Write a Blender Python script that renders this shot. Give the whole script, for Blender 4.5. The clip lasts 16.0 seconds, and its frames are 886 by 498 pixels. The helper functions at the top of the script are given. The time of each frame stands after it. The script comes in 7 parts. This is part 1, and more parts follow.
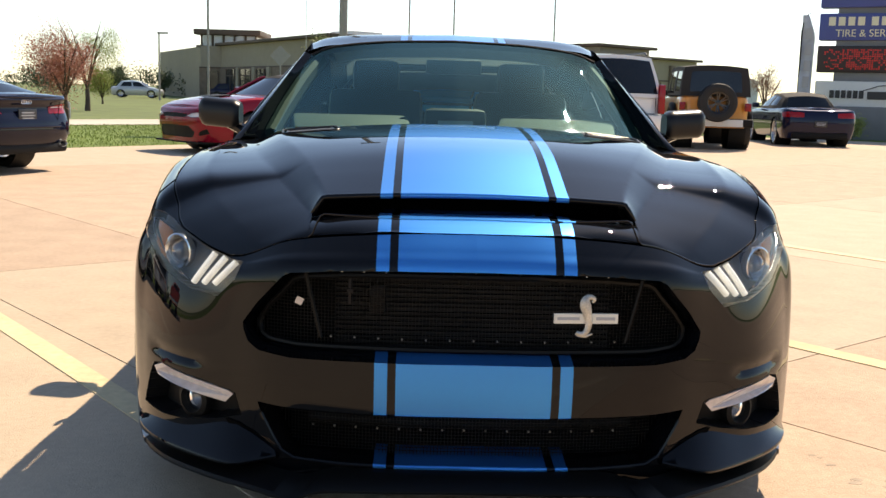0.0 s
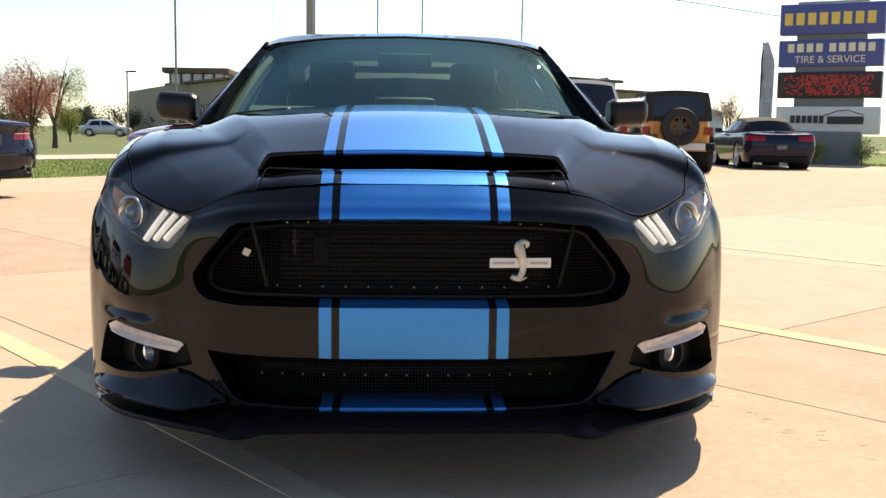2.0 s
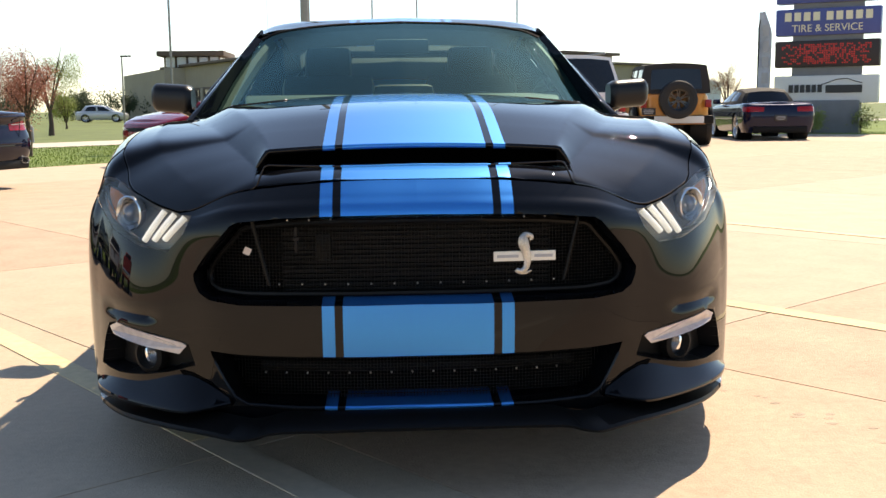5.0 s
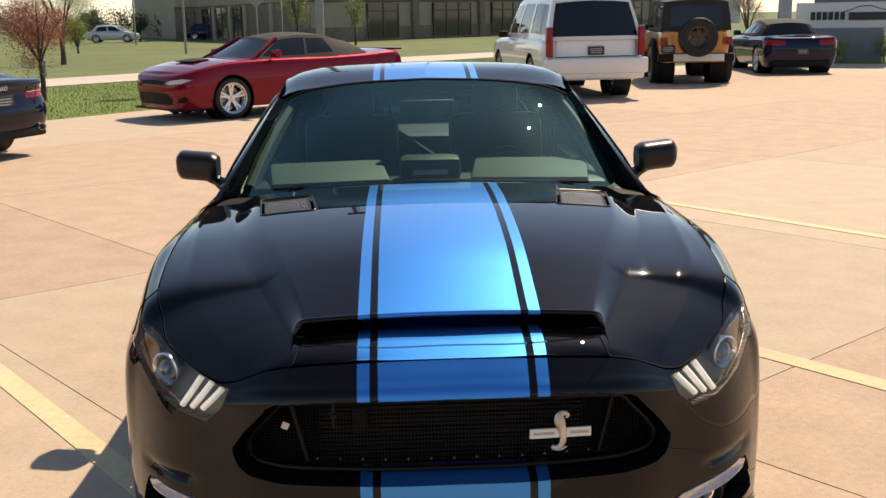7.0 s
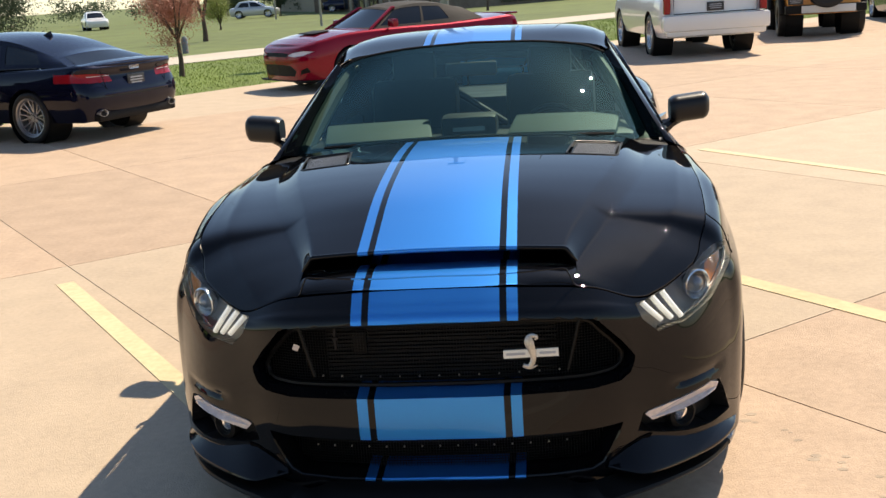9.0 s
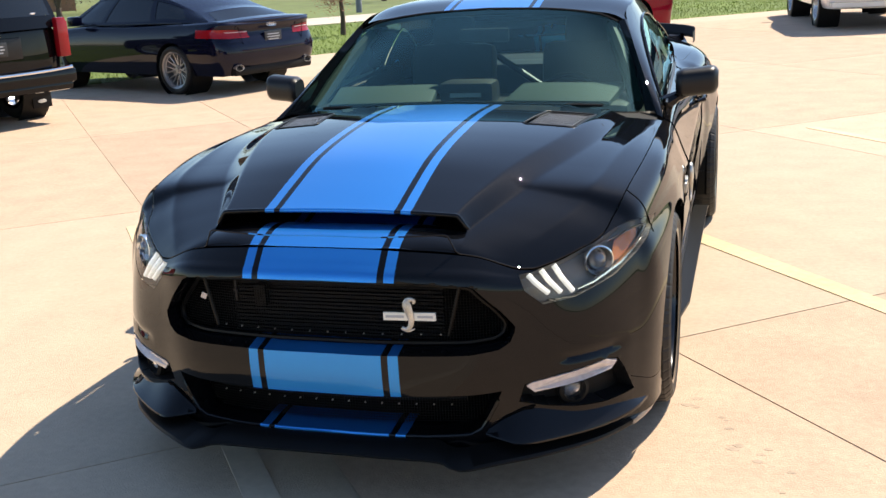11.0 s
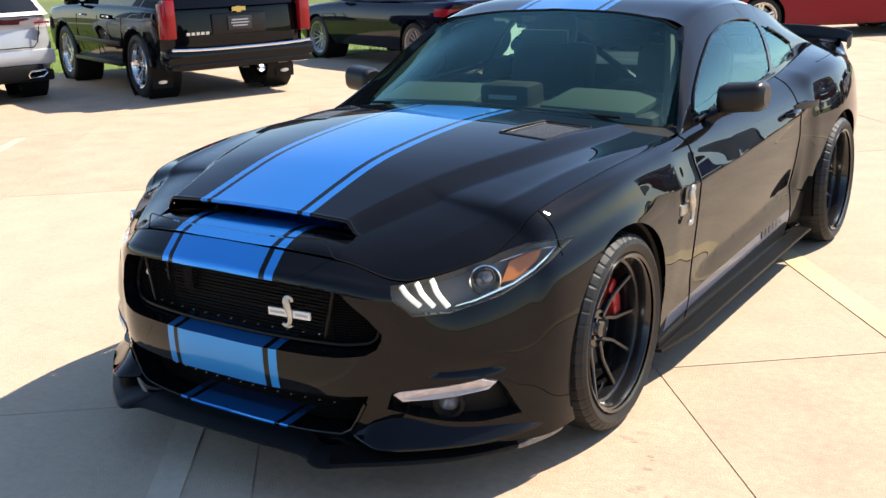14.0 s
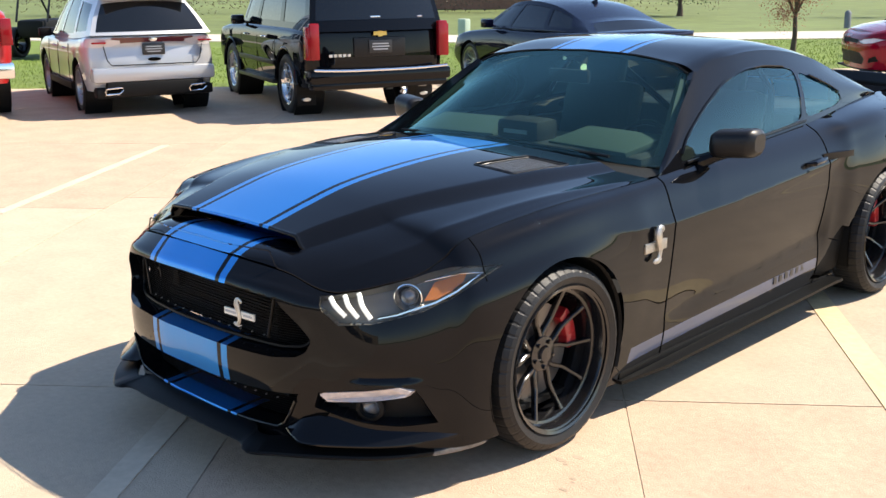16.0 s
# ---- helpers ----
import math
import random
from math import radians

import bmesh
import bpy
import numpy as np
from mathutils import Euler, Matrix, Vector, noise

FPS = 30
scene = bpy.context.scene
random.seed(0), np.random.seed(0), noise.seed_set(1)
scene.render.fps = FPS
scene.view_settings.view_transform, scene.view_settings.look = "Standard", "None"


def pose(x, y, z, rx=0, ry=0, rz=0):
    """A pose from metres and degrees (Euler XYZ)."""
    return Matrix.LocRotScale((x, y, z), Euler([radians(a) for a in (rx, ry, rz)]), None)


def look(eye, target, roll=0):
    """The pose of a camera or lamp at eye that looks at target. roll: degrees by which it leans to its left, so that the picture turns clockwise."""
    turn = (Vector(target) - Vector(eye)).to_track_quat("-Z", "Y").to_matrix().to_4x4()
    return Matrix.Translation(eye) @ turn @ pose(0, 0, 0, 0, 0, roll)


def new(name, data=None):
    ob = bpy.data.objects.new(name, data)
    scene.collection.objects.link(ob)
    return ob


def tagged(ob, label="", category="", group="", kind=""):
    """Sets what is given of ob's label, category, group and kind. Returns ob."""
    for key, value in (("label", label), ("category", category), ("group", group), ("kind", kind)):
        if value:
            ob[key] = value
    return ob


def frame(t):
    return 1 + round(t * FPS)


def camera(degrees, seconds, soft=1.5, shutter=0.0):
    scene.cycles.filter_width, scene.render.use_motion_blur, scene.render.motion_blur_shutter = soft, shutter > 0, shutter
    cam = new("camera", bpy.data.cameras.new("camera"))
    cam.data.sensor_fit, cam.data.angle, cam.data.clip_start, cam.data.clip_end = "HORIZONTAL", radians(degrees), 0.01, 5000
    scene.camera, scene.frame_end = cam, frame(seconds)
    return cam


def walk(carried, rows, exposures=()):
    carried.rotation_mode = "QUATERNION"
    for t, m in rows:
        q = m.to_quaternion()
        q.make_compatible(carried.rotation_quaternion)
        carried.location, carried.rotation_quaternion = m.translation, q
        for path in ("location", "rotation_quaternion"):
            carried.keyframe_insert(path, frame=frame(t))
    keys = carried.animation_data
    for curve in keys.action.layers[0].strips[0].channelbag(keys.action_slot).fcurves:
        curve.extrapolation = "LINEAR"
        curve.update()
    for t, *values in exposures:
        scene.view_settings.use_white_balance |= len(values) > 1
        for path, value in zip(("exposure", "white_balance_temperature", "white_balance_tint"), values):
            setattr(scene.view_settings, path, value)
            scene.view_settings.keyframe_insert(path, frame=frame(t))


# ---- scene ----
# camera: seconds, eye, yaw, pitch, roll
cam = camera(45.93, 16.0)
PATH = [
    (0.0, -0.142, -2.406, 1.112, -1.22, -8.49, -1.54),
    (0.5, -0.101, -2.510, 0.962, -2.09, -3.41, -0.57),
    (1.0, -0.077, -2.539, 0.923, -2.74, -5.80, -0.83),
    (1.5, -0.065, -2.556, 0.918, -2.78, -6.37, -0.77),
    (2.0, -0.062, -2.560, 0.917, -2.85, -6.49, -0.73),
    (2.5, -0.070, -2.568, 0.917, -2.74, -6.64, -1.16),
    (3.0, -0.072, -2.570, 0.917, -2.90, -6.66, -0.88),
    (3.5, -0.068, -2.573, 0.913, -2.91, -7.13, -0.24),
    (6.0, -0.067, -2.445, 1.110, -3.04, -8.40, 0.71),
    (6.5, -0.083, -2.410, 1.396, -2.46, -9.60, -0.45),
    (7.0, -0.106, -2.404, 1.606, -2.29, -12.51, 1.08),
    (7.5, -0.092, -2.436, 1.640, -2.42, -14.92, 1.75),
    (8.0, 0.056, -2.459, 1.629, 0.50, -15.00, 1.29),
    (8.5, 0.217, -2.570, 1.619, 3.60, -14.44, 3.21),
    (9.0, 0.331, -2.763, 1.605, 5.08, -14.09, 3.70),
    (9.5, 0.496, -2.830, 1.590, 7.10, -14.97, 2.48),
    (10.0, 0.731, -2.804, 1.574, 9.71, -14.92, 2.41),
    (12.5, 1.667, -2.393, 1.572, 24.27, -16.89, 1.87),
    (13.0, 1.814, -2.295, 1.594, 27.00, -16.85, 1.21),
    (13.5, 2.044, -2.237, 1.602, 30.04, -16.63, 1.78),
    (14.0, 2.313, -2.192, 1.634, 33.12, -16.07, 1.86),
    (14.5, 2.499, -2.075, 1.636, 35.31, -15.43, 2.55),
    (15.0, 2.667, -1.976, 1.659, 38.35, -14.68, 2.00),
    (15.5, 2.885, -1.929, 1.666, 41.33, -14.13, 1.23),
    (16.0, 3.122, -1.915, 1.689, 43.99, -14.56, 0.49),
]
walk(cam, [(t, pose(x, y, z, 90 + pitch, roll, yaw)) for t, x, y, z, yaw, pitch, roll in PATH],
     [(0.0, 0.76, 7300, 11), (3.5, 0.82, 7300, 11), (6.0, 0.94, 7150, 10), (7.0, 0.44, 7450, 14), (8.0, 0.47, 7350, 13), (9.0, 0.62, 7000, 9), (10.0, 0.78, 6750, 9), (12.5, 1.08, 6450, 9), (16.0, 1.08, 6450, 9)])

# ---- daylight ----
SUN_AZ, SUN_EL = 31.0, 49.5          # degrees from +y towards +x, and above the horizon
world = bpy.data.worlds.new("world")
scene.world = world
world.use_nodes = True
wn = world.node_tree.nodes
sky = wn.new("ShaderNodeTexSky")
sky.sky_type = "NISHITA"
sky.sun_disc = False
sky.sun_elevation, sky.sun_rotation = radians(SUN_EL), radians(SUN_AZ)
sky.air_density, sky.dust_density, sky.ozone_density = 0.85, 0.25, 1.3
wn["Background"].inputs["Strength"].default_value = 0.115
world.node_tree.links.new(sky.outputs[0], wn["Background"].inputs["Color"])
sun = new("sun", bpy.data.lights.new("sun", "SUN"))
sun.data.energy, sun.data.angle, sun.data.color = 4.55, radians(0.55), (1.0, 0.885, 0.74)
az, el = radians(SUN_AZ), radians(SUN_EL)
sun.matrix_world = look((30 * math.sin(az) * math.cos(el), 30 * math.cos(az) * math.cos(el), 30 * math.sin(el)), (0, 0, 0))

# ---- materials ----
def mat(name, color, rough=0.5, metal=0.0, coat=0.0, spec=0.5, vary=0.0, scale=20.0, bump=0.0, bump_scale=80.0, emit=None, strength=0.0, random_tone=0.0, coat_rough=0.03, coat_ior=1.5):
    """A principled material with stains at a large and a small scale, and fine relief."""
    m = bpy.data.materials.new(name)
    m.use_nodes = True
    nt = m.node_tree
    b = nt.nodes["Principled BSDF"]
    b.inputs["Base Color"].default_value = (*color, 1)
    b.inputs["Roughness"].default_value = rough
    b.inputs["Metallic"].default_value = metal
    b.inputs["Coat Weight"].default_value = coat
    b.inputs["Coat Roughness"].default_value = coat_rough
    b.inputs["Coat IOR"].default_value = coat_ior
    b.inputs["Specular IOR Level"].default_value = spec
    if emit:
        b.inputs["Emission Color"].default_value = (*emit, 1)
        b.inputs["Emission Strength"].default_value = strength
    if vary or bump or random_tone:
        tc = nt.nodes.new("ShaderNodeTexCoord")
    if vary or random_tone:
        fac = None
        if vary:
            n1 = nt.nodes.new("ShaderNodeTexNoise")
            n1.inputs["Scale"].default_value, n1.inputs["Detail"].default_value = scale, 6
            n2 = nt.nodes.new("ShaderNodeTexNoise")
            n2.inputs["Scale"].default_value, n2.inputs["Detail"].default_value = scale * 0.11, 4
            nt.links.new(tc.outputs["Object"], n1.inputs["Vector"])
            nt.links.new(tc.outputs["Object"], n2.inputs["Vector"])
            add = nt.nodes.new("ShaderNodeMath")
            add.operation = "ADD"
            nt.links.new(n1.outputs["Fac"], add.inputs[0])
            nt.links.new(n2.outputs["Fac"], add.inputs[1])
            mr = nt.nodes.new("ShaderNodeMapRange")
            mr.inputs["From Min"].default_value, mr.inputs["From Max"].default_value = 0.6, 1.4
            mr.inputs["To Min"].default_value, mr.inputs["To Max"].default_value = 1 - vary, 1 + vary
            nt.links.new(add.outputs[0], mr.inputs["Value"])
            fac = mr.outputs[0]
        if random_tone:
            oi = nt.nodes.new("ShaderNodeObjectInfo")
            m2 = nt.nodes.new("ShaderNodeMapRange")
            m2.inputs["To Min"].default_value, m2.inputs["To Max"].default_value = 1 - random_tone, 1 + random_tone
            nt.links.new(oi.outputs["Random"], m2.inputs["Value"])
            if fac is None:
                fac = m2.outputs[0]
            else:
                mu = nt.nodes.new("ShaderNodeMath")
                mu.operation = "MULTIPLY"
                nt.links.new(fac, mu.inputs[0])
                nt.links.new(m2.outputs[0], mu.inputs[1])
                fac = mu.outputs[0]
        sc = nt.nodes.new("ShaderNodeVectorMath")
        sc.operation = "SCALE"
        sc.inputs[0].default_value = color
        nt.links.new(fac, sc.inputs["Scale"])
        nt.links.new(sc.outputs[0], b.inputs["Base Color"])
    if bump:
        nb = nt.nodes.new("ShaderNodeTexNoise")
        nb.inputs["Scale"].default_value, nb.inputs["Detail"].default_value = bump_scale, 5
        nt.links.new(tc.outputs["Object"], nb.inputs["Vector"])
        bp = nt.nodes.new("ShaderNodeBump")
        bp.inputs["Strength"].default_value, bp.inputs["Distance"].default_value = bump, 0.01
        nt.links.new(nb.outputs["Fac"], bp.inputs["Height"])
        nt.links.new(bp.outputs["Normal"], b.inputs["Normal"])
    return m


def glass_mat(name, tint, gloss=(1.0, 1.0, 1.0), rough=0.0, ior=1.75):
    """Thin tinted glass: a clear tinted pane with a Fresnel gloss."""
    m = bpy.data.materials.new(name)
    m.use_nodes = True
    nt = m.node_tree
    nt.nodes.remove(nt.nodes["Principled BSDF"])
    tr = nt.nodes.new("ShaderNodeBsdfTransparent")
    tr.inputs["Color"].default_value = (*tint, 1)
    gl = nt.nodes.new("ShaderNodeBsdfGlossy")
    gl.inputs["Roughness"].default_value = rough
    gl.inputs["Color"].default_value = (*gloss, 1)
    fr = nt.nodes.new("ShaderNodeFresnel")
    fr.inputs["IOR"].default_value = ior
    mx = nt.nodes.new("ShaderNodeMixShader")
    nt.links.new(fr.outputs[0], mx.inputs[0])
    nt.links.new(tr.outputs[0], mx.inputs[1])
    nt.links.new(gl.outputs[0], mx.inputs[2])
    nt.links.new(mx.outputs[0], nt.nodes["Material Output"].inputs["Surface"])
    return m


STRIPE, GAP, THIN = 0.185, 0.205, 0.236     # half-widths of the twin stripe's bands


def striped_paint(name, body, stripe):
    """Black clear-coated paint with a wide blue stripe and a pin stripe on each side of it."""
    m = mat(name, body, rough=0.5, coat=1.0, coat_rough=0.006, spec=0.0, coat_ior=1.33)
    nt = m.node_tree
    b = nt.nodes["Principled BSDF"]
    tc = nt.nodes.new("ShaderNodeTexCoord")
    sp = nt.nodes.new("ShaderNodeSeparateXYZ")
    nt.links.new(tc.outputs["Object"], sp.inputs[0])
    ab = nt.nodes.new("ShaderNodeMath")
    ab.operation = "ABSOLUTE"
    nt.links.new(sp.outputs["X"], ab.inputs[0])

    def less(limit):
        n = nt.nodes.new("ShaderNodeMath")
        n.operation, n.inputs[1].default_value = "LESS_THAN", limit
        nt.links.new(ab.outputs[0], n.inputs[0])
        return n.outputs[0]

    def calc(op, p, q):
        n = nt.nodes.new("ShaderNodeMath")
        n.operation = op
        nt.links.new(p, n.inputs[0])
        nt.links.new(q, n.inputs[1])
        return n.outputs[0]

    on = calc("ADD", less(STRIPE), calc("SUBTRACT", less(THIN), less(GAP)))
    mix = nt.nodes.new("ShaderNodeMix")
    mix.data_type = "RGBA"
    mix.inputs[6].default_value, mix.inputs[7].default_value = (*body, 1), (*stripe, 1)
    nt.links.new(on, mix.inputs[0])
    nt.links.new(mix.outputs[2], b.inputs["Base Color"])
    mm = nt.nodes.new("ShaderNodeMath")
    mm.operation, mm.inputs[1].default_value = "MULTIPLY", 0.75
    nt.links.new(on, mm.inputs[0])
    nt.links.new(mm.outputs[0], b.inputs["Metallic"])
    rr = nt.nodes.new("ShaderNodeMapRange")
    rr.inputs["To Min"].default_value, rr.inputs["To Max"].default_value = 0.5, 0.38
    nt.links.new(on, rr.inputs["Value"])
    nt.links.new(rr.outputs[0], b.inputs["Roughness"])
    return m


BLACK = (0.0035, 0.0038, 0.005)
PAINT = striped_paint("black_striped_paint", BLACK, (0.030, 0.250, 0.70))
PAINT_PLAIN = mat("black_paint", BLACK, rough=0.5, coat=1.0, coat_rough=0.006, spec=0.0, coat_ior=1.33)
SATIN = mat("satin_black_plastic", (0.009, 0.009, 0.010), rough=0.35, spec=0.3, bump=0.05, bump_scale=400)
MATTE = mat("matte_black_plastic", (0.006, 0.006, 0.006), rough=0.6, spec=0.2, bump=0.1, bump_scale=300)
WIRE = mat("black_wire", (0.010, 0.010, 0.010), rough=0.45, spec=0.3)
TRIM_BLACK = mat("deep_black_trim", (0.0045, 0.0045, 0.0045), rough=0.4, spec=0.15)
RADIATOR = mat("radiator_fins", (0.012, 0.010, 0.009), rough=0.7, metal=0.4, vary=0.3, scale=40)
# Near-black that puts the shade of gaps, holes and recesses into the colour.
GAP_SHADE = mat("gap_shade", (0.002, 0.002, 0.002), rough=0.9, spec=0.05)
CHROME = mat("chrome", (0.82, 0.82, 0.82), rough=0.12, metal=1.0)
STEEL = mat("brushed_steel", (0.55, 0.55, 0.55), rough=0.3, metal=1.0)
VENT_WIRE = mat("grey_wire_mesh", (0.22, 0.22, 0.225), rough=0.4, metal=0.8)
PEWTER = mat("pewter_badge", (0.50, 0.49, 0.46), rough=0.36, metal=1.0, vary=0.4, scale=260, bump=0.25, bump_scale=420)
BADGE = mat("cream_badge_enamel", (0.72, 0.70, 0.62), rough=0.35, vary=0.05, scale=60)
RUBBER = mat("tyre_rubber", (0.010, 0.010, 0.0105), rough=0.5, spec=0.35, vary=0.25, scale=18, bump=0.15, bump_scale=160)
RIM_BLACK = mat("gloss_black_alloy", (0.007, 0.007, 0.008), rough=0.2, spec=0.5, coat=0.4, metal=0.0)
ALLOY = mat("silver_alloy", (0.62, 0.62, 0.63), rough=0.25, metal=0.9)
ALLOY_DARK = mat("grey_alloy", (0.42, 0.42, 0.43), rough=0.3, metal=0.9)
CALIPER = mat("red_caliper", (0.34, 0.010, 0.014), rough=0.35, coat=0.5)
DISC = mat("cast_disc", (0.22, 0.21, 0.20), rough=0.35, metal=0.9)
GLASS = glass_mat("windscreen_glass", (0.52, 0.80, 0.72), (0.55, 0.95, 0.88), ior=1.62)
GLASS_BACK = glass_mat("rear_glass", (0.84, 0.93, 0.90), ior=1.4)
GLASS_SIDE = glass_mat("side_glass", (0.50, 0.70, 0.66), (0.66, 0.95, 0.92), ior=1.75)
GLASS_DARK = mat("privacy_glass", (0.006, 0.007, 0.008), rough=0.04, spec=0.6)
LENS = glass_mat("clear_lens", (0.93, 0.94, 0.95), ior=1.3)
PROJECTOR = mat("grey_projector_lens", (0.16, 0.16, 0.165), rough=0.08, metal=0.5, coat=1.0)
HOUSING = mat("dark_lamp_housing", (0.19, 0.175, 0.15), rough=0.35, vary=0.1)
AMBER = mat("amber_reflector", (0.50, 0.17, 0.03), rough=0.2, coat=0.5)
DRL = mat("white_light_guide", (0.85, 0.85, 0.80), rough=0.25, coat=0.6, emit=(1.0, 0.93, 0.78), strength=0.25)
LAMP = mat("lamp_reflector", (0.75, 0.75, 0.75), rough=0.18, metal=1.0)
TAIL = mat("red_tail_lens", (0.26, 0.005, 0.010), rough=0.18, spec=0.25, coat=0.3)
SMOKE_RED = mat("dark_red_strip", (0.10, 0.012, 0.016), rough=0.15, coat=1.0)
SIGNAL = mat("clear_signal_lens", (0.60, 0.52, 0.48), rough=0.2, coat=1.0, vary=0.25, scale=45)
TAIL_CLEAR = mat("clear_tail_lens", (0.65, 0.60, 0.60), rough=0.15, coat=1.0)
DASH = mat("grey_dash_pad", (0.024, 0.043, 0.039), rough=0.65, bump=0.1, bump_scale=300)
SEAT = mat("black_leather", (0.014, 0.014, 0.015), rough=0.5, bump=0.1, bump_scale=200)
CARBON = mat("carbon_weave", (0.11, 0.11, 0.115), rough=0.28, metal=0.6, coat=1.0, vary=0.7, scale=160, bump=0.5, bump_scale=220)
PLATE_BLACK = mat("black_plate_frame", (0.02, 0.02, 0.022), rough=0.4)
GREY_BAR = mat("grey_lettering", (0.35, 0.36, 0.38), rough=0.4)
CONCRETE = mat("concrete_slab", (0.47, 0.37, 0.265), rough=0.85, vary=0.13, scale=34.0, bump=0.35, bump_scale=140, random_tone=0.065)
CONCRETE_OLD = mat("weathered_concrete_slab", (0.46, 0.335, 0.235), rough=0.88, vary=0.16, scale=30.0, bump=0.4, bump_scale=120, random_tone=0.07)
JOINT = mat("joint_sealant", (0.10, 0.085, 0.07), rough=0.9, vary=0.3, scale=10)
OLD_YELLOW = mat("pale_yellow_line", (0.60, 0.47, 0.27), rough=0.85, vary=0.15, scale=25)
YELLOW = mat("worn_yellow_line", (0.64, 0.51, 0.30), rough=0.8, vary=0.18, scale=25, bump=0.1)
PALE_LINE = mat("faded_line", (0.56, 0.46, 0.34), rough=0.85, vary=0.15, scale=25)
STAIN = mat("oil_stain", (0.36, 0.28, 0.20), rough=0.8, vary=0.25, scale=30)
GRASSMAT = mat("lawn_soil", (0.115, 0.165, 0.022), rough=0.95, vary=0.35, scale=3.0, bump=0.5, bump_scale=40)
BLADE = mat("grass_blade", (0.175, 0.25, 0.032), rough=0.7, vary=0.35, scale=1.5)
FIELD = mat("rough_field", (0.112, 0.145, 0.04), rough=0.95, vary=0.35, scale=1.0, bump=0.6, bump_scale=8)
PATHMAT = mat("pale_path", (0.50, 0.44, 0.36), rough=0.9, vary=0.12, scale=5)
NAVY = mat("navy_car_paint", (0.003, 0.004, 0.016), rough=0.4, coat=1.0, spec=0.0, metal=0.2, coat_rough=0.008, coat_ior=1.36)
NIGHT_BLUE = mat("dark_blue_car_paint", (0.006, 0.009, 0.034), rough=0.4, coat=1.0, spec=0.0, metal=0.2, coat_rough=0.01, coat_ior=1.38)
RED = mat("red_car_paint", (0.19, 0.002, 0.014), rough=0.35, coat=1.0, spec=0.0, metal=0.3, coat_rough=0.01, coat_ior=1.36)
RED_TRUCK = mat("red_truck_paint", (0.36, 0.012, 0.012), rough=0.4, coat=1.0, coat_rough=0.01)
WHITE = mat("white_car_paint", (0.74, 0.73, 0.70), rough=0.35, coat=1.0, coat_rough=0.01)
SILVER = mat("silver_car_paint", (0.50, 0.51, 0.53), rough=0.36, metal=0.35, coat=1.0, coat_rough=0.01)
ORANGE = mat("amber_orange_paint", (0.50, 0.20, 0.018), rough=0.35, coat=1.0, metal=0.2, coat_rough=0.01)
FABRIC = mat("black_soft_top", (0.020, 0.018, 0.017), rough=0.85, bump=0.2, bump_scale=250)
BARK = mat("bark", (0.085, 0.06, 0.045), rough=0.9, vary=0.3, scale=30, bump=0.5, bump_scale=60)
LEAF_RED = mat("russet_leaf", (0.42, 0.15, 0.09), rough=0.6, vary=0.5, scale=4.0)
LEAF_GREEN = mat("spring_leaf", (0.20, 0.24, 0.05), rough=0.6, vary=0.45, scale=3.0)
LEAF_LIME = mat("lime_leaf", (0.26, 0.30, 0.05), rough=0.6, vary=0.4, scale=3.0)
LEAF_RUST = mat("rust_leaf", (0.24, 0.13, 0.075), rough=0.7, vary=0.4, scale=3.0)
LEAF_DARK = mat("dark_leaf", (0.05, 0.075, 0.03), rough=0.7, vary=0.5, scale=1.0)
LEAF_BROWN = mat("bare_twig", (0.15, 0.11, 0.075), rough=0.8, vary=0.4, scale=1.0)
STUCCO = mat("tan_stucco", (0.33, 0.285, 0.21), rough=0.9, vary=0.08, scale=2.0)
STONE = mat("brown_stone", (0.20, 0.155, 0.115), rough=0.9, vary=0.35, scale=3.0, bump=0.4, bump_scale=6)
CORNICE = mat("dark_cornice", (0.10, 0.07, 0.05), rough=0.7, vary=0.1, scale=5)
SHOPGLASS = mat("dark_shop_glass", (0.02, 0.025, 0.03), rough=0.05, spec=0.6)
POLE = mat("grey_pole", (0.30, 0.28, 0.26), rough=0.6, vary=0.1, scale=8)
SIGN_BLUE = mat("blue_sign_face", (0.055, 0.075, 0.27), rough=0.4, vary=0.1, scale=2)
SIGN_GREY = mat("grey_sign_post", (0.17, 0.18, 0.19), rough=0.6, vary=0.15, scale=3)
SIGN_PALE = mat("pale_sign_face", (0.62, 0.64, 0.64), rough=0.4, vary=0.05, scale=3)
SIGN_LED = mat("dark_led_panel", (0.02, 0.012, 0.012), rough=0.5)
LED_RED = mat("red_led", (0.3, 0.01, 0.01), rough=0.5, emit=(1.0, 0.06, 0.04), strength=0.12)
SIGN_YELLOW = mat("yellow_sign_letter", (0.75, 0.55, 0.12), rough=0.5)
SIGN_CREAM = mat("cream_sign_letter", (0.72, 0.68, 0.50), rough=0.5)
FLAGCLOTH = mat("feather_flag_cloth", (0.42, 0.46, 0.52), rough=0.8, vary=0.25, scale=5)
BRICKWALL = mat("red_brick_wall", (0.32, 0.17, 0.115), rough=0.9, vary=0.2, scale=3)
HOUSE = mat("house_siding", (0.42, 0.42, 0.42), rough=0.8, vary=0.05, scale=3)

# ---- geometry helpers ----
PANES = (GLASS, GLASS_BACK, GLASS_SIDE, LENS)                           # clear panes let the daylight in


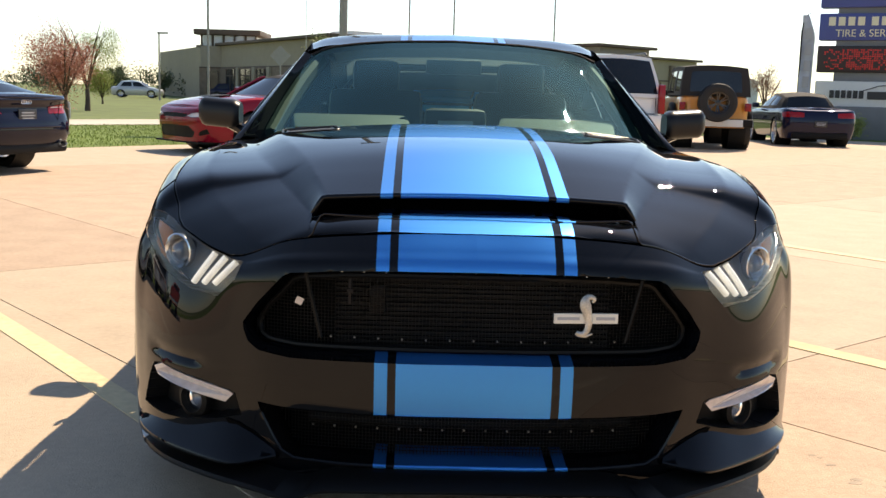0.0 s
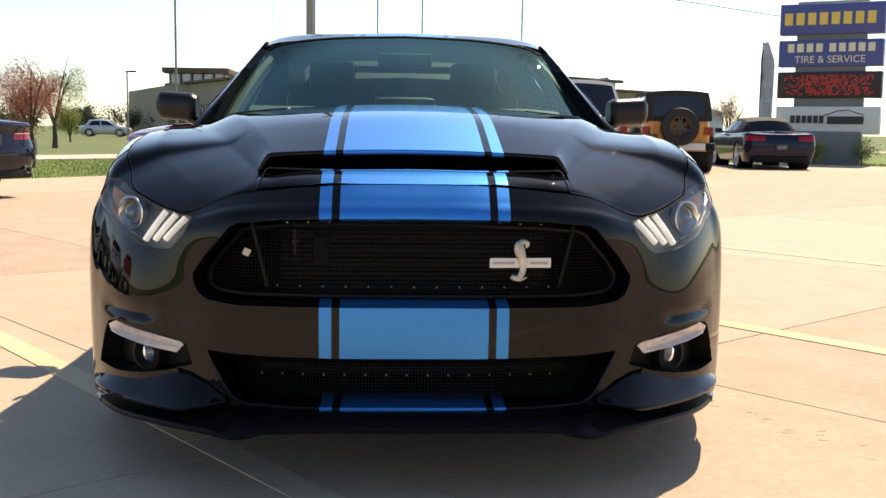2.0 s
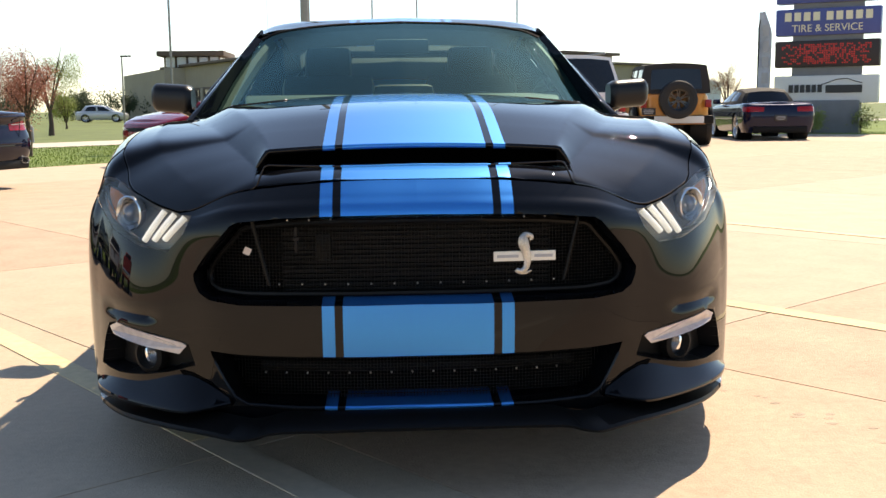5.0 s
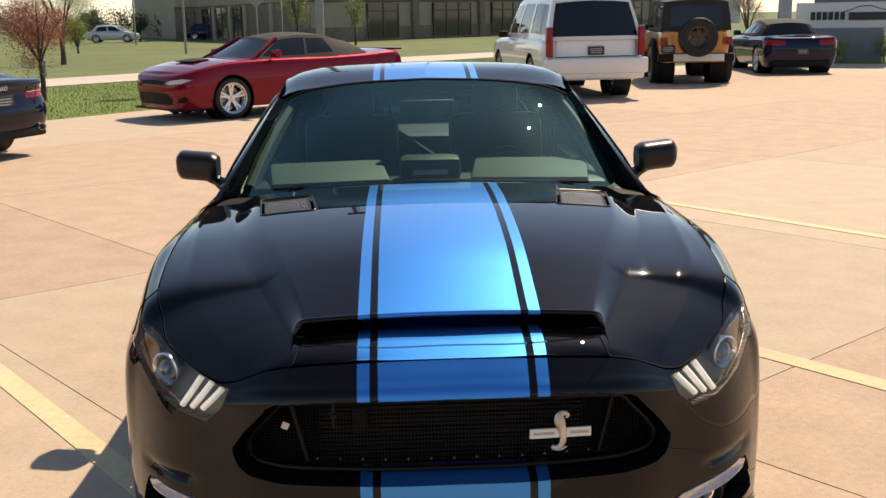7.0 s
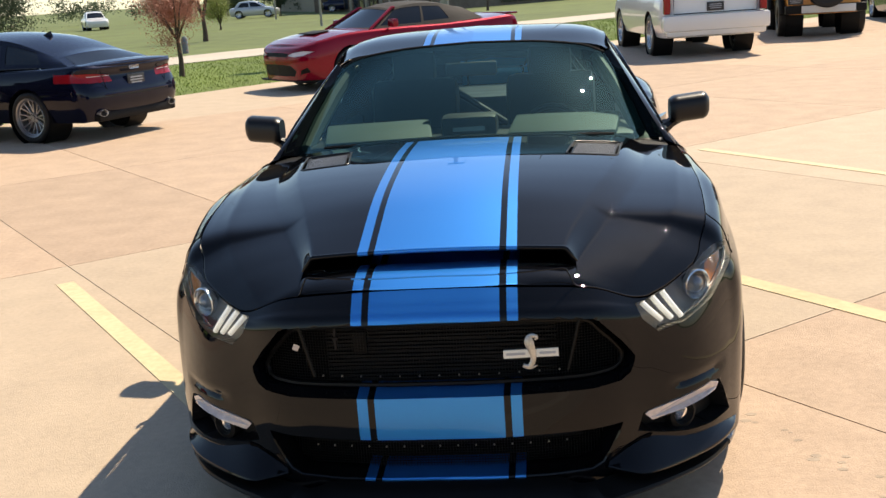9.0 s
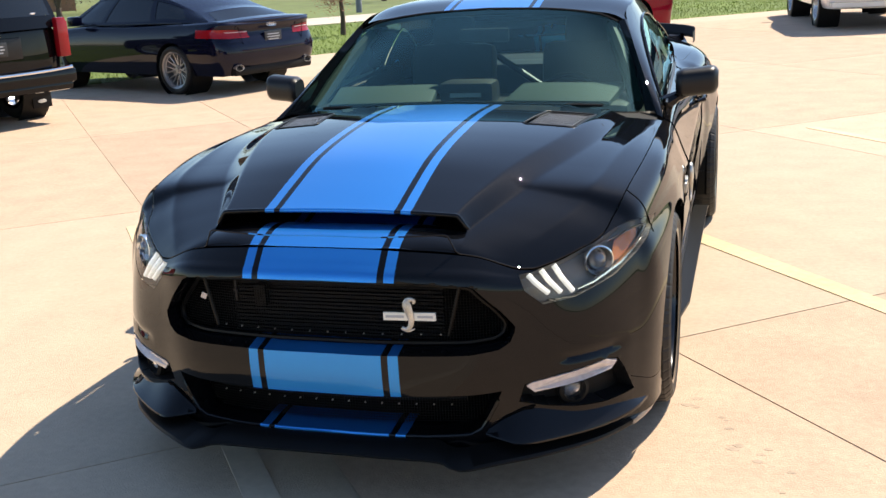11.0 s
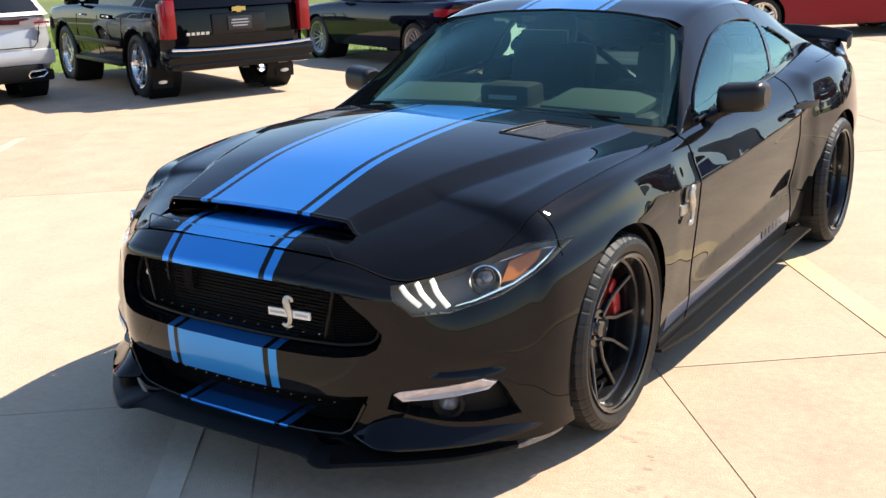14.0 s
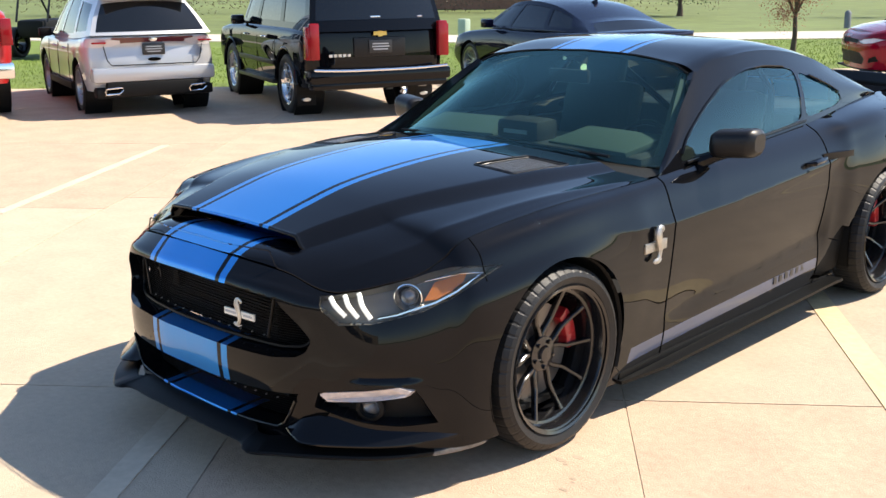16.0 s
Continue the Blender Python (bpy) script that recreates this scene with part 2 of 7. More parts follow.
def hermite(knots, values, q):
    """Smooth curve through values at knots, read at q."""
    k, v, q = np.asarray(knots, float), np.asarray(values, float), np.asarray(q, float)
    flat = v.ndim == 1
    if flat:
        v = v[:, None]
    d = np.diff(v, axis=0) / np.diff(k)[:, None]
    m = np.empty_like(v)
    m[0], m[-1] = d[0], d[-1]
    h = np.diff(k)[:, None]
    m[1:-1] = (d[:-1] * h[1:] + d[1:] * h[:-1]) / (h[:-1] + h[1:])
    i = np.clip(np.searchsorted(k, q, side="right") - 1, 0, len(k) - 2)
    w = (k[i + 1] - k[i])
    s = ((q - k[i]) / w)[:, None]
    w = w[:, None]
    out = (2 * s**3 - 3 * s**2 + 1) * v[i] + (s**3 - 2 * s**2 + s) * w * m[i] + (-2 * s**3 + 3 * s**2) * v[i + 1] + (s**3 - s**2) * w * m[i + 1]
    return out[:, 0] if flat else out


def curve1(knots, values, q):
    return hermite(knots, values, np.atleast_1d(np.clip(q, knots[0], knots[-1])))


def loft(lines, u, v):
    """A sheet through guide lines (each of the same stations): stations read at u, lines read at v."""
    L = np.array(lines, float)
    A = np.array([hermite(np.arange(L.shape[1]), l, u) for l in L])
    return np.array([hermite(np.arange(L.shape[0]), A[:, i], v) for i in range(len(u))])


def rounded(poly, n=4, r=0.25):
    """A closed outline with its corners cut round."""
    p, out = [np.array(a, float) for a in poly], []
    for i, b in enumerate(p):
        a, c = p[i - 1], p[(i + 1) % len(p)]
        s, e = b + (a - b) * r, b + (c - b) * r
        out += [tuple((1 - t)**2 * s + 2 * t * (1 - t) * b + t * t * e) for t in np.linspace(0, 1, n)]
    return out


def inside(poly, pts):
    x, y = pts[..., 0], pts[..., 1]
    r = np.zeros(x.shape, bool)
    for (x0, y0), (x1, y1) in zip(poly, poly[1:] + poly[:1]):
        if y0 != y1:
            r ^= ((y0 > y) != (y1 > y)) & (x < (x1 - x0) * (y - y0) / (y1 - y0) + x0)
    return r


def nearest(poly, pts):
    best, at = np.full(pts.shape[:-1], 1e9), np.zeros(pts.shape)
    for a, b in zip(poly, poly[1:] + poly[:1]):
        a, b = np.array(a, float), np.array(b, float)
        d = b - a
        t = np.clip(((pts - a) @ d) / max(d @ d, 1e-12), 0, 1)
        c = a + t[..., None] * d
        r = np.linalg.norm(pts - c, axis=-1)
        better = r < best
        best[better], at[better] = r[better], c[better]
    return best, at


def trim(P, axes, polys, where=None):
    """Cuts outlines out of a sheet, seen along one axis: draws grid points onto the outlines. Returns per face the outline it lies in, or -1."""
    a, b = axes
    Tu, Tv = np.gradient(P, axis=0), np.gradient(P, axis=1)
    cell = np.maximum(np.linalg.norm(Tu[..., axes], axis=-1), np.linalg.norm(Tv[..., axes], axis=-1))
    ok = np.ones(P.shape[:2], bool) if where is None else where(P)
    Q = P[..., list(axes)].copy()
    best, at = np.full(Q.shape[:2], 1e9), Q.copy()
    for poly in polys:
        d, c = nearest(poly, Q)
        w = d < best
        best[w], at[w] = d[w], c[w]
    mv = ok & (best < 0.72 * cell)
    D = at - Q
    det = Tu[..., a] * Tv[..., b] - Tu[..., b] * Tv[..., a]
    good = mv & (np.abs(det) > 1e-12)
    det = np.where(good, det, 1)
    du = (D[..., 0] * Tv[..., b] - D[..., 1] * Tv[..., a]) / det
    dv = (D[..., 1] * Tu[..., a] - D[..., 0] * Tu[..., b]) / det
    step = np.clip(du, -1.2, 1.2)[..., None] * Tu + np.clip(dv, -1.2, 1.2)[..., None] * Tv
    P[good] += step[good]
    C = (P[:-1, :-1] + P[1:, :-1] + P[1:, 1:] + P[:-1, 1:]) / 4
    okc = np.ones(C.shape[:2], bool) if where is None else where(C)
    label = np.full(C.shape[:2], -1)
    for i, poly in enumerate(polys):
        label[inside(poly, C[..., list(axes)]) & okc] = i
    return label


def sheet(P, keep=None, flip=False, mirror=False, offset=0.0):
    """Vertices and faces of a sheet, with only the faces to keep; mirror: the same on the other side."""
    P = P.copy()
    if offset:
        n = np.cross(np.gradient(P, axis=0), np.gradient(P, axis=1))
        n /= np.linalg.norm(n, axis=-1, keepdims=True) + 1e-12
        P += n * offset
    nu, nv = P.shape[:2]
    if mirror:
        P[..., 0] *= -1
        flip = not flip
    idx = np.arange(nu * nv).reshape(nu, nv)
    f = np.stack([idx[:-1, :-1], idx[1:, :-1], idx[1:, 1:], idx[:-1, 1:]], -1)
    f = f[np.ones(f.shape[:2], bool) if keep is None else keep].reshape(-1, 4)
    if flip:
        f = f[:, ::-1]
    used, inv = np.unique(f, return_inverse=True)
    return P.reshape(-1, 3)[used].tolist(), inv.reshape(-1, 4).tolist()


def join(*pieces):
    V, F = [], []
    for v, f in pieces:
        n = len(V)
        V += [tuple(p) for p in v]
        F += [tuple(i + n for i in a) for a in f]
    return V, F


def both(P, keep=None, flip=False, offset=0.0):
    return join(sheet(P, keep, flip, False, offset), sheet(P, keep, flip, True, offset))


def mesh_of(name, vf, material, smooth=True):
    me = bpy.data.meshes.new(name)
    me.from_pydata([tuple(map(float, p)) for p in vf[0]], [], [tuple(map(int, f)) for f in vf[1]])
    me.materials.append(material)
    if smooth:
        me.polygons.foreach_set("use_smooth", [True] * len(me.polygons))
    me.update()
    if smooth:
        me.set_sharp_from_angle(angle=radians(40))
    return me


def part(name, vf, material, parent=None, label="", smooth=True, m=None, crisp=None):
    """One mesh object, from vertices and faces or from a mesh that is shared, under its thing."""
    me = mesh_of(name, vf, material, smooth) if isinstance(vf, tuple) else vf
    if crisp:
        me.set_sharp_from_angle(angle=radians(crisp))
    ob = new(name, me)
    if parent is not None:
        ob.parent = parent
    if m is not None:
        ob.matrix_basis = m
    if material in PANES:
        ob.visible_shadow = False
    return tagged(ob, label) if label else ob


def thing(name, label, category, m=None, group="", kind=""):
    ob = new(name)
    ob.empty_display_size = 0.2
    if m is not None:
        ob.matrix_basis = m
    return tagged(ob, label, category, group, kind)


def moved(vf, m):
    return [tuple(m @ Vector(p)) for p in vf[0]], vf[1]


def box(x0, x1, y0, y1, z0, z1, c=0.0):
    """A box with its edges taken off by c."""
    lo, hi = np.array([x0, y0, z0], float), np.array([x1, y1, z1], float)
    c = min(c, 0.49 * (hi - lo).min())
    if c <= 0:
        v = [(x, y, z) for x in (x0, x1) for y in (y0, y1) for z in (z0, z1)]
        return v, [(0, 1, 3, 2), (4, 6, 7, 5), (0, 4, 5, 1), (2, 3, 7, 6), (0, 2, 6, 4), (1, 5, 7, 3)]
    bm = bmesh.new()
    bmesh.ops.create_cube(bm, size=1.0)
    for w in bm.verts:
        w.co = Vector([(lo[i] + hi[i]) / 2 + w.co[i] * (hi[i] - lo[i]) for i in range(3)])
    bmesh.ops.bevel(bm, geom=bm.edges[:], offset=c, segments=2, profile=0.6, affect="EDGES")
    bm.verts.index_update()
    out = [tuple(w.co) for w in bm.verts], [tuple(w.index for w in f.verts) for f in bm.faces]
    bm.free()
    return out


def lathe(profile, n=48, axis="x", closed=False):
    """Turns (radius, height) round an axis."""
    V, F = [], []
    k = len(profile)
    for i in range(n):
        a = 2 * math.pi * i / n
        for r, h in profile:
            p = (h, r * math.cos(a), r * math.sin(a))
            V.append(p if axis == "x" else (p[1], p[2], p[0]) if axis == "z" else (p[2], p[0], p[1]))
    for i in range(n):
        j = (i + 1) % n
        for s in range(k if closed else k - 1):
            e = (s + 1) % k
            F.append((i * k + s, i * k + e, j * k + e, j * k + s))
    return V, F


def tube(path, r, n=8, closed=False, cap=True):
    """A round bar along a path; r may be one radius or one per point."""
    P = [Vector(p) for p in path]
    rs = [r] * len(P) if isinstance(r, (int, float)) else list(r)
    V, F = [], []
    prev = None
    for i, p in enumerate(P):
        a = P[i - 1] if (i > 0 or closed) else p
        b = P[(i + 1) % len(P)] if (i < len(P) - 1 or closed) else p
        d = (b - a).normalized() if (b - a).length > 1e-9 else Vector((0, 0, 1))
        if prev is None:
            prev = d.orthogonal().normalized()
        s = (prev - d * prev.dot(d)).normalized()
        prev = s
        t = d.cross(s)
        for k in range(n):
            q = 2 * math.pi * k / n
            V.append(tuple(p + (s * math.cos(q) + t * math.sin(q)) * rs[i]))
    m = len(P)
    for i in range(m if closed else m - 1):
        for k in range(n):
            F.append((i * n + k, i * n + (k + 1) % n, ((i + 1) % m) * n + (k + 1) % n, ((i + 1) % m) * n + k))
    if cap and not closed:
        F += [tuple(range(n))[::-1], tuple((m - 1) * n + k for k in range(n))]
    return V, F


def prism(outline, h0, h1, axis="z"):
    """A flat outline made thick."""
    n = len(outline)
    put = {"z": lambda a, b, h: (a, b, h), "y": lambda a, b, h: (a, h, b), "x": lambda a, b, h: (h, a, b)}[axis]
    V = [put(a, b, h0) for a, b in outline] + [put(a, b, h1) for a, b in outline]
    F = [(i, (i + 1) % n, n + (i + 1) % n, n + i) for i in range(n)]
    return V, F + [tuple(range(n))[::-1], tuple(range(n, 2 * n))]





# ---- ground ----
D2 = Vector((math.cos(radians(39.0)), math.sin(radians(39.0)), 0))      # across the stalls
D1 = Vector((-D2.y, D2.x, 0))                                            # along the stall lines
ground = tagged(part("ground", box(-900, 900, -900, 1500, -1.0, -0.06), FIELD), "rough green and tan grass field reaching the horizon", "ground", kind="structure")


def flat(outline, z0, z1):
    return prism(outline, z0, z1, "z")


LOT_EDGE = [(-60, -40), (-13.9, 5.4), (-11.3, 8.0), (-8.7, 10.9), (-6.6, 15.4), (-5.0, 17.5), (0.2, 22.9), (4.5, 26.6), (8.6, 30.2), (12.2, 30.2), (14.2, 28.6), (18, 24.5), (60, 4)]
subbase = tagged(part("pavement_bed", flat(LOT_EDGE + [(60, -60), (-60, -60)], -0.5, -0.012), JOINT), "dark joint filler between concrete slabs", "pavement", kind="structure")
lawn_outline = LOT_EDGE + [(60, 60), (14, 50), (0, 36.5), (-9.5, 26.2), (-16, 19.3), (-60, -8)]
lawn = tagged(part("lawn", flat(lawn_outline, -0.3, -0.02), GRASSMAT), "mown green lawn beside the concrete lot", "lawn", kind="structure")
path_near = [(-60, -8), (-16, 19.3), (-9.5, 26.2), (0, 36.5), (14, 50), (60, 60)]
path_far = [(60, 64), (13, 54.5), (-2, 40.5), (-11.8, 29.2), (-18, 22.3), (-60, -4)]
footway = tagged(part("pavement_path", flat(path_near + path_far, -0.3, -0.004), PATHMAT), "pale concrete road between two strips of grass", "path", kind="structure")

# ---- the black coupe ----
coupe = thing("sports_car", "black two-door coupe with blue racing stripes, parked on concrete", "car")
XF = [0, 0.2, 0.44, 0.60, 0.76]                                            # front stations, across
YS = [0.57, 0.95, 1.36, 1.64, 2.3, 3.03, 3.3, 3.67, 4.05, 4.4]             # side stations, along


def guide(fy, fz, corner, sx, sz, tail_z, tail=0.0):
    front = [(x, y, z) for x, y, z in zip(XF, fy, fz)]
    side = [(x, y, z) for x, y, z in zip(sx, YS, sz)]
    return front + [corner] + side + [(0.78, 4.60 - tail, tail_z), (0.42, 4.70 - tail, tail_z), (0, 4.73 - tail, tail_z)]


GUIDES = [
    guide([0.030, 0.033, 0.062, 0.142, 0.25], [0.165] * 5, (0.876, 0.39, 0.16), [0.938, 0.935, 0.920, 0.912, 0.914, 0.922, 0.95, 0.985, 0.97, 0.90], [0.16, 0.16, 0.13, 0.135, 0.145, 0.165, 0.19, 0.2, 0.22, 0.27], 0.30, 0.06),
    guide([0.004, 0.008, 0.046, 0.126, 0.228], [0.28] * 5, (0.874, 0.375, 0.28), [0.945, 0.955, 0.94, 0.936, 0.938, 0.945, 0.975, 1.01, 0.99, 0.92], [0.28, 0.28, 0.27, 0.27, 0.27, 0.28, 0.29, 0.3, 0.31, 0.33], 0.36, 0.03),
    guide([-0.016, -0.011, 0.028, 0.116, 0.226], [0.415] * 5, (0.876, 0.382, 0.415), [0.949, 0.972, 0.958, 0.945, 0.942, 0.95, 0.99, 1.03, 1.005, 0.925], [0.42, 0.44, 0.42, 0.42, 0.42, 0.43, 0.44, 0.45, 0.45, 0.45], 0.45),
    guide([-0.01, -0.005, 0.036, 0.127, 0.25], [0.555] * 5, (0.880, 0.42, 0.56), [0.948, 0.982, 0.97, 0.958, 0.955, 0.965, 1.005, 1.045, 1.015, 0.935], [0.57, 0.60, 0.58, 0.58, 0.58, 0.59, 0.6, 0.62, 0.62, 0.6], 0.58, -0.02),
    guide([-0.01, -0.004, 0.034, 0.14, 0.29], [0.65] * 5, (0.876, 0.450, 0.655), [0.937, 0.975, 0.968, 0.962, 0.962, 0.972, 1.005, 1.035, 1.005, 0.925], [0.665, 0.70, 0.70, 0.70, 0.705, 0.715, 0.73, 0.75, 0.74, 0.72], 0.72, -0.02),
    guide([-0.004, 0.0, 0.045, 0.16, 0.33], [0.708, 0.708, 0.703, 0.676, 0.703], (0.858, 0.462, 0.715), [0.908, 0.95, 0.946, 0.936, 0.932, 0.944, 0.972, 0.995, 0.97, 0.90], [0.73, 0.775, 0.80, 0.805, 0.825, 0.85, 0.87, 0.90, 0.90, 0.87], 0.87, 0.0),
    guide([0.022, 0.027, 0.076, 0.168, 0.346], [0.745, 0.743, 0.727, 0.685, 0.725], (0.836, 0.470, 0.764), [0.880, 0.919, 0.914, 0.906, 0.896, 0.896, 0.93, 0.93, 0.88, 0.82], [0.803, 0.862, 0.876, 0.882, 0.898, 0.93, 0.955, 0.985, 0.99, 0.97], 0.98, 0.03),
    guide([0.055, 0.059, 0.106, 0.178, 0.362], [0.780, 0.776, 0.750, 0.695, 0.738], (0.803, 0.476, 0.788), [0.832, 0.862, 0.868, 0.870, 0.850, 0.83, 0.81, 0.78, 0.73, 0.69], [0.848, 0.893, 0.904, 0.908, 0.935, 0.973, 0.99, 1.018, 1.032, 1.03], 1.03, 0.06),
]
U = np.unique(np.concatenate([np.linspace(0, 6, 141), np.linspace(6, 8, 95), np.linspace(8, 9, 26), np.linspace(9, 11, 100), np.linspace(11, 14, 100), np.linspace(14, 18, 60)]))
BODY = loft(GUIDES, U, np.linspace(0, 7, 92))
UC = (U[:-1] + U[1:]) / 2


def ease(t):
    t = np.clip(t, 0, 1)
    return t * t * (3 - 2 * t)


# pressed lines: a shoulder crease over the doors, a scallop above the sill, a dent over each signal
yb, zb = BODY[..., 1], BODY[..., 2]
shoulder = np.interp(yb, [1.2, 1.38, 1.66, 2.12, 2.63, 3.03, 3.25], [0.768, 0.745, 0.730, 0.739, 0.764, 0.787, 0.835])
d_ = zb - shoulder
BODY[..., 0] += ease((yb - 1.12) / 0.35) * ease((3.34 - yb) / 0.3) * 0.014 * np.exp(-np.sqrt(d_**2 + 0.007**2) / np.where(d_ > 0, 0.06, 0.028)) * (BODY[..., 0] > 0.5)
scallop = np.interp(yb, [1.55, 1.66, 1.97, 2.47, 2.96, 3.2], [0.315, 0.340, 0.360, 0.385, 0.424, 0.43])
d_ = zb - scallop
BODY[..., 0] -= ease((yb - 1.50) / 0.40) * ease((3.12 - yb) / 0.12) * 0.022 * np.exp(-np.sqrt(d_**2 + 0.014**2) / np.where(d_ > 0, 0.12, 0.05)) * (BODY[..., 0] > 0.5)
dent = np.exp(-((zb - 0.428) / 0.013)**2) * ease((BODY[..., 0] - 0.65) / 0.06) * ease((0.865 - BODY[..., 0]) / 0.05)
BODY += dent[..., None] * np.array([-0.006, 0.008, 0])
SKIN = BODY.copy()
SKIN_N = np.cross(np.gradient(SKIN, axis=0), np.gradient(SKIN, axis=1))
SKIN_N /= np.linalg.norm(SKIN_N, axis=-1, keepdims=True) + 1e-12
HEADLIGHT = [(0.568, 0.690), (0.60, 0.690), (0.65, 0.703), (0.70, 0.717), (0.76, 0.735), (0.80, 0.756), (0.84, 0.769), (0.88, 0.771), (0.916, 0.757), (0.902, 0.712), (0.875, 0.680), (0.82, 0.636), (0.72, 0.604), (0.635, 0.598), (0.588, 0.645)]
GRILLE = [(-0.05, 0.700), (0.18, 0.698), (0.33, 0.693), (0.44, 0.682), (0.46, 0.672), (0.525, 0.60), (0.562, 0.548), (0.560, 0.53), (0.548, 0.503), (0.52, 0.486), (0.44, 0.478), (0.2, 0.479), (-0.05, 0.480)]
LOWER = [(-0.05, 0.350), (0.3, 0.350), (0.44, 0.352), (0.522, 0.356), (0.512, 0.330), (0.482, 0.272), (0.462, 0.240), (0.430, 0.222), (0.3, 0.215), (-0.05, 0.213)]
FOG = [(0.582, 0.366), (0.67, 0.383), (0.80, 0.398), (0.832, 0.388), (0.848, 0.350), (0.874, 0.262), (0.80, 0.258), (0.72, 0.268), (0.64, 0.286), (0.566, 0.312)]


def ring(cy, cz, r, n=56, squash=1.0):
    return [(cy + r * math.cos(2 * math.pi * i / n), cz + squash * r * math.sin(2 * math.pi * i / n)) for i in range(n)]


HUB_F, HUB_R, TYRE_F, TYRE_R = (0.938, 0.347), (3.67, 0.345), 0.347, 0.345
front_cut = trim(BODY, [0, 2], [GRILLE, LOWER, FOG, HEADLIGHT], lambda p: p[..., 1] < 0.66)
arch_cut = trim(BODY, [1, 2], [ring(*HUB_F, 0.382), ring(*HUB_R, 0.385)], lambda p: (p[..., 1] > 0.5) & (p[..., 0] > 0.6) & (p[..., 1] < 4.2))
band = UC[:, None] * np.ones((1, BODY.shape[1] - 1))
solid = (front_cut == -1) & (arch_cut == -1)
decal_cut = trim(BODY, [1, 2], [[(1.385, 0.20), (1.40, 0.262), (3.02, 0.315), (3.02, 0.262)], [(2.99, 0.19), (3.02, 0.25), (3.10, 0.31), (3.16, 0.39), (3.22, 0.45), (3.30, 0.43), (3.31, 0.19)]], lambda p: (p[..., 0] > 0.6) & (p[..., 1] > 1.3) & (p[..., 1] < 3.4))
plain = solid & (decal_cut == -1)
DECAL = mat("grey_blue_decal", (0.05, 0.072, 0.14), rough=0.3, coat=0.6, metal=0.3)
front_bumper = part("front_bumper", both(BODY, plain & (band < 6)), PAINT, coupe, "gloss black front bumper with blue stripes")
for side, flipped in (("left", False), ("right", True)):
    def one(keep, offset=0.0):
        return sheet(BODY, keep, False, flipped, offset)
    part("fender", one(plain & (band > 6) & (band < 9)), PAINT_PLAIN, coupe)
    door = part("door", one(plain & (band > 9) & (band < 11)), PAINT_PLAIN, coupe)
    part("rocker_decal", one((decal_cut == 0) & solid, 0.0), DECAL, coupe, "grey-blue decal stripe along the sill")
    part("side_duct", one((decal_cut == 1) & solid, -0.03), MATTE, coupe)
    part("quarter_panel", one(plain & (band > 11) & (band < 15.6)), PAINT_PLAIN, coupe)
part("rear_bumper", both(BODY, plain & (band > 15.6)), PAINT, coupe)
part("headlight_lens", sheet(BODY, front_cut == 3, offset=-0.001), LENS, coupe, "clear headlight lens")
part("headlight_lens", sheet(BODY, front_cut == 3, mirror=True, offset=-0.001), LENS, coupe, "clear headlight lens")

front_pts = BODY[:160].reshape(-1, 3)


def nose_fit(x, z, k=14):
    """The nose's sheet near a place across and a height: y, and its slopes across and up."""
    d = (front_pts[:, 0] - abs(x))**2 + (front_pts[:, 2] - z)**2 + 1e-3 * np.maximum(front_pts[:, 1] - 0.62, 0)
    near = front_pts[np.argpartition(d, k)[:k]]
    mid = near.mean(0)
    a = near[:, [0, 2]] - mid[[0, 2]]
    g = np.linalg.solve(a.T @ a + 2e-5 * np.eye(2), a.T @ (near[:, 1] - mid[1]))
    y = mid[1] + g @ np.clip(np.array([abs(x) - mid[0], z - mid[2]]), -0.006, 0.006)
    return float(np.clip(y, near[:, 1].min() - 0.004, near[:, 1].max() + 0.004)), float(g[0]), float(g[1])


def nose_y(x, z, lift=0.0):
    return nose_fit(x, z)[0] - lift


def skin_in(x, z, d):
    """A place a little behind the nose's sheet, along its normal."""
    y, gx, gz = nose_fit(x, z, 40)
    n = Vector((-max(-2.5, min(2.5, gx)), 1.0, -max(-1.0, min(1.0, gz)))).normalized()
    return (x + n.x * d, nose_y(x, z) + n.y * d, z + n.z * d)


def mirrored(vf):
    return [(-x, y, z) for x, y, z in vf[0]], [tuple(reversed(f)) for f in vf[1]]


def full_outline(half):
    """Both halves of an outline that crosses the middle."""
    h = [p for p in half if p[0] > 0]
    return h + [(-x, z) for x, z in reversed(h)]


def dense(poly, step=0.012):
    out = []
    for a, b in zip(poly, poly[1:] + poly[:1]):
        n = max(1, int(math.dist(a, b) / step))
        out += [(a[0] + (b[0] - a[0]) * i / n, a[1] + (b[1] - a[1]) * i / n) for i in range(n)]
    return out


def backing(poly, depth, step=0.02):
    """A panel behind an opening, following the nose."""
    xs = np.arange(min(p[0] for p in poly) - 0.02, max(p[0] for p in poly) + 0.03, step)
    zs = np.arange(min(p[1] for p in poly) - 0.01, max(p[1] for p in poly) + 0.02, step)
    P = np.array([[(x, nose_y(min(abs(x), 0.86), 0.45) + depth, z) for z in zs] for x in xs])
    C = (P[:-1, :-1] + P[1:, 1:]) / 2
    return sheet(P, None)


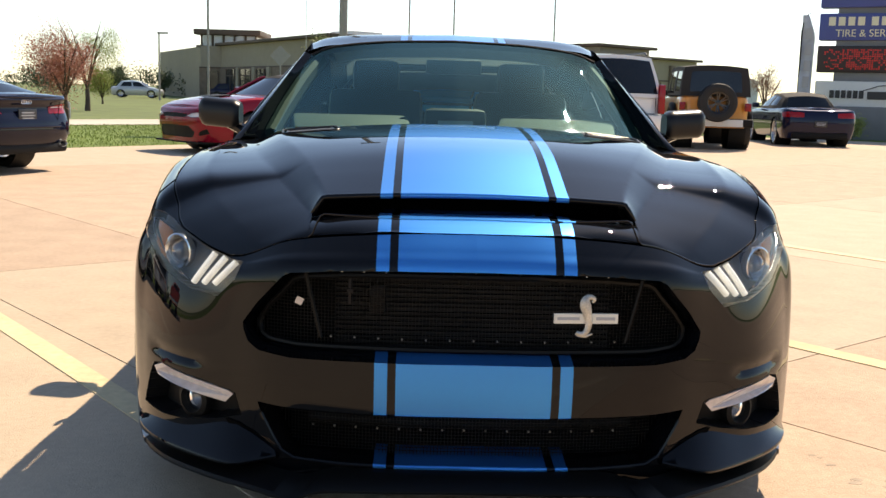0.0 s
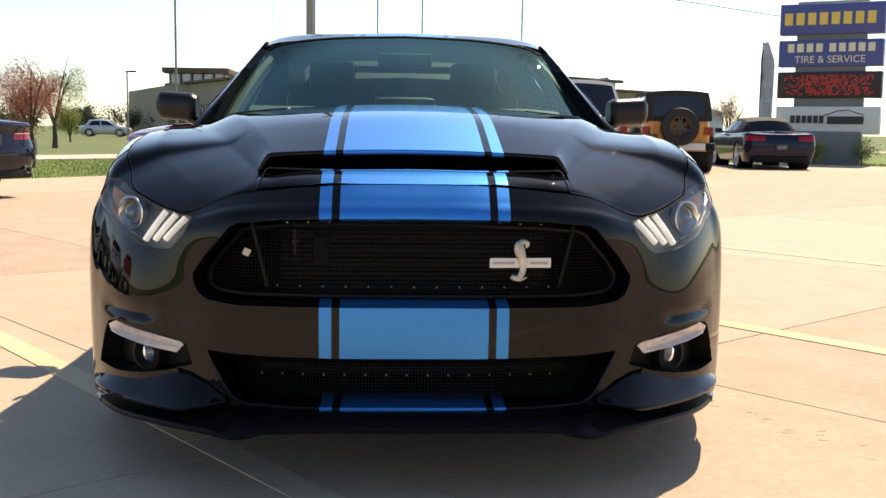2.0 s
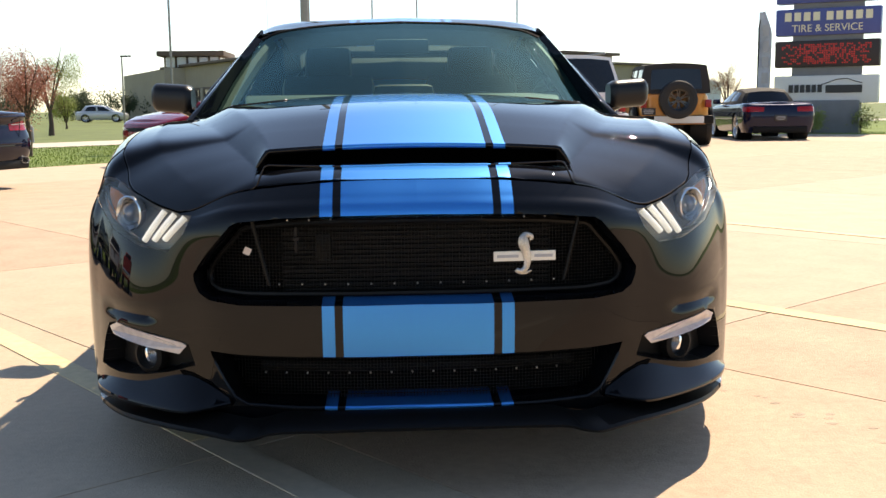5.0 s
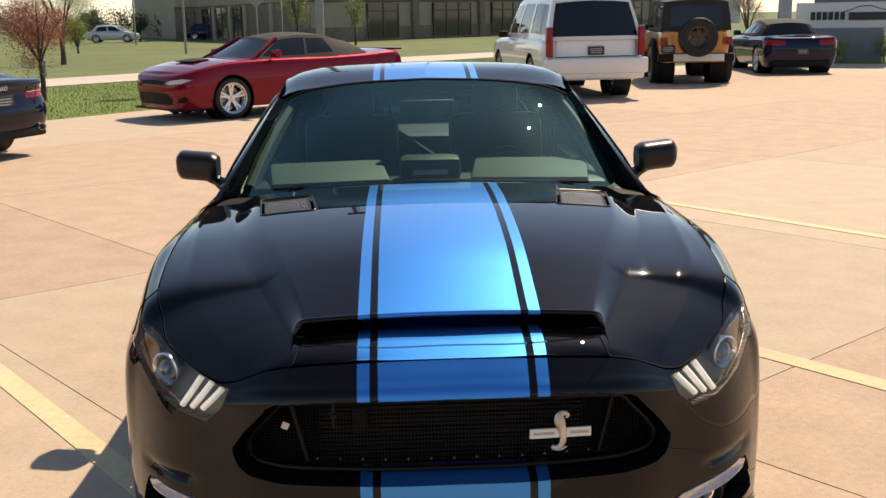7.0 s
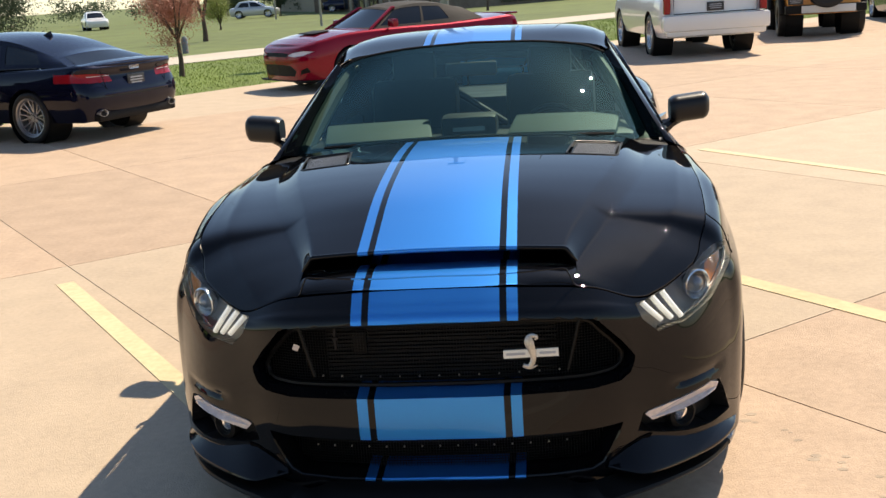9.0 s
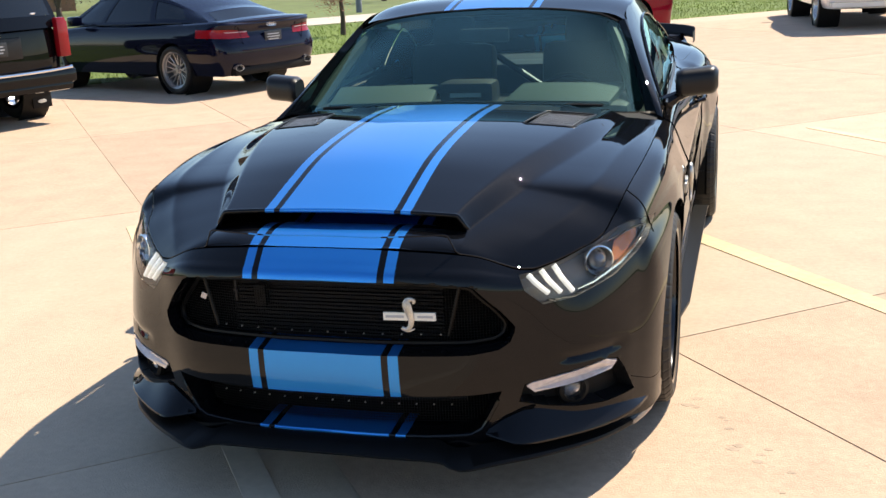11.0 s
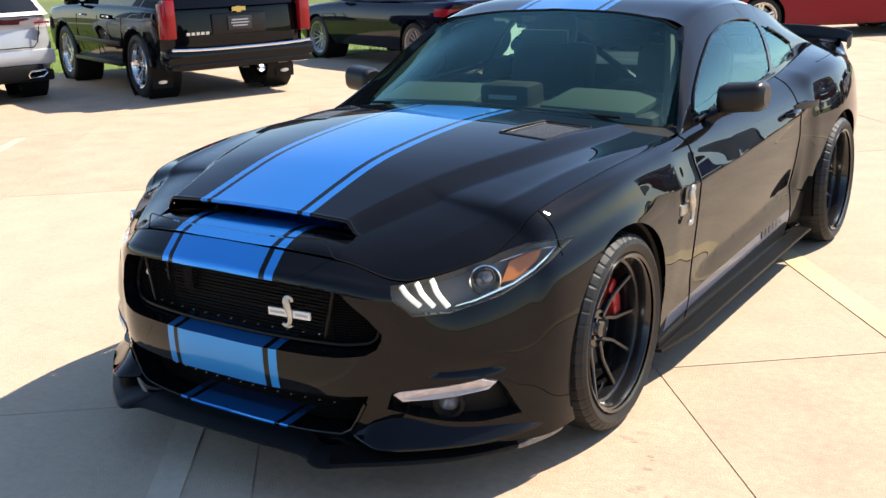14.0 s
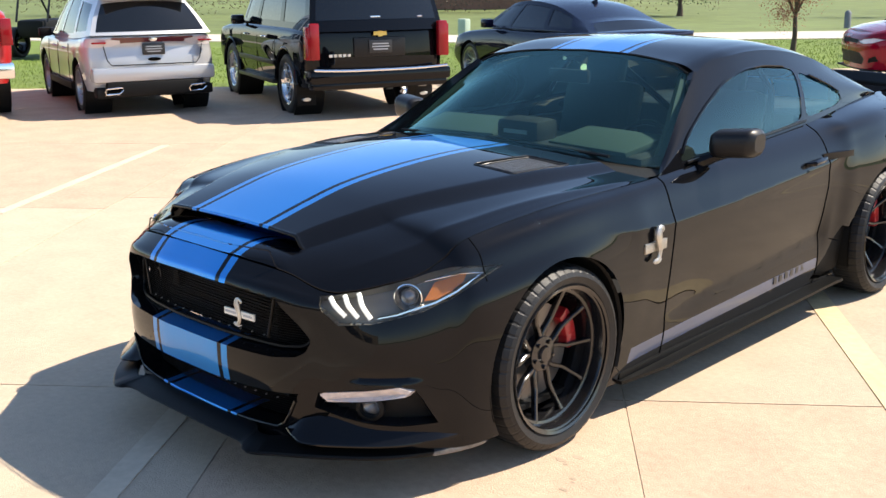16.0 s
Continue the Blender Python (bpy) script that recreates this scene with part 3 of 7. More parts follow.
# aero winglets under the fog pockets
W_IN = [(0.478, 0.062, 0.236), (0.545, 0.085, 0.275), (0.62, 0.142, 0.286), (0.71, 0.208, 0.266), (0.80, 0.292, 0.256), (0.86, 0.385, 0.250), (0.888, 0.47, 0.240)]
W_OUT = [(0.474, 0.048, 0.226), (0.53, 0.032, 0.219), (0.590, 0.034, 0.212), (0.70, 0.118, 0.208), (0.81, 0.228, 0.206), (0.880, 0.345, 0.206), (0.912, 0.46, 0.206)]
q = np.linspace(0, 6, 40)
wi, wo_ = hermite(np.arange(7), np.array(W_IN), q), hermite(np.arange(7), np.array(W_OUT), q)
WINGLET = np.stack([wi + [0, 0.01, -0.004], wi, wi * 0.5 + wo_ * 0.5 + [0.0, 0.0, -0.006], wo_ + [0, 0.002, 0.004], wo_, wo_ + [0, 0.003, -0.006], wo_ * [0.95, 1, 1] + [0, 0.06, -0.018]], 1)
for m_ in (False, True):
    part("winglet", sheet(WINGLET, None, True, m_), PAINT_PLAIN, front_bumper, "gloss black aero winglet", crisp=25)
    # Flat near-black patch on the skin paints the shade in the duct opening.
    duct = [(0.522, 0.270), (0.575, 0.291), (0.612, 0.296), (0.604, 0.284), (0.55, 0.262)]
    vf = ([(x, nose_y(x, z) - 0.0035, z) for x, z in duct], [tuple(range(5))])
    part("brake_duct_shade", mirrored(vf) if m_ else vf, GAP_SHADE, front_bumper, smooth=False)
UPPER_ALL, LOWER_ALL = full_outline(GRILLE), full_outline(LOWER)


def surround(poly, low, side, high, depth):
    """The rolled-in edge of an opening in the nose: the skin turns inwards, furthest along its lower side."""
    o = np.array(dense(poly, 0.010))
    tg = np.roll(o, -1, 0) - np.roll(o, 1, 0)
    for _ in range(6):
        tg = (np.roll(tg, 1, 0) + tg + np.roll(tg, -1, 0)) / 3
    tg /= np.linalg.norm(tg, axis=1, keepdims=True) + 1e-9
    n = np.stack([-tg[:, 1], tg[:, 0]], -1)
    if ((o.mean(0) - o) * n).sum() < 0:
        n = -n
    up = n[:, 1]
    inset = np.where(up > 0, side + (low - side) * up**2, side + (high - side) * up**2)
    rows, ys_ = [], [nose_y(x, z) for x, z in o]
    for k, dep in ((0.0, -0.0015), (0.04, 0.002), (0.16, 0.010), (0.55, depth * 0.55), (1.0, depth), (1.0, depth + 0.05)):
        rows.append([(x + nx * i * k, y + dep, z + nz * i * k) for (x, z), (nx, nz), i, y in zip(o, n, inset, ys_)])
    P = np.array(rows)
    P = np.concatenate([P, P[:, :1]], 1)
    return P, [(p[0], p[2]) for p in P[4, :-1]]


def wire_net(poly, depth, step_x, step_z, r):
    """Thin wires across an opening, both ways, bent to the nose."""
    out, xs, zs = [], [p[0] for p in poly], [p[1] for p in poly]
    bend_x = np.linspace(0, 0.5, 26)
    bend_y = [nose_y(x, 0.5) for x in bend_x]
    for z in np.arange(min(zs) + step_z, max(zs), step_z):
        row = [x for x in np.arange(min(xs), max(xs), 0.03) if inside(poly, np.array([[x, z]]))[0]]
        if len(row) > 1:
            out.append(tube([(x, float(np.interp(abs(x), bend_x, bend_y)) + depth, z) for x in row], r, 3, cap=False))
    for x in np.arange(min(xs) + step_x, max(xs), step_x):
        col = [z for z in np.arange(min(zs), max(zs), 0.008) if inside(poly, np.array([[x, z]]))[0]]
        if len(col) > 1:
            y = float(np.interp(abs(x), bend_x, bend_y)) + depth
            out.append(tube([(x, y, col[0]), (x, y, col[-1])], r, 3, cap=False))
    return join(*out)


# Near-black sheet behind the mesh: the grille's inner shade, put in as colour.
grille = part("upper_grille", backing(UPPER_ALL, 0.17), GAP_SHADE, coupe, "wire mesh grille backed by a near-black shade sheet")
UP_P, UP_IN = surround(UPPER_ALL, 0.012, 0.022, 0.012, 0.06)
part("surround", sheet(UP_P), PAINT, grille, "gloss black grille surround")
part("wire_mesh", wire_net(UP_IN, 0.075, 0.0085, 0.0085, 0.0011), WIRE, grille, "black wire mesh")
part("radiator", join(*[box(-0.34, 0.34, 0.135, 0.150, z, z + 0.006) for z in np.arange(0.47, 0.69, 0.012)]), RADIATOR, grille)
inner = [(x * 0.975, 0.588 + (z - 0.588) * 0.92) for x, z in UP_IN]
part("trim_frame", tube([(x, nose_y(x, z) + 0.060, z) for x, z in inner[::2]], 0.0065, 6, closed=True), TRIM_BLACK, grille)
part("latch_bracket", join(box(-0.305, -0.297, 0.075, 0.085, 0.60, 0.665, 0.002), box(-0.308, -0.292, 0.070, 0.08, 0.63, 0.64, 0.002)), RADIATOR, grille, "dull steel latch bracket")
part("tag", moved(box(-0.009, 0.009, -0.002, 0.002, -0.009, 0.009), pose(-0.425, 0.10, 0.603, 0, 25, 0)), SIGNAL, grille, "small pale tag")
part("sensor_box", box(-0.255, -0.215, 0.10, 0.13, 0.575, 0.645, 0.006), TRIM_BLACK, grille)
# The lower opening's depth is shaded by a near-black sheet too.
lower_grille = part("lower_grille", backing(LOWER_ALL, 0.17), GAP_SHADE, coupe, "wire mesh lower grille backed by a near-black shade sheet")
LO_P, LO_IN = surround(LOWER_ALL, 0.008, 0.030, 0.006, 0.095)
part("surround", sheet(LO_P), PAINT, lower_grille, "gloss black grille surround")
part("wire_mesh", wire_net(LO_IN, 0.10, 0.0085, 0.0085, 0.0011), WIRE, lower_grille, "black wire mesh")
lip_line = [(x, z) for x, z in dense(LOWER_ALL, 0.02) if z < 0.345]
for lo_x, hi_x in ((-1, 0), (0, 1)):
    half_lip = sorted([p for p in lip_line if lo_x <= p[0] <= hi_x], key=lambda p: math.atan2(p[1] - 0.40, p[0]))
    part("lip", tube([(x, nose_y(x, z) - 0.002, z) for x, z in half_lip], 0.006, 8), PAINT, lower_grille)
for s in (-1, 1):
    for xa, xb in ((0.408, 0.370),):
        part("strut", tube([(s * xa, nose_y(xa, 0.66) + 0.055, 0.678), (s * xb, nose_y(xb, 0.53) + 0.055, 0.520)], 0.0055, 6), TRIM_BLACK, grille)
rivet_mesh = mesh_of("rivet", lathe([(0.0, -0.003), (0.0016, -0.0026), (0.0026, 0.0), (0.0026, 0.004)], 8, "y"), STEEL)


def rivets(parent, xs, z, depth):
    for x in xs:
        part("rivet", rivet_mesh, None, parent, m=pose(x, nose_y(x, z) + depth, z))


rivets(grille, np.arange(-0.32, 0.33, 0.0535), 0.682, 0.062)
rivets(grille, np.arange(-0.345, 0.346, 0.0575), 0.522, 0.062)
rivets(lower_grille, np.arange(-0.40, 0.41, 0.0535), 0.336, 0.078)
rivets(lower_grille, np.arange(-0.39, 0.40, 0.0535), 0.288, 0.078)
part("lower_bar", tube([(x, nose_y(x, 0.29) + 0.10, 0.300 + 0.01 * abs(x)) for x in np.linspace(-0.40, 0.40, 21)], 0.014, 8), TRIM_BLACK, lower_grille)

# grille badge: an S-shaped snake on a bar
badge = part("badge_bar", box(-0.078, 0.078, -0.004, 0.004, -0.0125, 0.0125, 0.002), BADGE, grille, "cream badge bar", m=pose(0.266, 0.034, 0.588, 0, 0, 4))
SNAKE = [(0.012, 0.040), (0.017, 0.046), (0.012, 0.052), (0.002, 0.052), (-0.004, 0.044), (-0.004, 0.032), (0.000, 0.018), (0.004, 0.004), (0.006, -0.010), (0.004, -0.024), (-0.002, -0.034), (-0.012, -0.038), (-0.022, -0.034), (-0.016, -0.040), (0.0, -0.042), (0.016, -0.036)]
SNAKE_R = [0.003, 0.0055, 0.0065, 0.009, 0.0125, 0.014, 0.0125, 0.0105, 0.009, 0.008, 0.0075, 0.0065, 0.0055, 0.005, 0.0045, 0.002]


def snake(scale):
    k = np.arange(len(SNAKE))
    q = np.linspace(0, len(SNAKE) - 1, 60)
    p, r = hermite(k, np.array(SNAKE), q), hermite(k, np.array(SNAKE_R), q)
    v, f = tube([(a * scale, -0.006 * scale, b * scale) for a, b in p], list(r * scale), 10)
    return [(x, -0.006 * scale + (y + 0.006 * scale) * 0.6, z) for x, y, z in v], f


part("snake_emblem", snake(1.0), PEWTER, badge, "pewter snake emblem")
for x0, x1 in ((-0.070, -0.016), (0.024, 0.070)):
    part("lettering_bar", box(x0, x1, -0.0048, -0.0035, -0.0035, 0.0035), GREY_BAR, badge)

# chin splitter
SPL = [(0, -0.085), (0.2, -0.083), (0.36, -0.075), (0.41, -0.095), (0.46, -0.09), (0.58, -0.015), (0.70, 0.085), (0.80, 0.19), (0.88, 0.32), (0.925, 0.44), (0.94, 0.53), (0.925, 0.57)]
k = np.arange(len(SPL))
q = np.linspace(0, len(SPL) - 1, 90)
edge = hermite(k, np.array(SPL), q) * [0.978, 1.0] + [0, 0.012]
inn = np.array([(x * 0.93, y + 0.10 - 0.05 * (x / 0.94)**2) for x, y in edge])
zl = 0.180 - 0.037 * (edge[:, 0] / 0.93)**2 - 0.007 * np.exp(-((edge[:, 0] - 0.44) / 0.06)**2)
S4 = np.stack([np.c_[inn, zl + 0.034], np.c_[edge * [1, 1] + [0, 0.006], zl + 0.014], np.c_[edge, zl + 0.007], np.c_[edge + [0, 0.005], zl], np.c_[inn, zl - 0.004]], 1)
part("front_splitter", both(S4), TRIM_BLACK, coupe, "satin black chin splitter with carbon tips")
tip = S4[66:90]
tip_mid = tip.mean(1, keepdims=True)
tip = tip_mid + (tip - tip_mid) * 1.10
for m_ in (False, True):
    part("splitter_tip", sheet(tip, None, False, m_), CARBON, coupe, "carbon weave splitter end")
part("under_tray", flat([(-0.85, 0.35), (-0.4, 0.02), (0.4, 0.02), (0.85, 0.35), (0.86, 4.4), (-0.86, 4.4)], 0.15, 0.17), MATTE, coupe)

def rim_wall(P, keep, depth):
    """A wall along the border of some of a sheet's faces, going in from it."""
    Q = SKIN + SKIN_N * depth
    seen = {}
    for i, j in zip(*np.nonzero(keep)):
        loop = [(i, j), (i + 1, j), (i + 1, j + 1), (i, j + 1)]
        for a, b in zip(loop, loop[1:] + loop[:1]):
            e = tuple(sorted((a, b)))
            seen[e] = seen.get(e, 0) + 1
    V, F, index = [], [], {}
    for (a, b), count in seen.items():
        if count == 1:
            for k in (a, b):
                if k not in index:
                    index[k] = len(V)
                    V += [tuple(P[k] - SKIN_N[k] * 0.0015), tuple(Q[k])]
            F.append((index[a], index[b], index[b] + 1, index[a] + 1))
    return V, F


# fog lamp pockets
for s in (1, -1):
    fix = (lambda vf: vf) if s == 1 else mirrored
    pocket = part("fog_pocket", fix(rim_wall(BODY, front_cut == 2, -0.061)), SATIN, coupe)
    part("pocket_floor", fix(sheet(SKIN - SKIN_N * 0.06, front_cut == 2)), MATTE, pocket)
    lampv = lathe([(0.050, 0.0), (0.048, -0.02), (0.036, -0.026), (0.032, -0.01)], 28, "y")
    fog = part("fog_lamp", fix(moved(lampv, pose(0.70, 0.235, 0.315, 0, 0, 32))), MATTE, coupe, "round fog lamp")
    part("reflector", fix(moved(lathe([(0.0, 0.012), (0.016, 0.008), (0.030, -0.008)], 24, "y"), pose(0.70, 0.235, 0.315, 0, 0, 32))), PROJECTOR, fog)
    part("lens", fix(moved(lathe([(0.0, -0.022), (0.018, -0.019), (0.031, -0.010)], 24, "y"), pose(0.70, 0.235, 0.315, 0, 0, 32))), LENS, fog)
    sig = [(0.588, 0.362), (0.60, 0.369), (0.70, 0.382), (0.80, 0.396), (0.828, 0.380), (0.815, 0.362), (0.76, 0.354), (0.70, 0.346), (0.61, 0.338)]
    o = dense(sig, 0.01)
    V = [(x, nose_y(x, z) - 0.004, z) for x, z in o] + [(x, nose_y(x, z) + 0.02, z) for x, z in o]
    n = len(o)
    F = [(i, (i + 1) % n, n + (i + 1) % n, n + i) for i in range(n)] + [tuple(range(n))]
    part("turn_signal", fix((V, F)), SIGNAL, coupe, "clear strip turn signal", smooth=False)
    # headlight inside
    housing = part("headlight_housing", fix(sheet(SKIN - SKIN_N * 0.045, front_cut == 3)), HOUSING, coupe)
    part("headlight_wall", fix(rim_wall(BODY, front_cut == 3, -0.046)), HOUSING, coupe)
    for i in range(3):
        x0 = 0.585 + 0.032 * i
        a = (x0 + 0.004, 0.683 + 0.006 * i)
        b = (x0 + 0.060, 0.626 - 0.004 * i)
        bar = tube([(a[0] + (b[0] - a[0]) * t, nose_y(a[0] + (b[0] - a[0]) * t, a[1] + (b[1] - a[1]) * t) + 0.012, a[1] + (b[1] - a[1]) * t) for t in np.linspace(0, 1, 9)], 0.0088, 10)
        part("running_light", fix(bar), DRL, housing, "white running light bar")
    mproj = pose(0.768, 0.350, 0.680, 0, 0, 34)
    part("projector", fix(moved(lathe([(0.0, -0.020), (0.014, -0.017), (0.025, -0.008), (0.030, 0.008), (0.030, 0.04)], 28, "y"), mproj)), PROJECTOR, housing)
    part("projector_ring", fix(moved(lathe([(0.031, 0.010), (0.036, 0.0), (0.044, -0.012), (0.048, -0.010), (0.046, 0.01)], 40, "y", True), mproj)), LAMP, housing, "bright projector ring")
    am = [(0.822, 0.728), (0.852, 0.741), (0.884, 0.750), (0.880, 0.724), (0.862, 0.696), (0.840, 0.674), (0.818, 0.672)]
    V = [skin_in(x, z, 0.022) for x, z in am]
    part("side_reflector", fix((V, [tuple(range(7))])), AMBER, housing, "amber side reflector")
    part("bright_trim", fix(tube([skin_in(x, z, 0.016) for x, z in [(0.73, 0.622), (0.77, 0.632), (0.80, 0.646), (0.84, 0.664), (0.872, 0.694), (0.892, 0.720), (0.902, 0.744), (0.87, 0.750), (0.80, 0.732)]], [0.003, 0.006, 0.007, 0.007, 0.007, 0.006, 0.005, 0.004, 0.002], 8)), CHROME, housing)

# hood: a raised centre over a wide scoop mouth
rim_line = BODY[:, -1]
rim_line = rim_line[rim_line[:, 1] < 1.75][:int(np.argmax(rim_line[:, 1] > 1.7))]
SEAM_Y, SEAM_X, SEAM_Z = rim_line[:, 1], rim_line[:, 0], rim_line[:, 2]
ZN_Y, ZN = [0.05, 0.128, 0.2, 0.38, 0.52, 0.66, 0.84, 1.0, 1.2, 1.46, 1.64], [0.779, 0.806, 0.822, 0.862, 0.892, 0.914, 0.935, 0.948, 0.960, 0.964, 0.966]
B_Y, BZ = [0.05, 0.2, 0.38, 0.52, 0.84, 1.0, 1.2, 1.46, 1.64], [0.035, 0.042, 0.053, 0.058, 0.054, 0.051, 0.045, 0.036, 0.03]
SCOOP_Y = 0.20


def hood_z(x, y, dome=1.0):
    """The hood's height: a crowned panel that falls away at its edges, a raised centre with a bevelled flank, and a ridge outside it."""
    x, sh = np.abs(x), np.shape(y)
    yy = np.ravel(y)
    xs, zs = np.interp(y, SEAM_Y, SEAM_X), np.interp(y, SEAM_Y, SEAM_Z)
    zn = curve1(ZN_Y, ZN, yy).reshape(sh)
    r = np.clip(x / np.maximum(xs, 0.3), 0, 1.2)
    z = zs + (zn - zs) * (1 - r**np.interp(y, [0.1, 0.3, 0.7, 1.6], [4.8, 4.0, 3.0, 2.5]))
    top = zn + curve1(B_Y, BZ, yy).reshape(sh) - curve1([0.0, 0.2, 0.35, 0.5, 0.8, 1.0, 1.5, 1.7], [0.09, 0.09, 0.125, 0.15, 0.125, 0.11, 0.09, 0.085], yy).reshape(sh) * x**2
    w0 = curve1([0.0, 0.2, 0.48, 0.92, 1.5, 1.7], [0.372, 0.376, 0.446, 0.568, 0.660, 0.68], yy).reshape(sh)
    w1 = curve1([0.0, 0.2, 0.30, 0.50, 0.90, 1.5, 1.7], [0.402, 0.408, 0.446, 0.528, 0.652, 0.725, 0.74], yy).reshape(sh)
    s = np.clip((x - w0) / (w1 - w0), 0, 1)
    z = z + dome * np.maximum(top - z, 0.0) * (1 - 0.7 * s - 0.3 * ease(s))
    away = x - curve1([0.0, 0.23, 0.35, 0.50, 0.6, 0.83, 1.38, 1.7], [0.47, 0.582, 0.65, 0.715, 0.742, 0.772, 0.833, 0.86], yy).reshape(sh)
    ridge = np.interp(y, [0.1, 0.25, 0.6, 1.2, 1.5], [0.3, 1, 1, 0.8, 0.2]) * ease((xs - x) / 0.04)
    return z + 0.008 * ridge * np.exp(-np.sqrt(away**2 + 0.006**2) / 0.035)


gap = 0.005
rim2 = np.stack([SEAM_X, SEAM_Y], -1)
rim2 = rim2[rim2[:, 1] <= 1.59]
tan = np.gradient(rim2, axis=0)
tan /= np.linalg.norm(tan, axis=1, keepdims=True) + 1e-9
rim2 = rim2 + np.stack([-tan[:, 1], tan[:, 0]], -1) * gap        # the hood's edge, a gap inside the seam
rim2[0] = (0.002, 0.055 + gap)
rim2 = rim2[np.concatenate([[True], np.diff(rim2[:, 1]) > 1e-5])]
sx_ = np.concatenate([np.linspace(0, 0.97, 120), np.linspace(0.975, 1, 6)])
hx = sx_[:, None] * rim2[None, :, 0]
sag = np.clip((rim2[:, 1] - 1.15) / 0.43, 0, 1)**2 * 0.12
hy = rim2[None, :, 1] - sag[None] * (1 - sx_[:, None]**2)
HOOD = np.stack([hx, hy, hood_z(hx, hy)], -1)
mouth = [(-0.05, 0.0), (0.406, 0.0), (0.406, SCOOP_Y + 0.012), (0.398, SCOOP_Y + 0.004), (0.3, SCOOP_Y), (-0.05, SCOOP_Y - 0.004)]
VENT = [(0.405, 1.068), (0.415, 1.056), (0.583, 1.074), (0.594, 1.086), (0.630, 1.370), (0.620, 1.384), (0.452, 1.352), (0.442, 1.340)]
hood_cut = trim(HOOD, [0, 1], [mouth, VENT])
hood = part("hood", both(HOOD, hood_cut == -1, flip=True), PAINT, coupe, "black hood with blue stripes and a wide scoop")
front2 = rim2[rim2[:, 0] < 0.425]
y_more = np.linspace(front2[-1, 1], 0.55, 60)[1:]
lx = np.concatenate([front2[:, 0], np.full(59, 0.425)])
ly = np.concatenate([front2[:, 1], y_more])
hx2, hy2 = np.linspace(0, 1, 60)[:, None] * lx[None], np.ones((60, 1)) * ly[None]
LOW = np.stack([hx2, hy2, hood_z(hx2, hy2, 0.0) - 0.10 * np.clip((hy2 - 0.13) / 0.24, 0, 1)**2 - 0.0006], -1)
part("scoop_floor", both(LOW, flip=True), PAINT, hood)
xs_ = np.linspace(-0.406, 0.406, 91)
part("scoop_lip", tube([(x, float(np.interp(abs(x), [0, 0.3, 0.398, 0.406], [SCOOP_Y - 0.004, SCOOP_Y, SCOOP_Y + 0.004, SCOOP_Y + 0.012])), float(hood_z(np.array([x]), np.array([SCOOP_Y + 0.008]))[0]) - 0.007) for x in xs_], 0.0075, 10), PAINT, hood)
part("hood_edge", tube([(-x, y, float(hood_z(np.array([x]), np.array([y]))[0]) - 0.002) for x, y in rim2[::-1] if y < 1.4] + [(x, y, float(hood_z(np.array([x]), np.array([y]))[0]) - 0.002) for x, y in rim2 if y < 1.4], 0.0024, 6), PAINT, hood)
# Near-black panel stands in for the shade deep inside the scoop.
part("scoop_back_shade", box(-0.42, 0.42, 0.50, 0.52, 0.70, 0.90), GAP_SHADE, hood)
def on_hood(x, y, dz=0.0):
    return (x, y, float(hood_z(np.array([x]), np.array([y]))[0]) + dz)


def vent_at(a, b, dz=0.0):
    """A place in the vent's frame, a across and b along."""
    x0, x1 = 0.412 + 0.036 * b, 0.588 + 0.036 * b
    return on_hood(x0 + (x1 - x0) * a, 1.062 + 0.286 * b + 0.022 * a, dz)


for s in (False, True):
    fix = mirrored if s else (lambda vf: vf)
    # Near-black floor under the wires holds the vent's shade in its colour.
    floor_ = np.array([[vent_at(a, b, -0.022) for b in np.linspace(-0.02, 1.02, 12)] for a in np.linspace(-0.02, 1.02, 8)])
    vent = part("heat_vent", fix(sheet(floor_)), GAP_SHADE, hood, "heat extractor vent with fine wire mesh")
    part("vent_frame", fix(join(tube([on_hood(x, y, 0.0) for x, y in dense(VENT, 0.02)], 0.0035, 8, closed=True), tube([vent_at(a, b, -0.004) for a, b in dense([(0.06, 0.05), (0.94, 0.05), (0.94, 0.95), (0.06, 0.95)], 0.1)], 0.0035, 6, closed=True))), SATIN, vent)
    wires = [tube([vent_at(a, b, -0.005) for b in np.linspace(0.04, 0.96, 6)], 0.0012, 4) for a in np.linspace(0.06, 0.94, 26)]
    wires += [tube([vent_at(a, b, -0.0055) for a in np.linspace(0.05, 0.95, 4)], 0.0012, 4) for b in np.linspace(0.05, 0.95, 46)]
    part("vent_mesh", fix(join(*wires)), VENT_WIRE, vent, "grey wire mesh")
# Added near-black box: painted shade seen through the gaps round the hood.
part("engine_bay_shade", box(-0.78, 0.78, 0.45, 1.5, 0.55, 0.70), GAP_SHADE, coupe)

# cabin shell
WS = [[(0, 1.56, 0.978), (0.4, 1.60, 0.966), (0.68, 1.70, 0.930), (0.785, 1.80, 0.915)],
      [(0, 1.93, 1.178), (0.36, 1.95, 1.165), (0.62, 2.01, 1.115), (0.712, 2.045, 1.095)],
      [(0, 2.315, 1.338), (0.3, 2.305, 1.327), (0.52, 2.278, 1.300), (0.620, 2.252, 1.262)]]
WSP = loft(WS, np.linspace(0, 3, 30), np.linspace(0, 2, 30))
part("windscreen", both(WSP), GLASS, coupe, "tinted windscreen")
PANE_EDGE = WSP[-1]
part("screen_seal", tube([tuple(p) for p in WSP[::-1, -1] * [-1, 1, 1]] + [tuple(p) for p in WSP[:, -1]], 0.006, 6), MATTE, coupe)
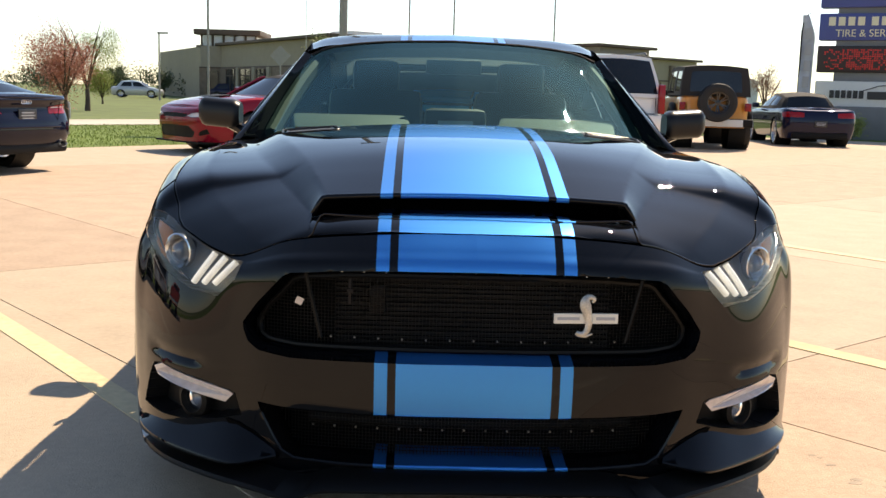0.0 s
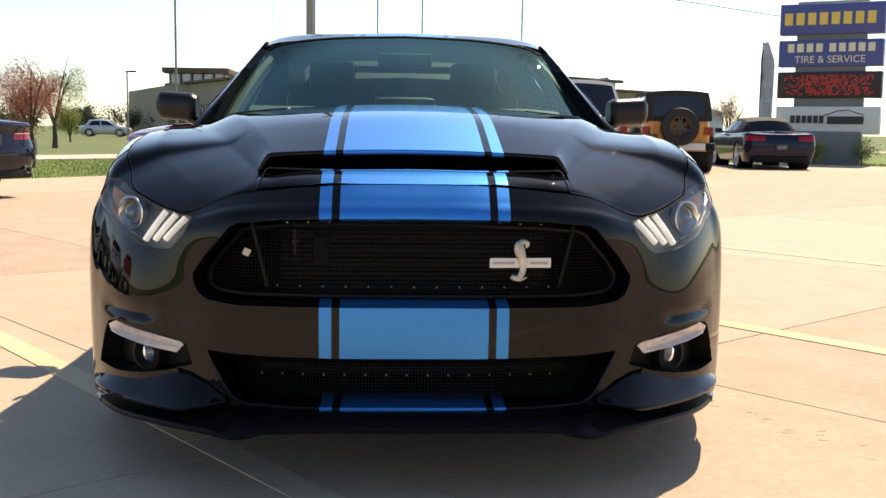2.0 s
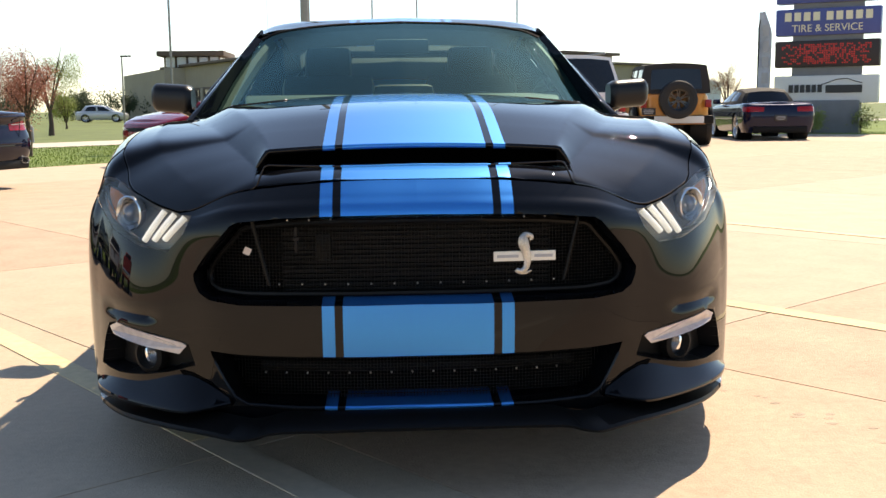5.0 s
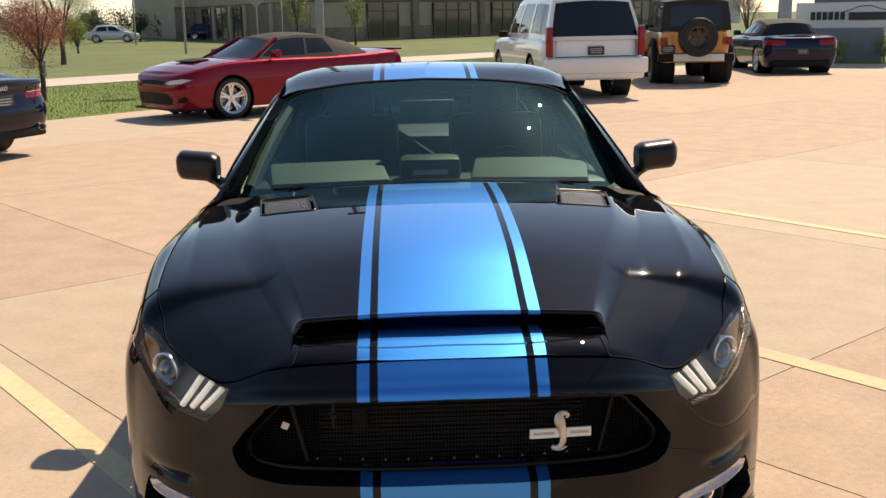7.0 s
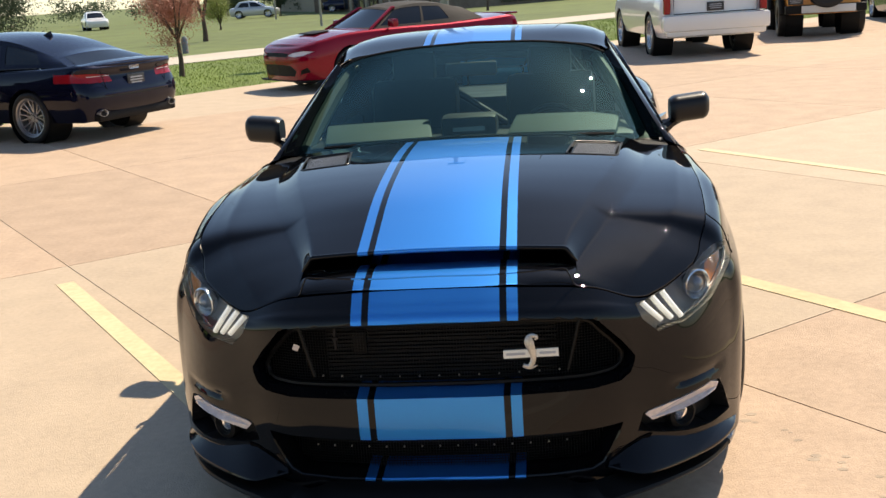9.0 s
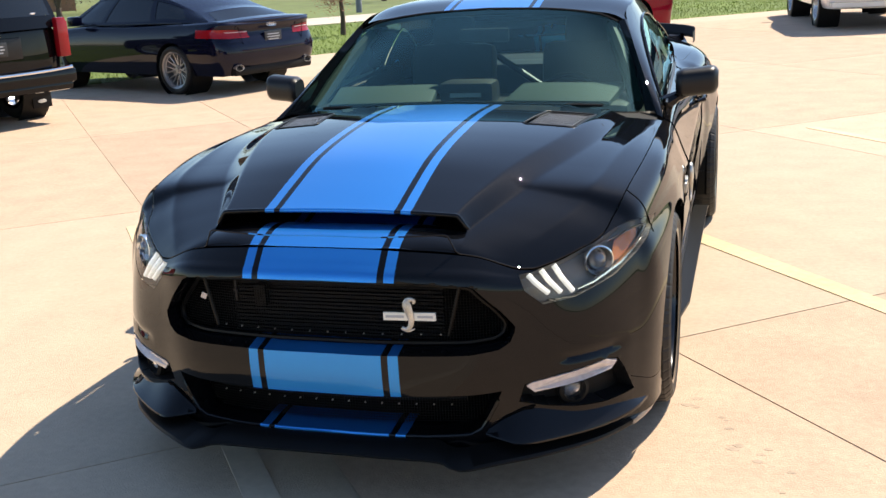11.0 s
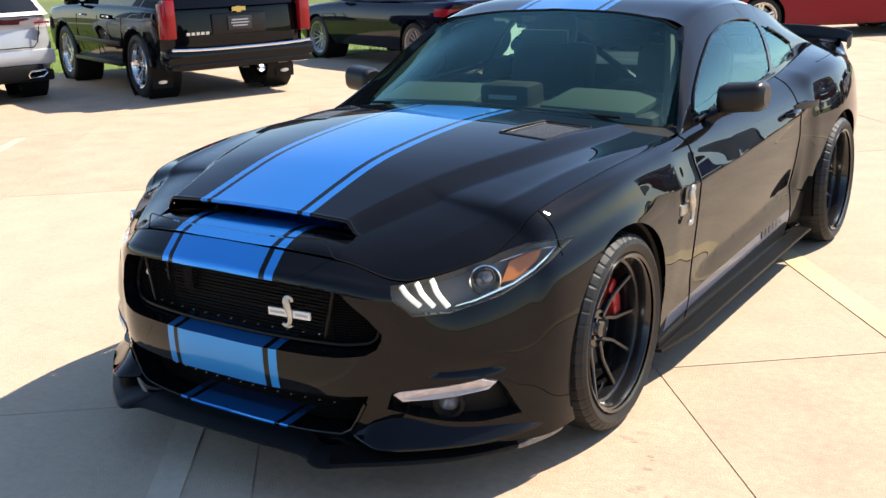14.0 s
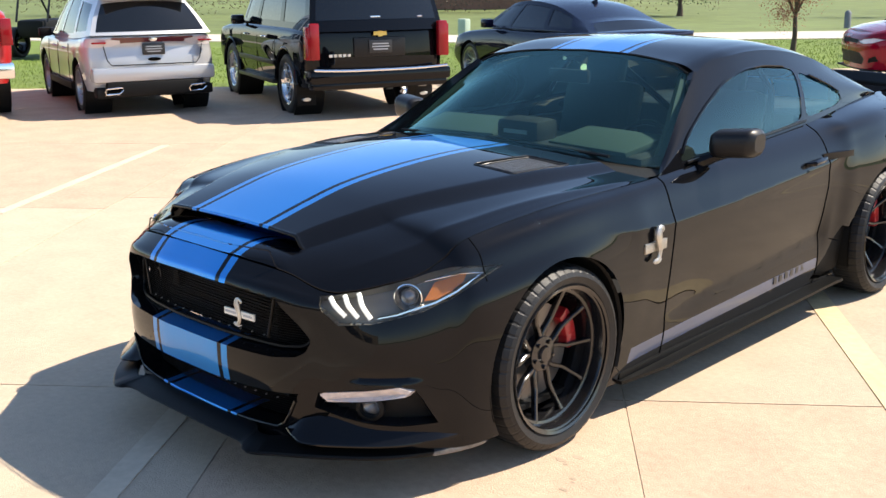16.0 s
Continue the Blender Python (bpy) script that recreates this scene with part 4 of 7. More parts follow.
YT = [1.63, 2.0, 2.5, 3.03, 3.4, 3.8, 4.1]
BOT = [(float(np.interp(y, YS[3:], [0.870, 0.850, 0.83, 0.81, 0.78, 0.73, 0.69])) - 0.004, y, float(np.interp(y, YS[3:], [0.908, 0.935, 0.973, 0.99, 1.018, 1.032, 1.03])) - 0.004) for y in YT]
TOP = [(0.838, 1.70, 0.916), (0.660, 2.258, 1.264), (0.648, 2.6, 1.328), (0.638, 3.0, 1.328), (0.640, 3.4, 1.270), (0.665, 3.75, 1.160), (0.705, 4.1, 1.045)]
MID = [((a[0] + b[0]) / 2 + (0.010 if a[1] < 1.9 else 0.020), (a[1] + b[1]) / 2, (a[2] + b[2]) / 2) for a, b in zip(BOT, TOP)]
SIDE = loft([BOT, MID, TOP], np.linspace(0, 6, 170), np.linspace(0, 2, 36))
DOOR_WIN = rounded([(1.84, 0.936), (2.05, 0.95), (2.5, 0.968), (3.01, 0.992), (3.06, 1.08), (3.118, 1.224), (3.0, 1.248), (2.8, 1.262), (2.6, 1.252), (2.4, 1.212), (2.15, 1.115), (1.95, 1.022)], 5, 0.3)
QUARTER = rounded([(3.075, 1.002), (3.11, 1.10), (3.152, 1.214), (3.3, 1.175), (3.45, 1.125), (3.56, 1.078), (3.562, 1.050), (3.48, 1.026), (3.3, 1.012)], 5, 0.25)
side_cut = trim(SIDE, [1, 2], [DOOR_WIN, QUARTER])
upright = SIDE[:int(np.argmax(np.linspace(0, 6, 170) >= 1.0)) + 1, -1]
t_ = np.linspace(0, 1, 24)
up = np.array([[np.interp(t_, np.linspace(0, 1, len(upright)), upright[:, i])] for i in range(3)])[:, 0].T
pe = np.array([[np.interp(t_, np.linspace(0, 1, len(PANE_EDGE)), PANE_EDGE[:, i])] for i in range(3)])[:, 0].T
PIL = np.stack([pe + [0, 0.0, -0.012], pe, (pe + up) / 2 + [0.010, -0.006, 0.008], up], 1)
for m_ in (False, True):
    part("screen_pillar", sheet(PIL, None, True, m_), PAINT_PLAIN, coupe)
EDGE = [(0.656, 2.262, 1.266), (0.648, 2.6, 1.328), (0.638, 3.0, 1.328), (0.640, 3.4, 1.270), (0.665, 3.75, 1.160), (0.705, 4.1, 1.045), (0.70, 4.4, 1.035), (0.66, 4.62, 1.03)]
MIDR = [(0.42, 2.29, 1.316), (0.42, 2.6, 1.370), (0.42, 3.0, 1.374), (0.42, 3.42, 1.310), (0.42, 3.78, 1.195), (0.43, 4.12, 1.068), (0.43, 4.42, 1.045), (0.42, 4.68, 1.04)]
CEN = [(0, 2.318, 1.340), (0, 2.6, 1.383), (0, 3.0, 1.388), (0, 3.45, 1.325), (0, 3.8, 1.21), (0, 4.15, 1.075), (0, 4.45, 1.05), (0, 4.71, 1.045)]
SHOULDER = [(0.575, 2.272, 1.300), (0.575, 2.6, 1.353), (0.570, 3.0, 1.354), (0.572, 3.41, 1.290), (0.585, 3.765, 1.178), (0.60, 4.11, 1.056), (0.60, 4.41, 1.040), (0.57, 4.66, 1.035)]
ROOF = loft([EDGE, SHOULDER, MIDR, CEN], np.linspace(0, 7, 150), np.linspace(0, 3, 48))
BACK = [(-0.05, 3.52), (0.50, 3.48), (0.56, 3.56), (0.58, 4.02), (0.54, 4.08), (-0.05, 4.12)]
roof_cut = trim(ROOF, [0, 1], [BACK])
part("roof", both(ROOF, (roof_cut == -1), flip=True), PAINT, coupe, "black roof and boot lid with blue stripes")
part("rear_window", both(ROOF, roof_cut == 0), GLASS_BACK, coupe)
for s in (False, True):
    part("roof_pillar", sheet(SIDE, side_cut == -1, False, s), PAINT_PLAIN, coupe)
    part("door_window", sheet(SIDE, side_cut == 0, False, s, -0.004), GLASS_SIDE, coupe, "tinted door window")
    part("quarter_window", sheet(SIDE, side_cut == 1, False, s, -0.004), GLASS_SIDE, coupe)
    sg = -1 if s else 1
    for outline, (lo, hi) in ((DOOR_WIN, (1.86, 3.02)), (QUARTER, (3.19, 3.55))):
        rail = sorted((y, z) for y, z in outline if lo < y < hi and z > np.interp(y, [1.84, 3.0, 3.1, 3.56], [0.95, 1.02, 1.04, 1.06]))
        flat_side = SIDE.reshape(-1, 3)
        xs_side = [float(flat_side[np.argmin((flat_side[:, 1] - y)**2 + (flat_side[:, 2] - z)**2), 0]) for y, z in rail]
        part("window_rail", tube([(sg * (x + 0.001), y, z + 0.006) for x, (y, z) in zip(xs_side, rail)], 0.006, 8), PAINT_PLAIN, coupe, "gloss black window rail")
    ys = np.linspace(1.88, 3.02, 12)
    part("belt_moulding", tube([(sg * (float(np.interp(y, YT, [b[0] for b in BOT])) + 0.004), y, float(np.interp(y, YT, [b[2] for b in BOT])) + 0.022) for y in ys], 0.007, 6), SATIN, coupe)
cow = np.array([[(x, 1.455 + 0.12 * (x / 0.84)**2 + t * (0.13 + 0.09 * (x / 0.84)**2), 0.955 - 0.05 * (x / 0.84)**2 - 0.0 * t) for t in np.linspace(0, 1, 5)] for x in np.linspace(0, 0.84, 20)])
part("cowl", both(cow), MATTE, coupe)
for x0, x1 in ((-0.62, -0.02), (-0.02, 0.62)):
    part("wiper", tube([(x0 + (x1 - x0) * t, 1.60 + 0.10 * abs(x0 + (x1 - x0) * t), 0.992 - 0.05 * abs(x0 + (x1 - x0) * t)) for t in np.linspace(0, 1, 7)], 0.007, 6), MATTE, coupe)

# inner cabin
dash = part("dashboard", box(-0.72, 0.72, 1.76, 2.20, 0.70, 0.955, 0.04), SEAT, coupe, "black dashboard with grey pads")
for s in (1, -1):
    part("dash_pad", moved(box(-0.24, 0.24, -0.14, 0.14, -0.02, 0.02, 0.018), pose(s * 0.42, 1.93, 0.972, 10, 0, -s * 8)), DASH, dash, "grey dashboard pad")
pod = part("gauge_pod", moved(box(-0.125, 0.125, -0.08, 0.08, -0.05, 0.05, 0.03), pose(0.0, 1.88, 1.0, 0, 0, 0)), SEAT, dash, "black gauge pod")
part("lettering_bar", box(-0.07, 0.07, 1.792, 1.798, 0.985, 1.003), GREY_BAR, pod)
part("steering_wheel", moved(lathe([(0.165 + 0.014 * math.cos(a), 0.014 * math.sin(a)) for a in np.linspace(0, 6.28, 8)], 32, "y"), pose(0.37, 2.28, 0.86, -22)), SEAT, coupe)
for s in (1, -1):
    seat = part("front_seat", moved(box(-0.25, 0.25, -0.25, 0.25, -0.08, 0.08, 0.06), pose(s * 0.37, 2.65, 0.52)), SEAT, coupe, "black leather seat")
    part("seat_back", moved(box(-0.24, 0.24, -0.07, 0.07, -0.33, 0.33, 0.06), pose(s * 0.37, 2.95, 0.80, -14)), SEAT, seat)
    part("headrest", moved(box(-0.12, 0.12, -0.05, 0.05, -0.09, 0.09, 0.045), pose(s * 0.37, 3.03, 1.18, -10)), SEAT, seat)
    part("door_card", box(min(s * 0.74, s * 0.80), max(s * 0.74, s * 0.80), 1.7, 3.4, 0.3, 0.90, 0.02), SEAT, coupe)
part("rear_bench", box(-0.62, 0.62, 3.35, 3.6, 0.4, 0.98, 0.06), SEAT, coupe)
part("parcel_shelf", box(-0.62, 0.62, 3.6, 4.15, 0.93, 0.97, 0.01), SEAT, coupe)
part("cabin_floor", box(-0.8, 0.8, 1.6, 3.7, 0.2, 0.26), SEAT, coupe)
part("roof_lining", both(loft([EDGE, MIDR, CEN], np.linspace(0.1, 2.9, 20), np.linspace(0.2, 2, 10)) - [0, 0, 0.03]), SEAT, coupe)
for s in (1, -1):
    part("pillar_trim", tube([(s * x, y, z) for x, y, z in ((0.74, 1.86, 0.93), (0.70, 2.0, 1.03), (0.645, 2.14, 1.14), (0.585, 2.28, 1.24))], [0.03, 0.034, 0.034, 0.03], 8), DASH, coupe, "grey screen pillar trim")
part("rear_view_mirror", box(-0.12, 0.12, 2.18, 2.21, 1.19, 1.255, 0.012), SEAT, coupe)
part("roll_bar", join(tube([(-0.55, 3.2, 0.5), (-0.55, 3.2, 1.1), (-0.45, 3.2, 1.24), (0.45, 3.2, 1.24), (0.55, 3.2, 1.1), (0.55, 3.2, 0.5)], 0.02, 8), tube([(-0.45, 3.22, 1.22), (0.5, 3.3, 0.55)], 0.02, 8)), SATIN, coupe)

# door mirrors
for s in (1, -1):
    n = 16
    shell = []
    for i, t in enumerate(np.linspace(0, 1, n)):
        w = min(1.0, 0.80 + 1.8 * t) * (1 - max(0.0, (t - 0.84) / 0.16)**2.4 * 0.38)
        cx, cy, cz = 0.895 + 0.178 * t, 2.05 + 0.045 * t, 1.0 + 0.012 * t
        shell.append([(s * cx, cy + 0.072 * w * math.copysign(abs(math.cos(a))**0.72, math.cos(a)), cz + 0.061 * w * math.copysign(abs(math.sin(a))**0.66, math.sin(a))) for a in np.linspace(0, 2 * math.pi, 25)])
    mirror = part("door_mirror", join(sheet(np.array(shell)), ([p for p in shell[-1][:-1]], [tuple(range(24))]), ([p for p in shell[0][:-1]], [tuple(range(24))])), SATIN, coupe, "satin black door mirror")
    part("mirror_arm", tube([(s * 0.845, 1.99, 0.918), (s * 0.90, 2.03, 0.945), (s * 0.95, 2.05, 0.965)], [0.035, 0.024, 0.022], 8), PAINT_PLAIN, mirror)

# seams, side badge, handle, skirt
for s in (1, -1):
    for y, v0, v1 in ((1.64, 0.0, 7.0), (3.03, 1.2, 7.0)):
        col = int(np.argmin(np.abs(BODY[:, 45, 1] - y)))
        pts = [(s * (p[0] + 0.0004), p[1], p[2]) for p in BODY[col] if True]
        part("panel_seam", tube(pts, 0.0028, 5), GAP_SHADE, coupe)
    col = int(np.argmin(np.abs(BODY[:160, 70, 1] - 0.57)))
    part("panel_seam", tube([(s * p[0], p[1], p[2]) for p in BODY[col, 62:]], 0.0022, 5), GAP_SHADE, coupe)
    hz = 0.82
    part("door_handle", tube([(s * 0.955, 2.80, hz - 0.004), (s * 0.985, 2.83, hz), (s * 0.988, 2.92, hz + 0.006), (s * 0.972, 2.98, hz + 0.008)], [0.008, 0.014, 0.014, 0.008], 8), PAINT_PLAIN, coupe)
    skirt = [(s * x, y) for x, y in ((0.90, 1.33), (0.945, 1.335), (0.985, 1.6), (0.995, 2.4), (1.005, 3.15), (1.01, 3.21), (0.93, 3.21))]
    part("side_skirt", moved(flat(skirt, 0.0, 0.014), pose(0, 0, 0.106, 1.05)), TRIM_BLACK, coupe, "black side skirt blade")
    part("sill_panel", box(min(s * 0.78, s * 0.93), max(s * 0.78, s * 0.93), 1.34, 3.20, 0.122, 0.175, 0.01), TRIM_BLACK, coupe)
    part("side_scoop", flat([(s * 0.955, 2.98), (s * 1.005, 3.14), (s * 1.012, 3.20), (s * 0.96, 3.10)], 0.815, 0.845), PAINT_PLAIN, coupe)
    fb = part("fender_badge", box(min(s * 0.955, s * 0.976), max(s * 0.955, s * 0.976), 1.42, 1.57, 0.648, 0.688, 0.004), PEWTER, coupe, "pewter fender badge")
    part("snake_emblem", moved(snake(1.45), pose(s * 0.978, 1.495, 0.668, 0, 0, 90 * s)), PEWTER, fb)
    for k_, y in enumerate(np.linspace(2.58, 2.86, 6)):
        part("lettering_bar", box(min(s * 0.925, s * 0.9410), max(s * 0.925, s * 0.9410), y, y + 0.030, 0.268 + 0.033 * (y - 2.58), 0.300 + 0.033 * (y - 2.58)), PLATE_BLACK, coupe)
# rear wing
W_ = [(-0.86, 4.40, 1.035), (-0.84, 4.50, 1.075), (-0.5, 4.60, 1.10), (0, 4.62, 1.10), (0.5, 4.60, 1.10), (0.84, 4.50, 1.075), (0.86, 4.40, 1.035)]
WP = hermite(np.arange(7), np.array(W_), np.linspace(0, 6, 40))
WG = np.stack([WP + [0, -0.02, -0.05], WP + [0, 0.0, 0.0], WP + [0, 0.01, 0.004], WP + [0, 0.012, -0.004], WP + [0, 0.0, -0.07]], 1)
part("rear_spoiler", sheet(WG), SATIN, coupe, "satin black rear spoiler")


# wheels
def tyre_mesh(R, r, w):
    h = w / 2
    prof = [(r - 0.004, -h * 0.86), (r + 0.012, -h * 0.97), ((R + r) / 2, -h * 1.03), (R - 0.022, -h * 0.98), (R - 0.006, -h * 0.86), (R, -h * 0.6), (R, h * 0.6), (R - 0.006, h * 0.86), (R - 0.022, h * 0.98), ((R + r) / 2, h * 1.03), (r + 0.012, h * 0.97), (r - 0.004, h * 0.86)]
    n = 288
    V, F = [], []
    for i in range(n):
        a = 2 * math.pi * i / n
        cut = 0.003 if i % 6 == 0 else 0.0                         # cross grooves of the tread
        for q, (r_, x) in enumerate(prof):
            rr = r_ - cut if 3 <= q <= 8 else r_
            V.append((x, rr * math.sin(a), rr * math.cos(a)))
    k_ = len(prof)
    for i in range(n):
        j = (i + 1) % n
        F += [(i * k_ + q, j * k_ + q, j * k_ + q + 1, i * k_ + q + 1) for q in range(k_ - 1)]
    return mesh_of("tyre", (V, F), RUBBER, smooth=False)


def spoke(points, widths, deep):
    """A flat-faced arm with chamfered shoulders along points in the wheel's plane."""
    V, F, n = [], [], len(points)
    for i, p in enumerate(points):
        a, b = Vector(points[max(i - 1, 0)]), Vector(points[min(i + 1, n - 1)])
        d = (b - a).normalized()
        side = d.cross(Vector((1, 0, 0))).normalized()
        w = widths[i]
        for k, h in ((-0.5, -deep), (-0.5, -0.004), (-0.30, 0.0), (0.30, 0.0), (0.5, -0.004), (0.5, -deep)):
            V.append(tuple(Vector(p) + side * (k * w) + Vector((h, 0, 0))))
    for i in range(n - 1):
        F += [(6 * i + k, 6 * i + (k + 1) % 6, 6 * i + 6 + (k + 1) % 6, 6 * i + 6 + k) for k in range(6)]
    return V, F


def rim_mesh(r, w, material, spokes=5, twin=0.16, concave=0.05, thick=0.014, name="rim", deep_lip=0.62, bow=False):
    h = w / 2
    face = h * deep_lip
    barrel = lathe([(r - 0.006, h * 0.97), (r + 0.004, h * 1.0), (r + 0.007, h * 0.95), (r - 0.002, h * 0.93), (r - 0.012, h * 0.90), (r - 0.017, h * 0.82), (r - 0.020, face + 0.006), (r - 0.030, face + 0.002), (r - 0.036, face - 0.02), (r - 0.045, -h * 0.9)], 72, "x")
    hub = lathe([(0.0, face - concave + 0.024), (0.028, face - concave + 0.022), (0.034, face - concave + 0.010), (0.066, face - concave + 0.006), (0.072, face - concave - 0.03)], 32, "x")
    out = [barrel, hub]
    for i in range(spokes):
        for t in (-1, 1):
            a0 = 2 * math.pi * i / spokes
            pts, rs = [], []
            for q in np.linspace(0, 1, 14):
                rr = 0.040 + (r - 0.026 - 0.040) * q
                e = min(1.0, q / 0.72)
                if bow:                                             # twin arms that bow apart from the hub
                    a = a0 + t * (0.10 + 0.24 * float(ease((q - 0.05) / 0.45)) - 0.03 * q)
                else:
                    a = a0 + t * (0.06 + twin * 1.2 * e * e * (3 - 2 * e))
                pts.append((face - concave * (1 - q**1.6), rr * math.sin(a), rr * math.cos(a)))
                rs.append(2 * thick * (1.05 - 0.30 * q + 0.35 * max(0.0, q - 0.85) / 0.15))
            out.append(spoke(pts, rs, 0.022))
    nuts = [moved(lathe([(0.0, 0.012), (0.007, 0.012), (0.009, 0.0)], 6, "x"), pose(face - concave + 0.006, 0.050 * math.sin(a), 0.050 * math.cos(a))) for a in np.arange(5) * 2 * math.pi / 5 + 0.6]
    me = mesh_of(name, join(*out, *nuts), material)
    me.set_sharp_from_angle(angle=radians(24))
    return me


def add_wheel(parent, tyre, rim, disc_me, m, caliper=None):
    w = part("wheel", tyre, None, parent, m=m)
    part("rim", rim, None, w)
    part("brake_disc", disc_me, None, w)
    if caliper is not None:
        part("brake_caliper", caliper, None, w, "red brake caliper")
    return w


disc_mesh = mesh_of("brake_disc", lathe([(0.06, 0.0), (0.185, 0.0), (0.185, -0.028), (0.06, -0.028)], 40, "x"), DISC)
cal = join(*[moved(box(-0.045, 0.04, 0.145, 0.205, -0.032, 0.032, 0.014), pose(0, 0, 0, a)) for a in (4, 20, 36)])
caliper_mesh = mesh_of("brake_caliper", cal, CALIPER)
caliper_far = mesh_of("brake_caliper", moved(cal, Matrix.Diagonal((1, -1, 1, 1))), CALIPER)
rim_big = rim_mesh(0.272, 0.285, RIM_BLACK, 5, 0.24, 0.045, 0.0092, deep_lip=0.56, bow=True)
rim_rear = rim_mesh(0.272, 0.33, RIM_BLACK, 5, 0.24, 0.065, 0.0092, deep_lip=0.50, bow=True)
tyre_front, tyre_rear = tyre_mesh(TYRE_F, 0.272, 0.285), tyre_mesh(TYRE_R, 0.272, 0.33)
for s, turn in ((1, 0), (-1, 180)):
    add_wheel(coupe, tyre_front, rim_big, disc_mesh, pose(s * 0.822, HUB_F[0], HUB_F[1], 0, 0, turn), caliper_mesh if s > 0 else caliper_far)
    add_wheel(coupe, tyre_rear, rim_rear, disc_mesh, pose(s * 0.87, HUB_R[0], HUB_R[1], 0, 0, turn), caliper_mesh if s > 0 else caliper_far)
    for (cy, cz), r, x1 in ((HUB_F, 0.382, 0.955), (HUB_R, 0.385, 1.005)):
        liner = sheet(np.array([[(s * x, q * math.cos(a), q * math.sin(a)) for q, x in ((r + 0.004, x1 - 0.01), (r - 0.004, x1 - 0.02), (r + 0.01, 0.55))] for a in np.linspace(-0.35, math.pi + 0.35, 48)]))
        part("wheel_liner", moved(liner, pose(0, cy, cz)), MATTE, coupe)


# ---- parked vehicles ----
def heading(x, y, hx, hy):
    return pose(x, y, 0, 0, 0, math.degrees(math.atan2(-hx, hy)))


class Car:
    """A parked vehicle: local y runs from the tail (0) to the nose, x to its right."""

    def __init__(self, name, label, category, m, paint, L, W, sill, top, axles, R, arch, lights=(), front=(), fac=(0.93, 0.985, 1.0, 0.985, 0.955, 0.90), inset=(0.07, 0.02, 0.0, 0.02, 0.06, 0.14)):
        self.L, self.W, self.paint = L, W, paint
        self.ob = thing(name, label, category, m)
        ty, tz = [p[0] for p in top], [p[1] for p in top]
        side_y = [0.5, axles[0], (2 * axles[0] + axles[1]) / 3, (axles[0] + 2 * axles[1]) / 3, axles[1], L - 0.5]
        lines = []
        for t, f, i in zip((0.0, 0.28, 0.55, 0.8, 0.95, 1.0), fac, inset):
            pts = [(0, i), (0.45 * W, i + 0.01), (0.80 * W, i + 0.06), (0.965 * W * f, i + 0.2)] + [(W * f, y) for y in side_y] + [(0.94 * W * f, L - 0.24 - i), (0.72 * W, L - 0.08 - i), (0.4 * W, L - 0.02 - i), (0, L - i)]
            lines.append([(x, y, sill + t * (float(np.interp(y, ty, tz)) - sill)) for x, y in pts])
        P = loft(lines, np.linspace(0, 13, 260), np.linspace(0, 5, 40))
        cut = trim(P, [0, 2], [list(p) for p, _, _ in lights], lambda p: p[..., 1] < 0.55) if lights else np.full((259, 39), -1)
        nose_cut = trim(P, [0, 2], [list(p) for p, _, _ in front], lambda p: p[..., 1] > L - 0.75) if front else np.full((259, 39), -1)
        wheel_cut = trim(P, [1, 2], [ring(a, R, arch, 40) for a in axles], lambda p: p[..., 0] > 0.6 * W)
        self.body = part("body", both(P, (cut == -1) & (nose_cut == -1) & (wheel_cut == -1)), paint, self.ob)
        for i, (_, mt, nm) in enumerate(lights):
            part(nm, sheet(P, cut == i, offset=0.004), mt, self.ob)
            part(nm, sheet(P, cut == i, mirror=True, offset=0.004), mt, self.ob)
        for i, (_, mt, nm) in enumerate(front):
            for mir in (False, True):
                part(nm, sheet(P, nose_cut == i, False, mir, -0.012), mt, self.ob)
        edge = P[:, -1]
        S = np.linspace(1, -1, 15)
        cap_ = np.array([[(e[0] * s, e[1], e[2] + 0.035 * (1 - s * s) * min(1, e[0] / (0.5 * W))) for s in S] for e in edge])
        part("top_panel", sheet(cap_), paint, self.ob)
        part("underbody", box(-0.8 * W, 0.8 * W, 0.3, L - 0.3, sill - 0.02, sill + 0.35), MATTE, self.ob)
        self.axles, self.R, self.arch = axles, R, arch

    def wheels(self, tyre, rim, width, out=0.0):
        for y in self.axles:
            for s, turn in ((1, 0), (-1, 180)):
                x = s * (self.W - width / 2 - 0.02 + out)
                add_wheel(self.ob, tyre, rim, disc_mesh, pose(x, y, self.R, 0, 0, turn))
                part("wheel_liner", moved(lathe([(self.arch + 0.004, s * (self.W - 0.02)), (self.arch + 0.01, s * (self.W - 0.4))], 32, "x"), pose(0, y, self.R)), MATTE, self.ob)

    def cabin(self, bot, top, paint, glass, windows, roof_paint=None, back=(0.08, 0.92, 0.12, 0.9), crown=0.05):
        """Upper body between a belt line and a roof rail, each a row of (y, x, z); windows are spans of the side."""
        B, T = [(x, y, z) for y, x, z in bot], [(x, y, z) for y, x, z in top]
        M = [((a[0] + b[0]) / 2 + 0.015, (a[1] + b[1]) / 2, (a[2] + b[2]) / 2) for a, b in zip(B, T)]
        n = len(B) - 1
        u = np.unique(np.concatenate([np.linspace(0, n, 40)] + [np.array(w[:2]) * n for w in windows]))
        v = np.unique(np.concatenate([np.linspace(0, 2, 12)] + [np.array(w[2:4]) * 2 for w in windows]))
        P = loft([B, M, T], u, v)
        uc, vc = np.meshgrid((u[:-1] + u[1:]) / 2 / n, (v[:-1] + v[1:]) / 4, indexing="ij")
        hole = np.full(uc.shape, -1)
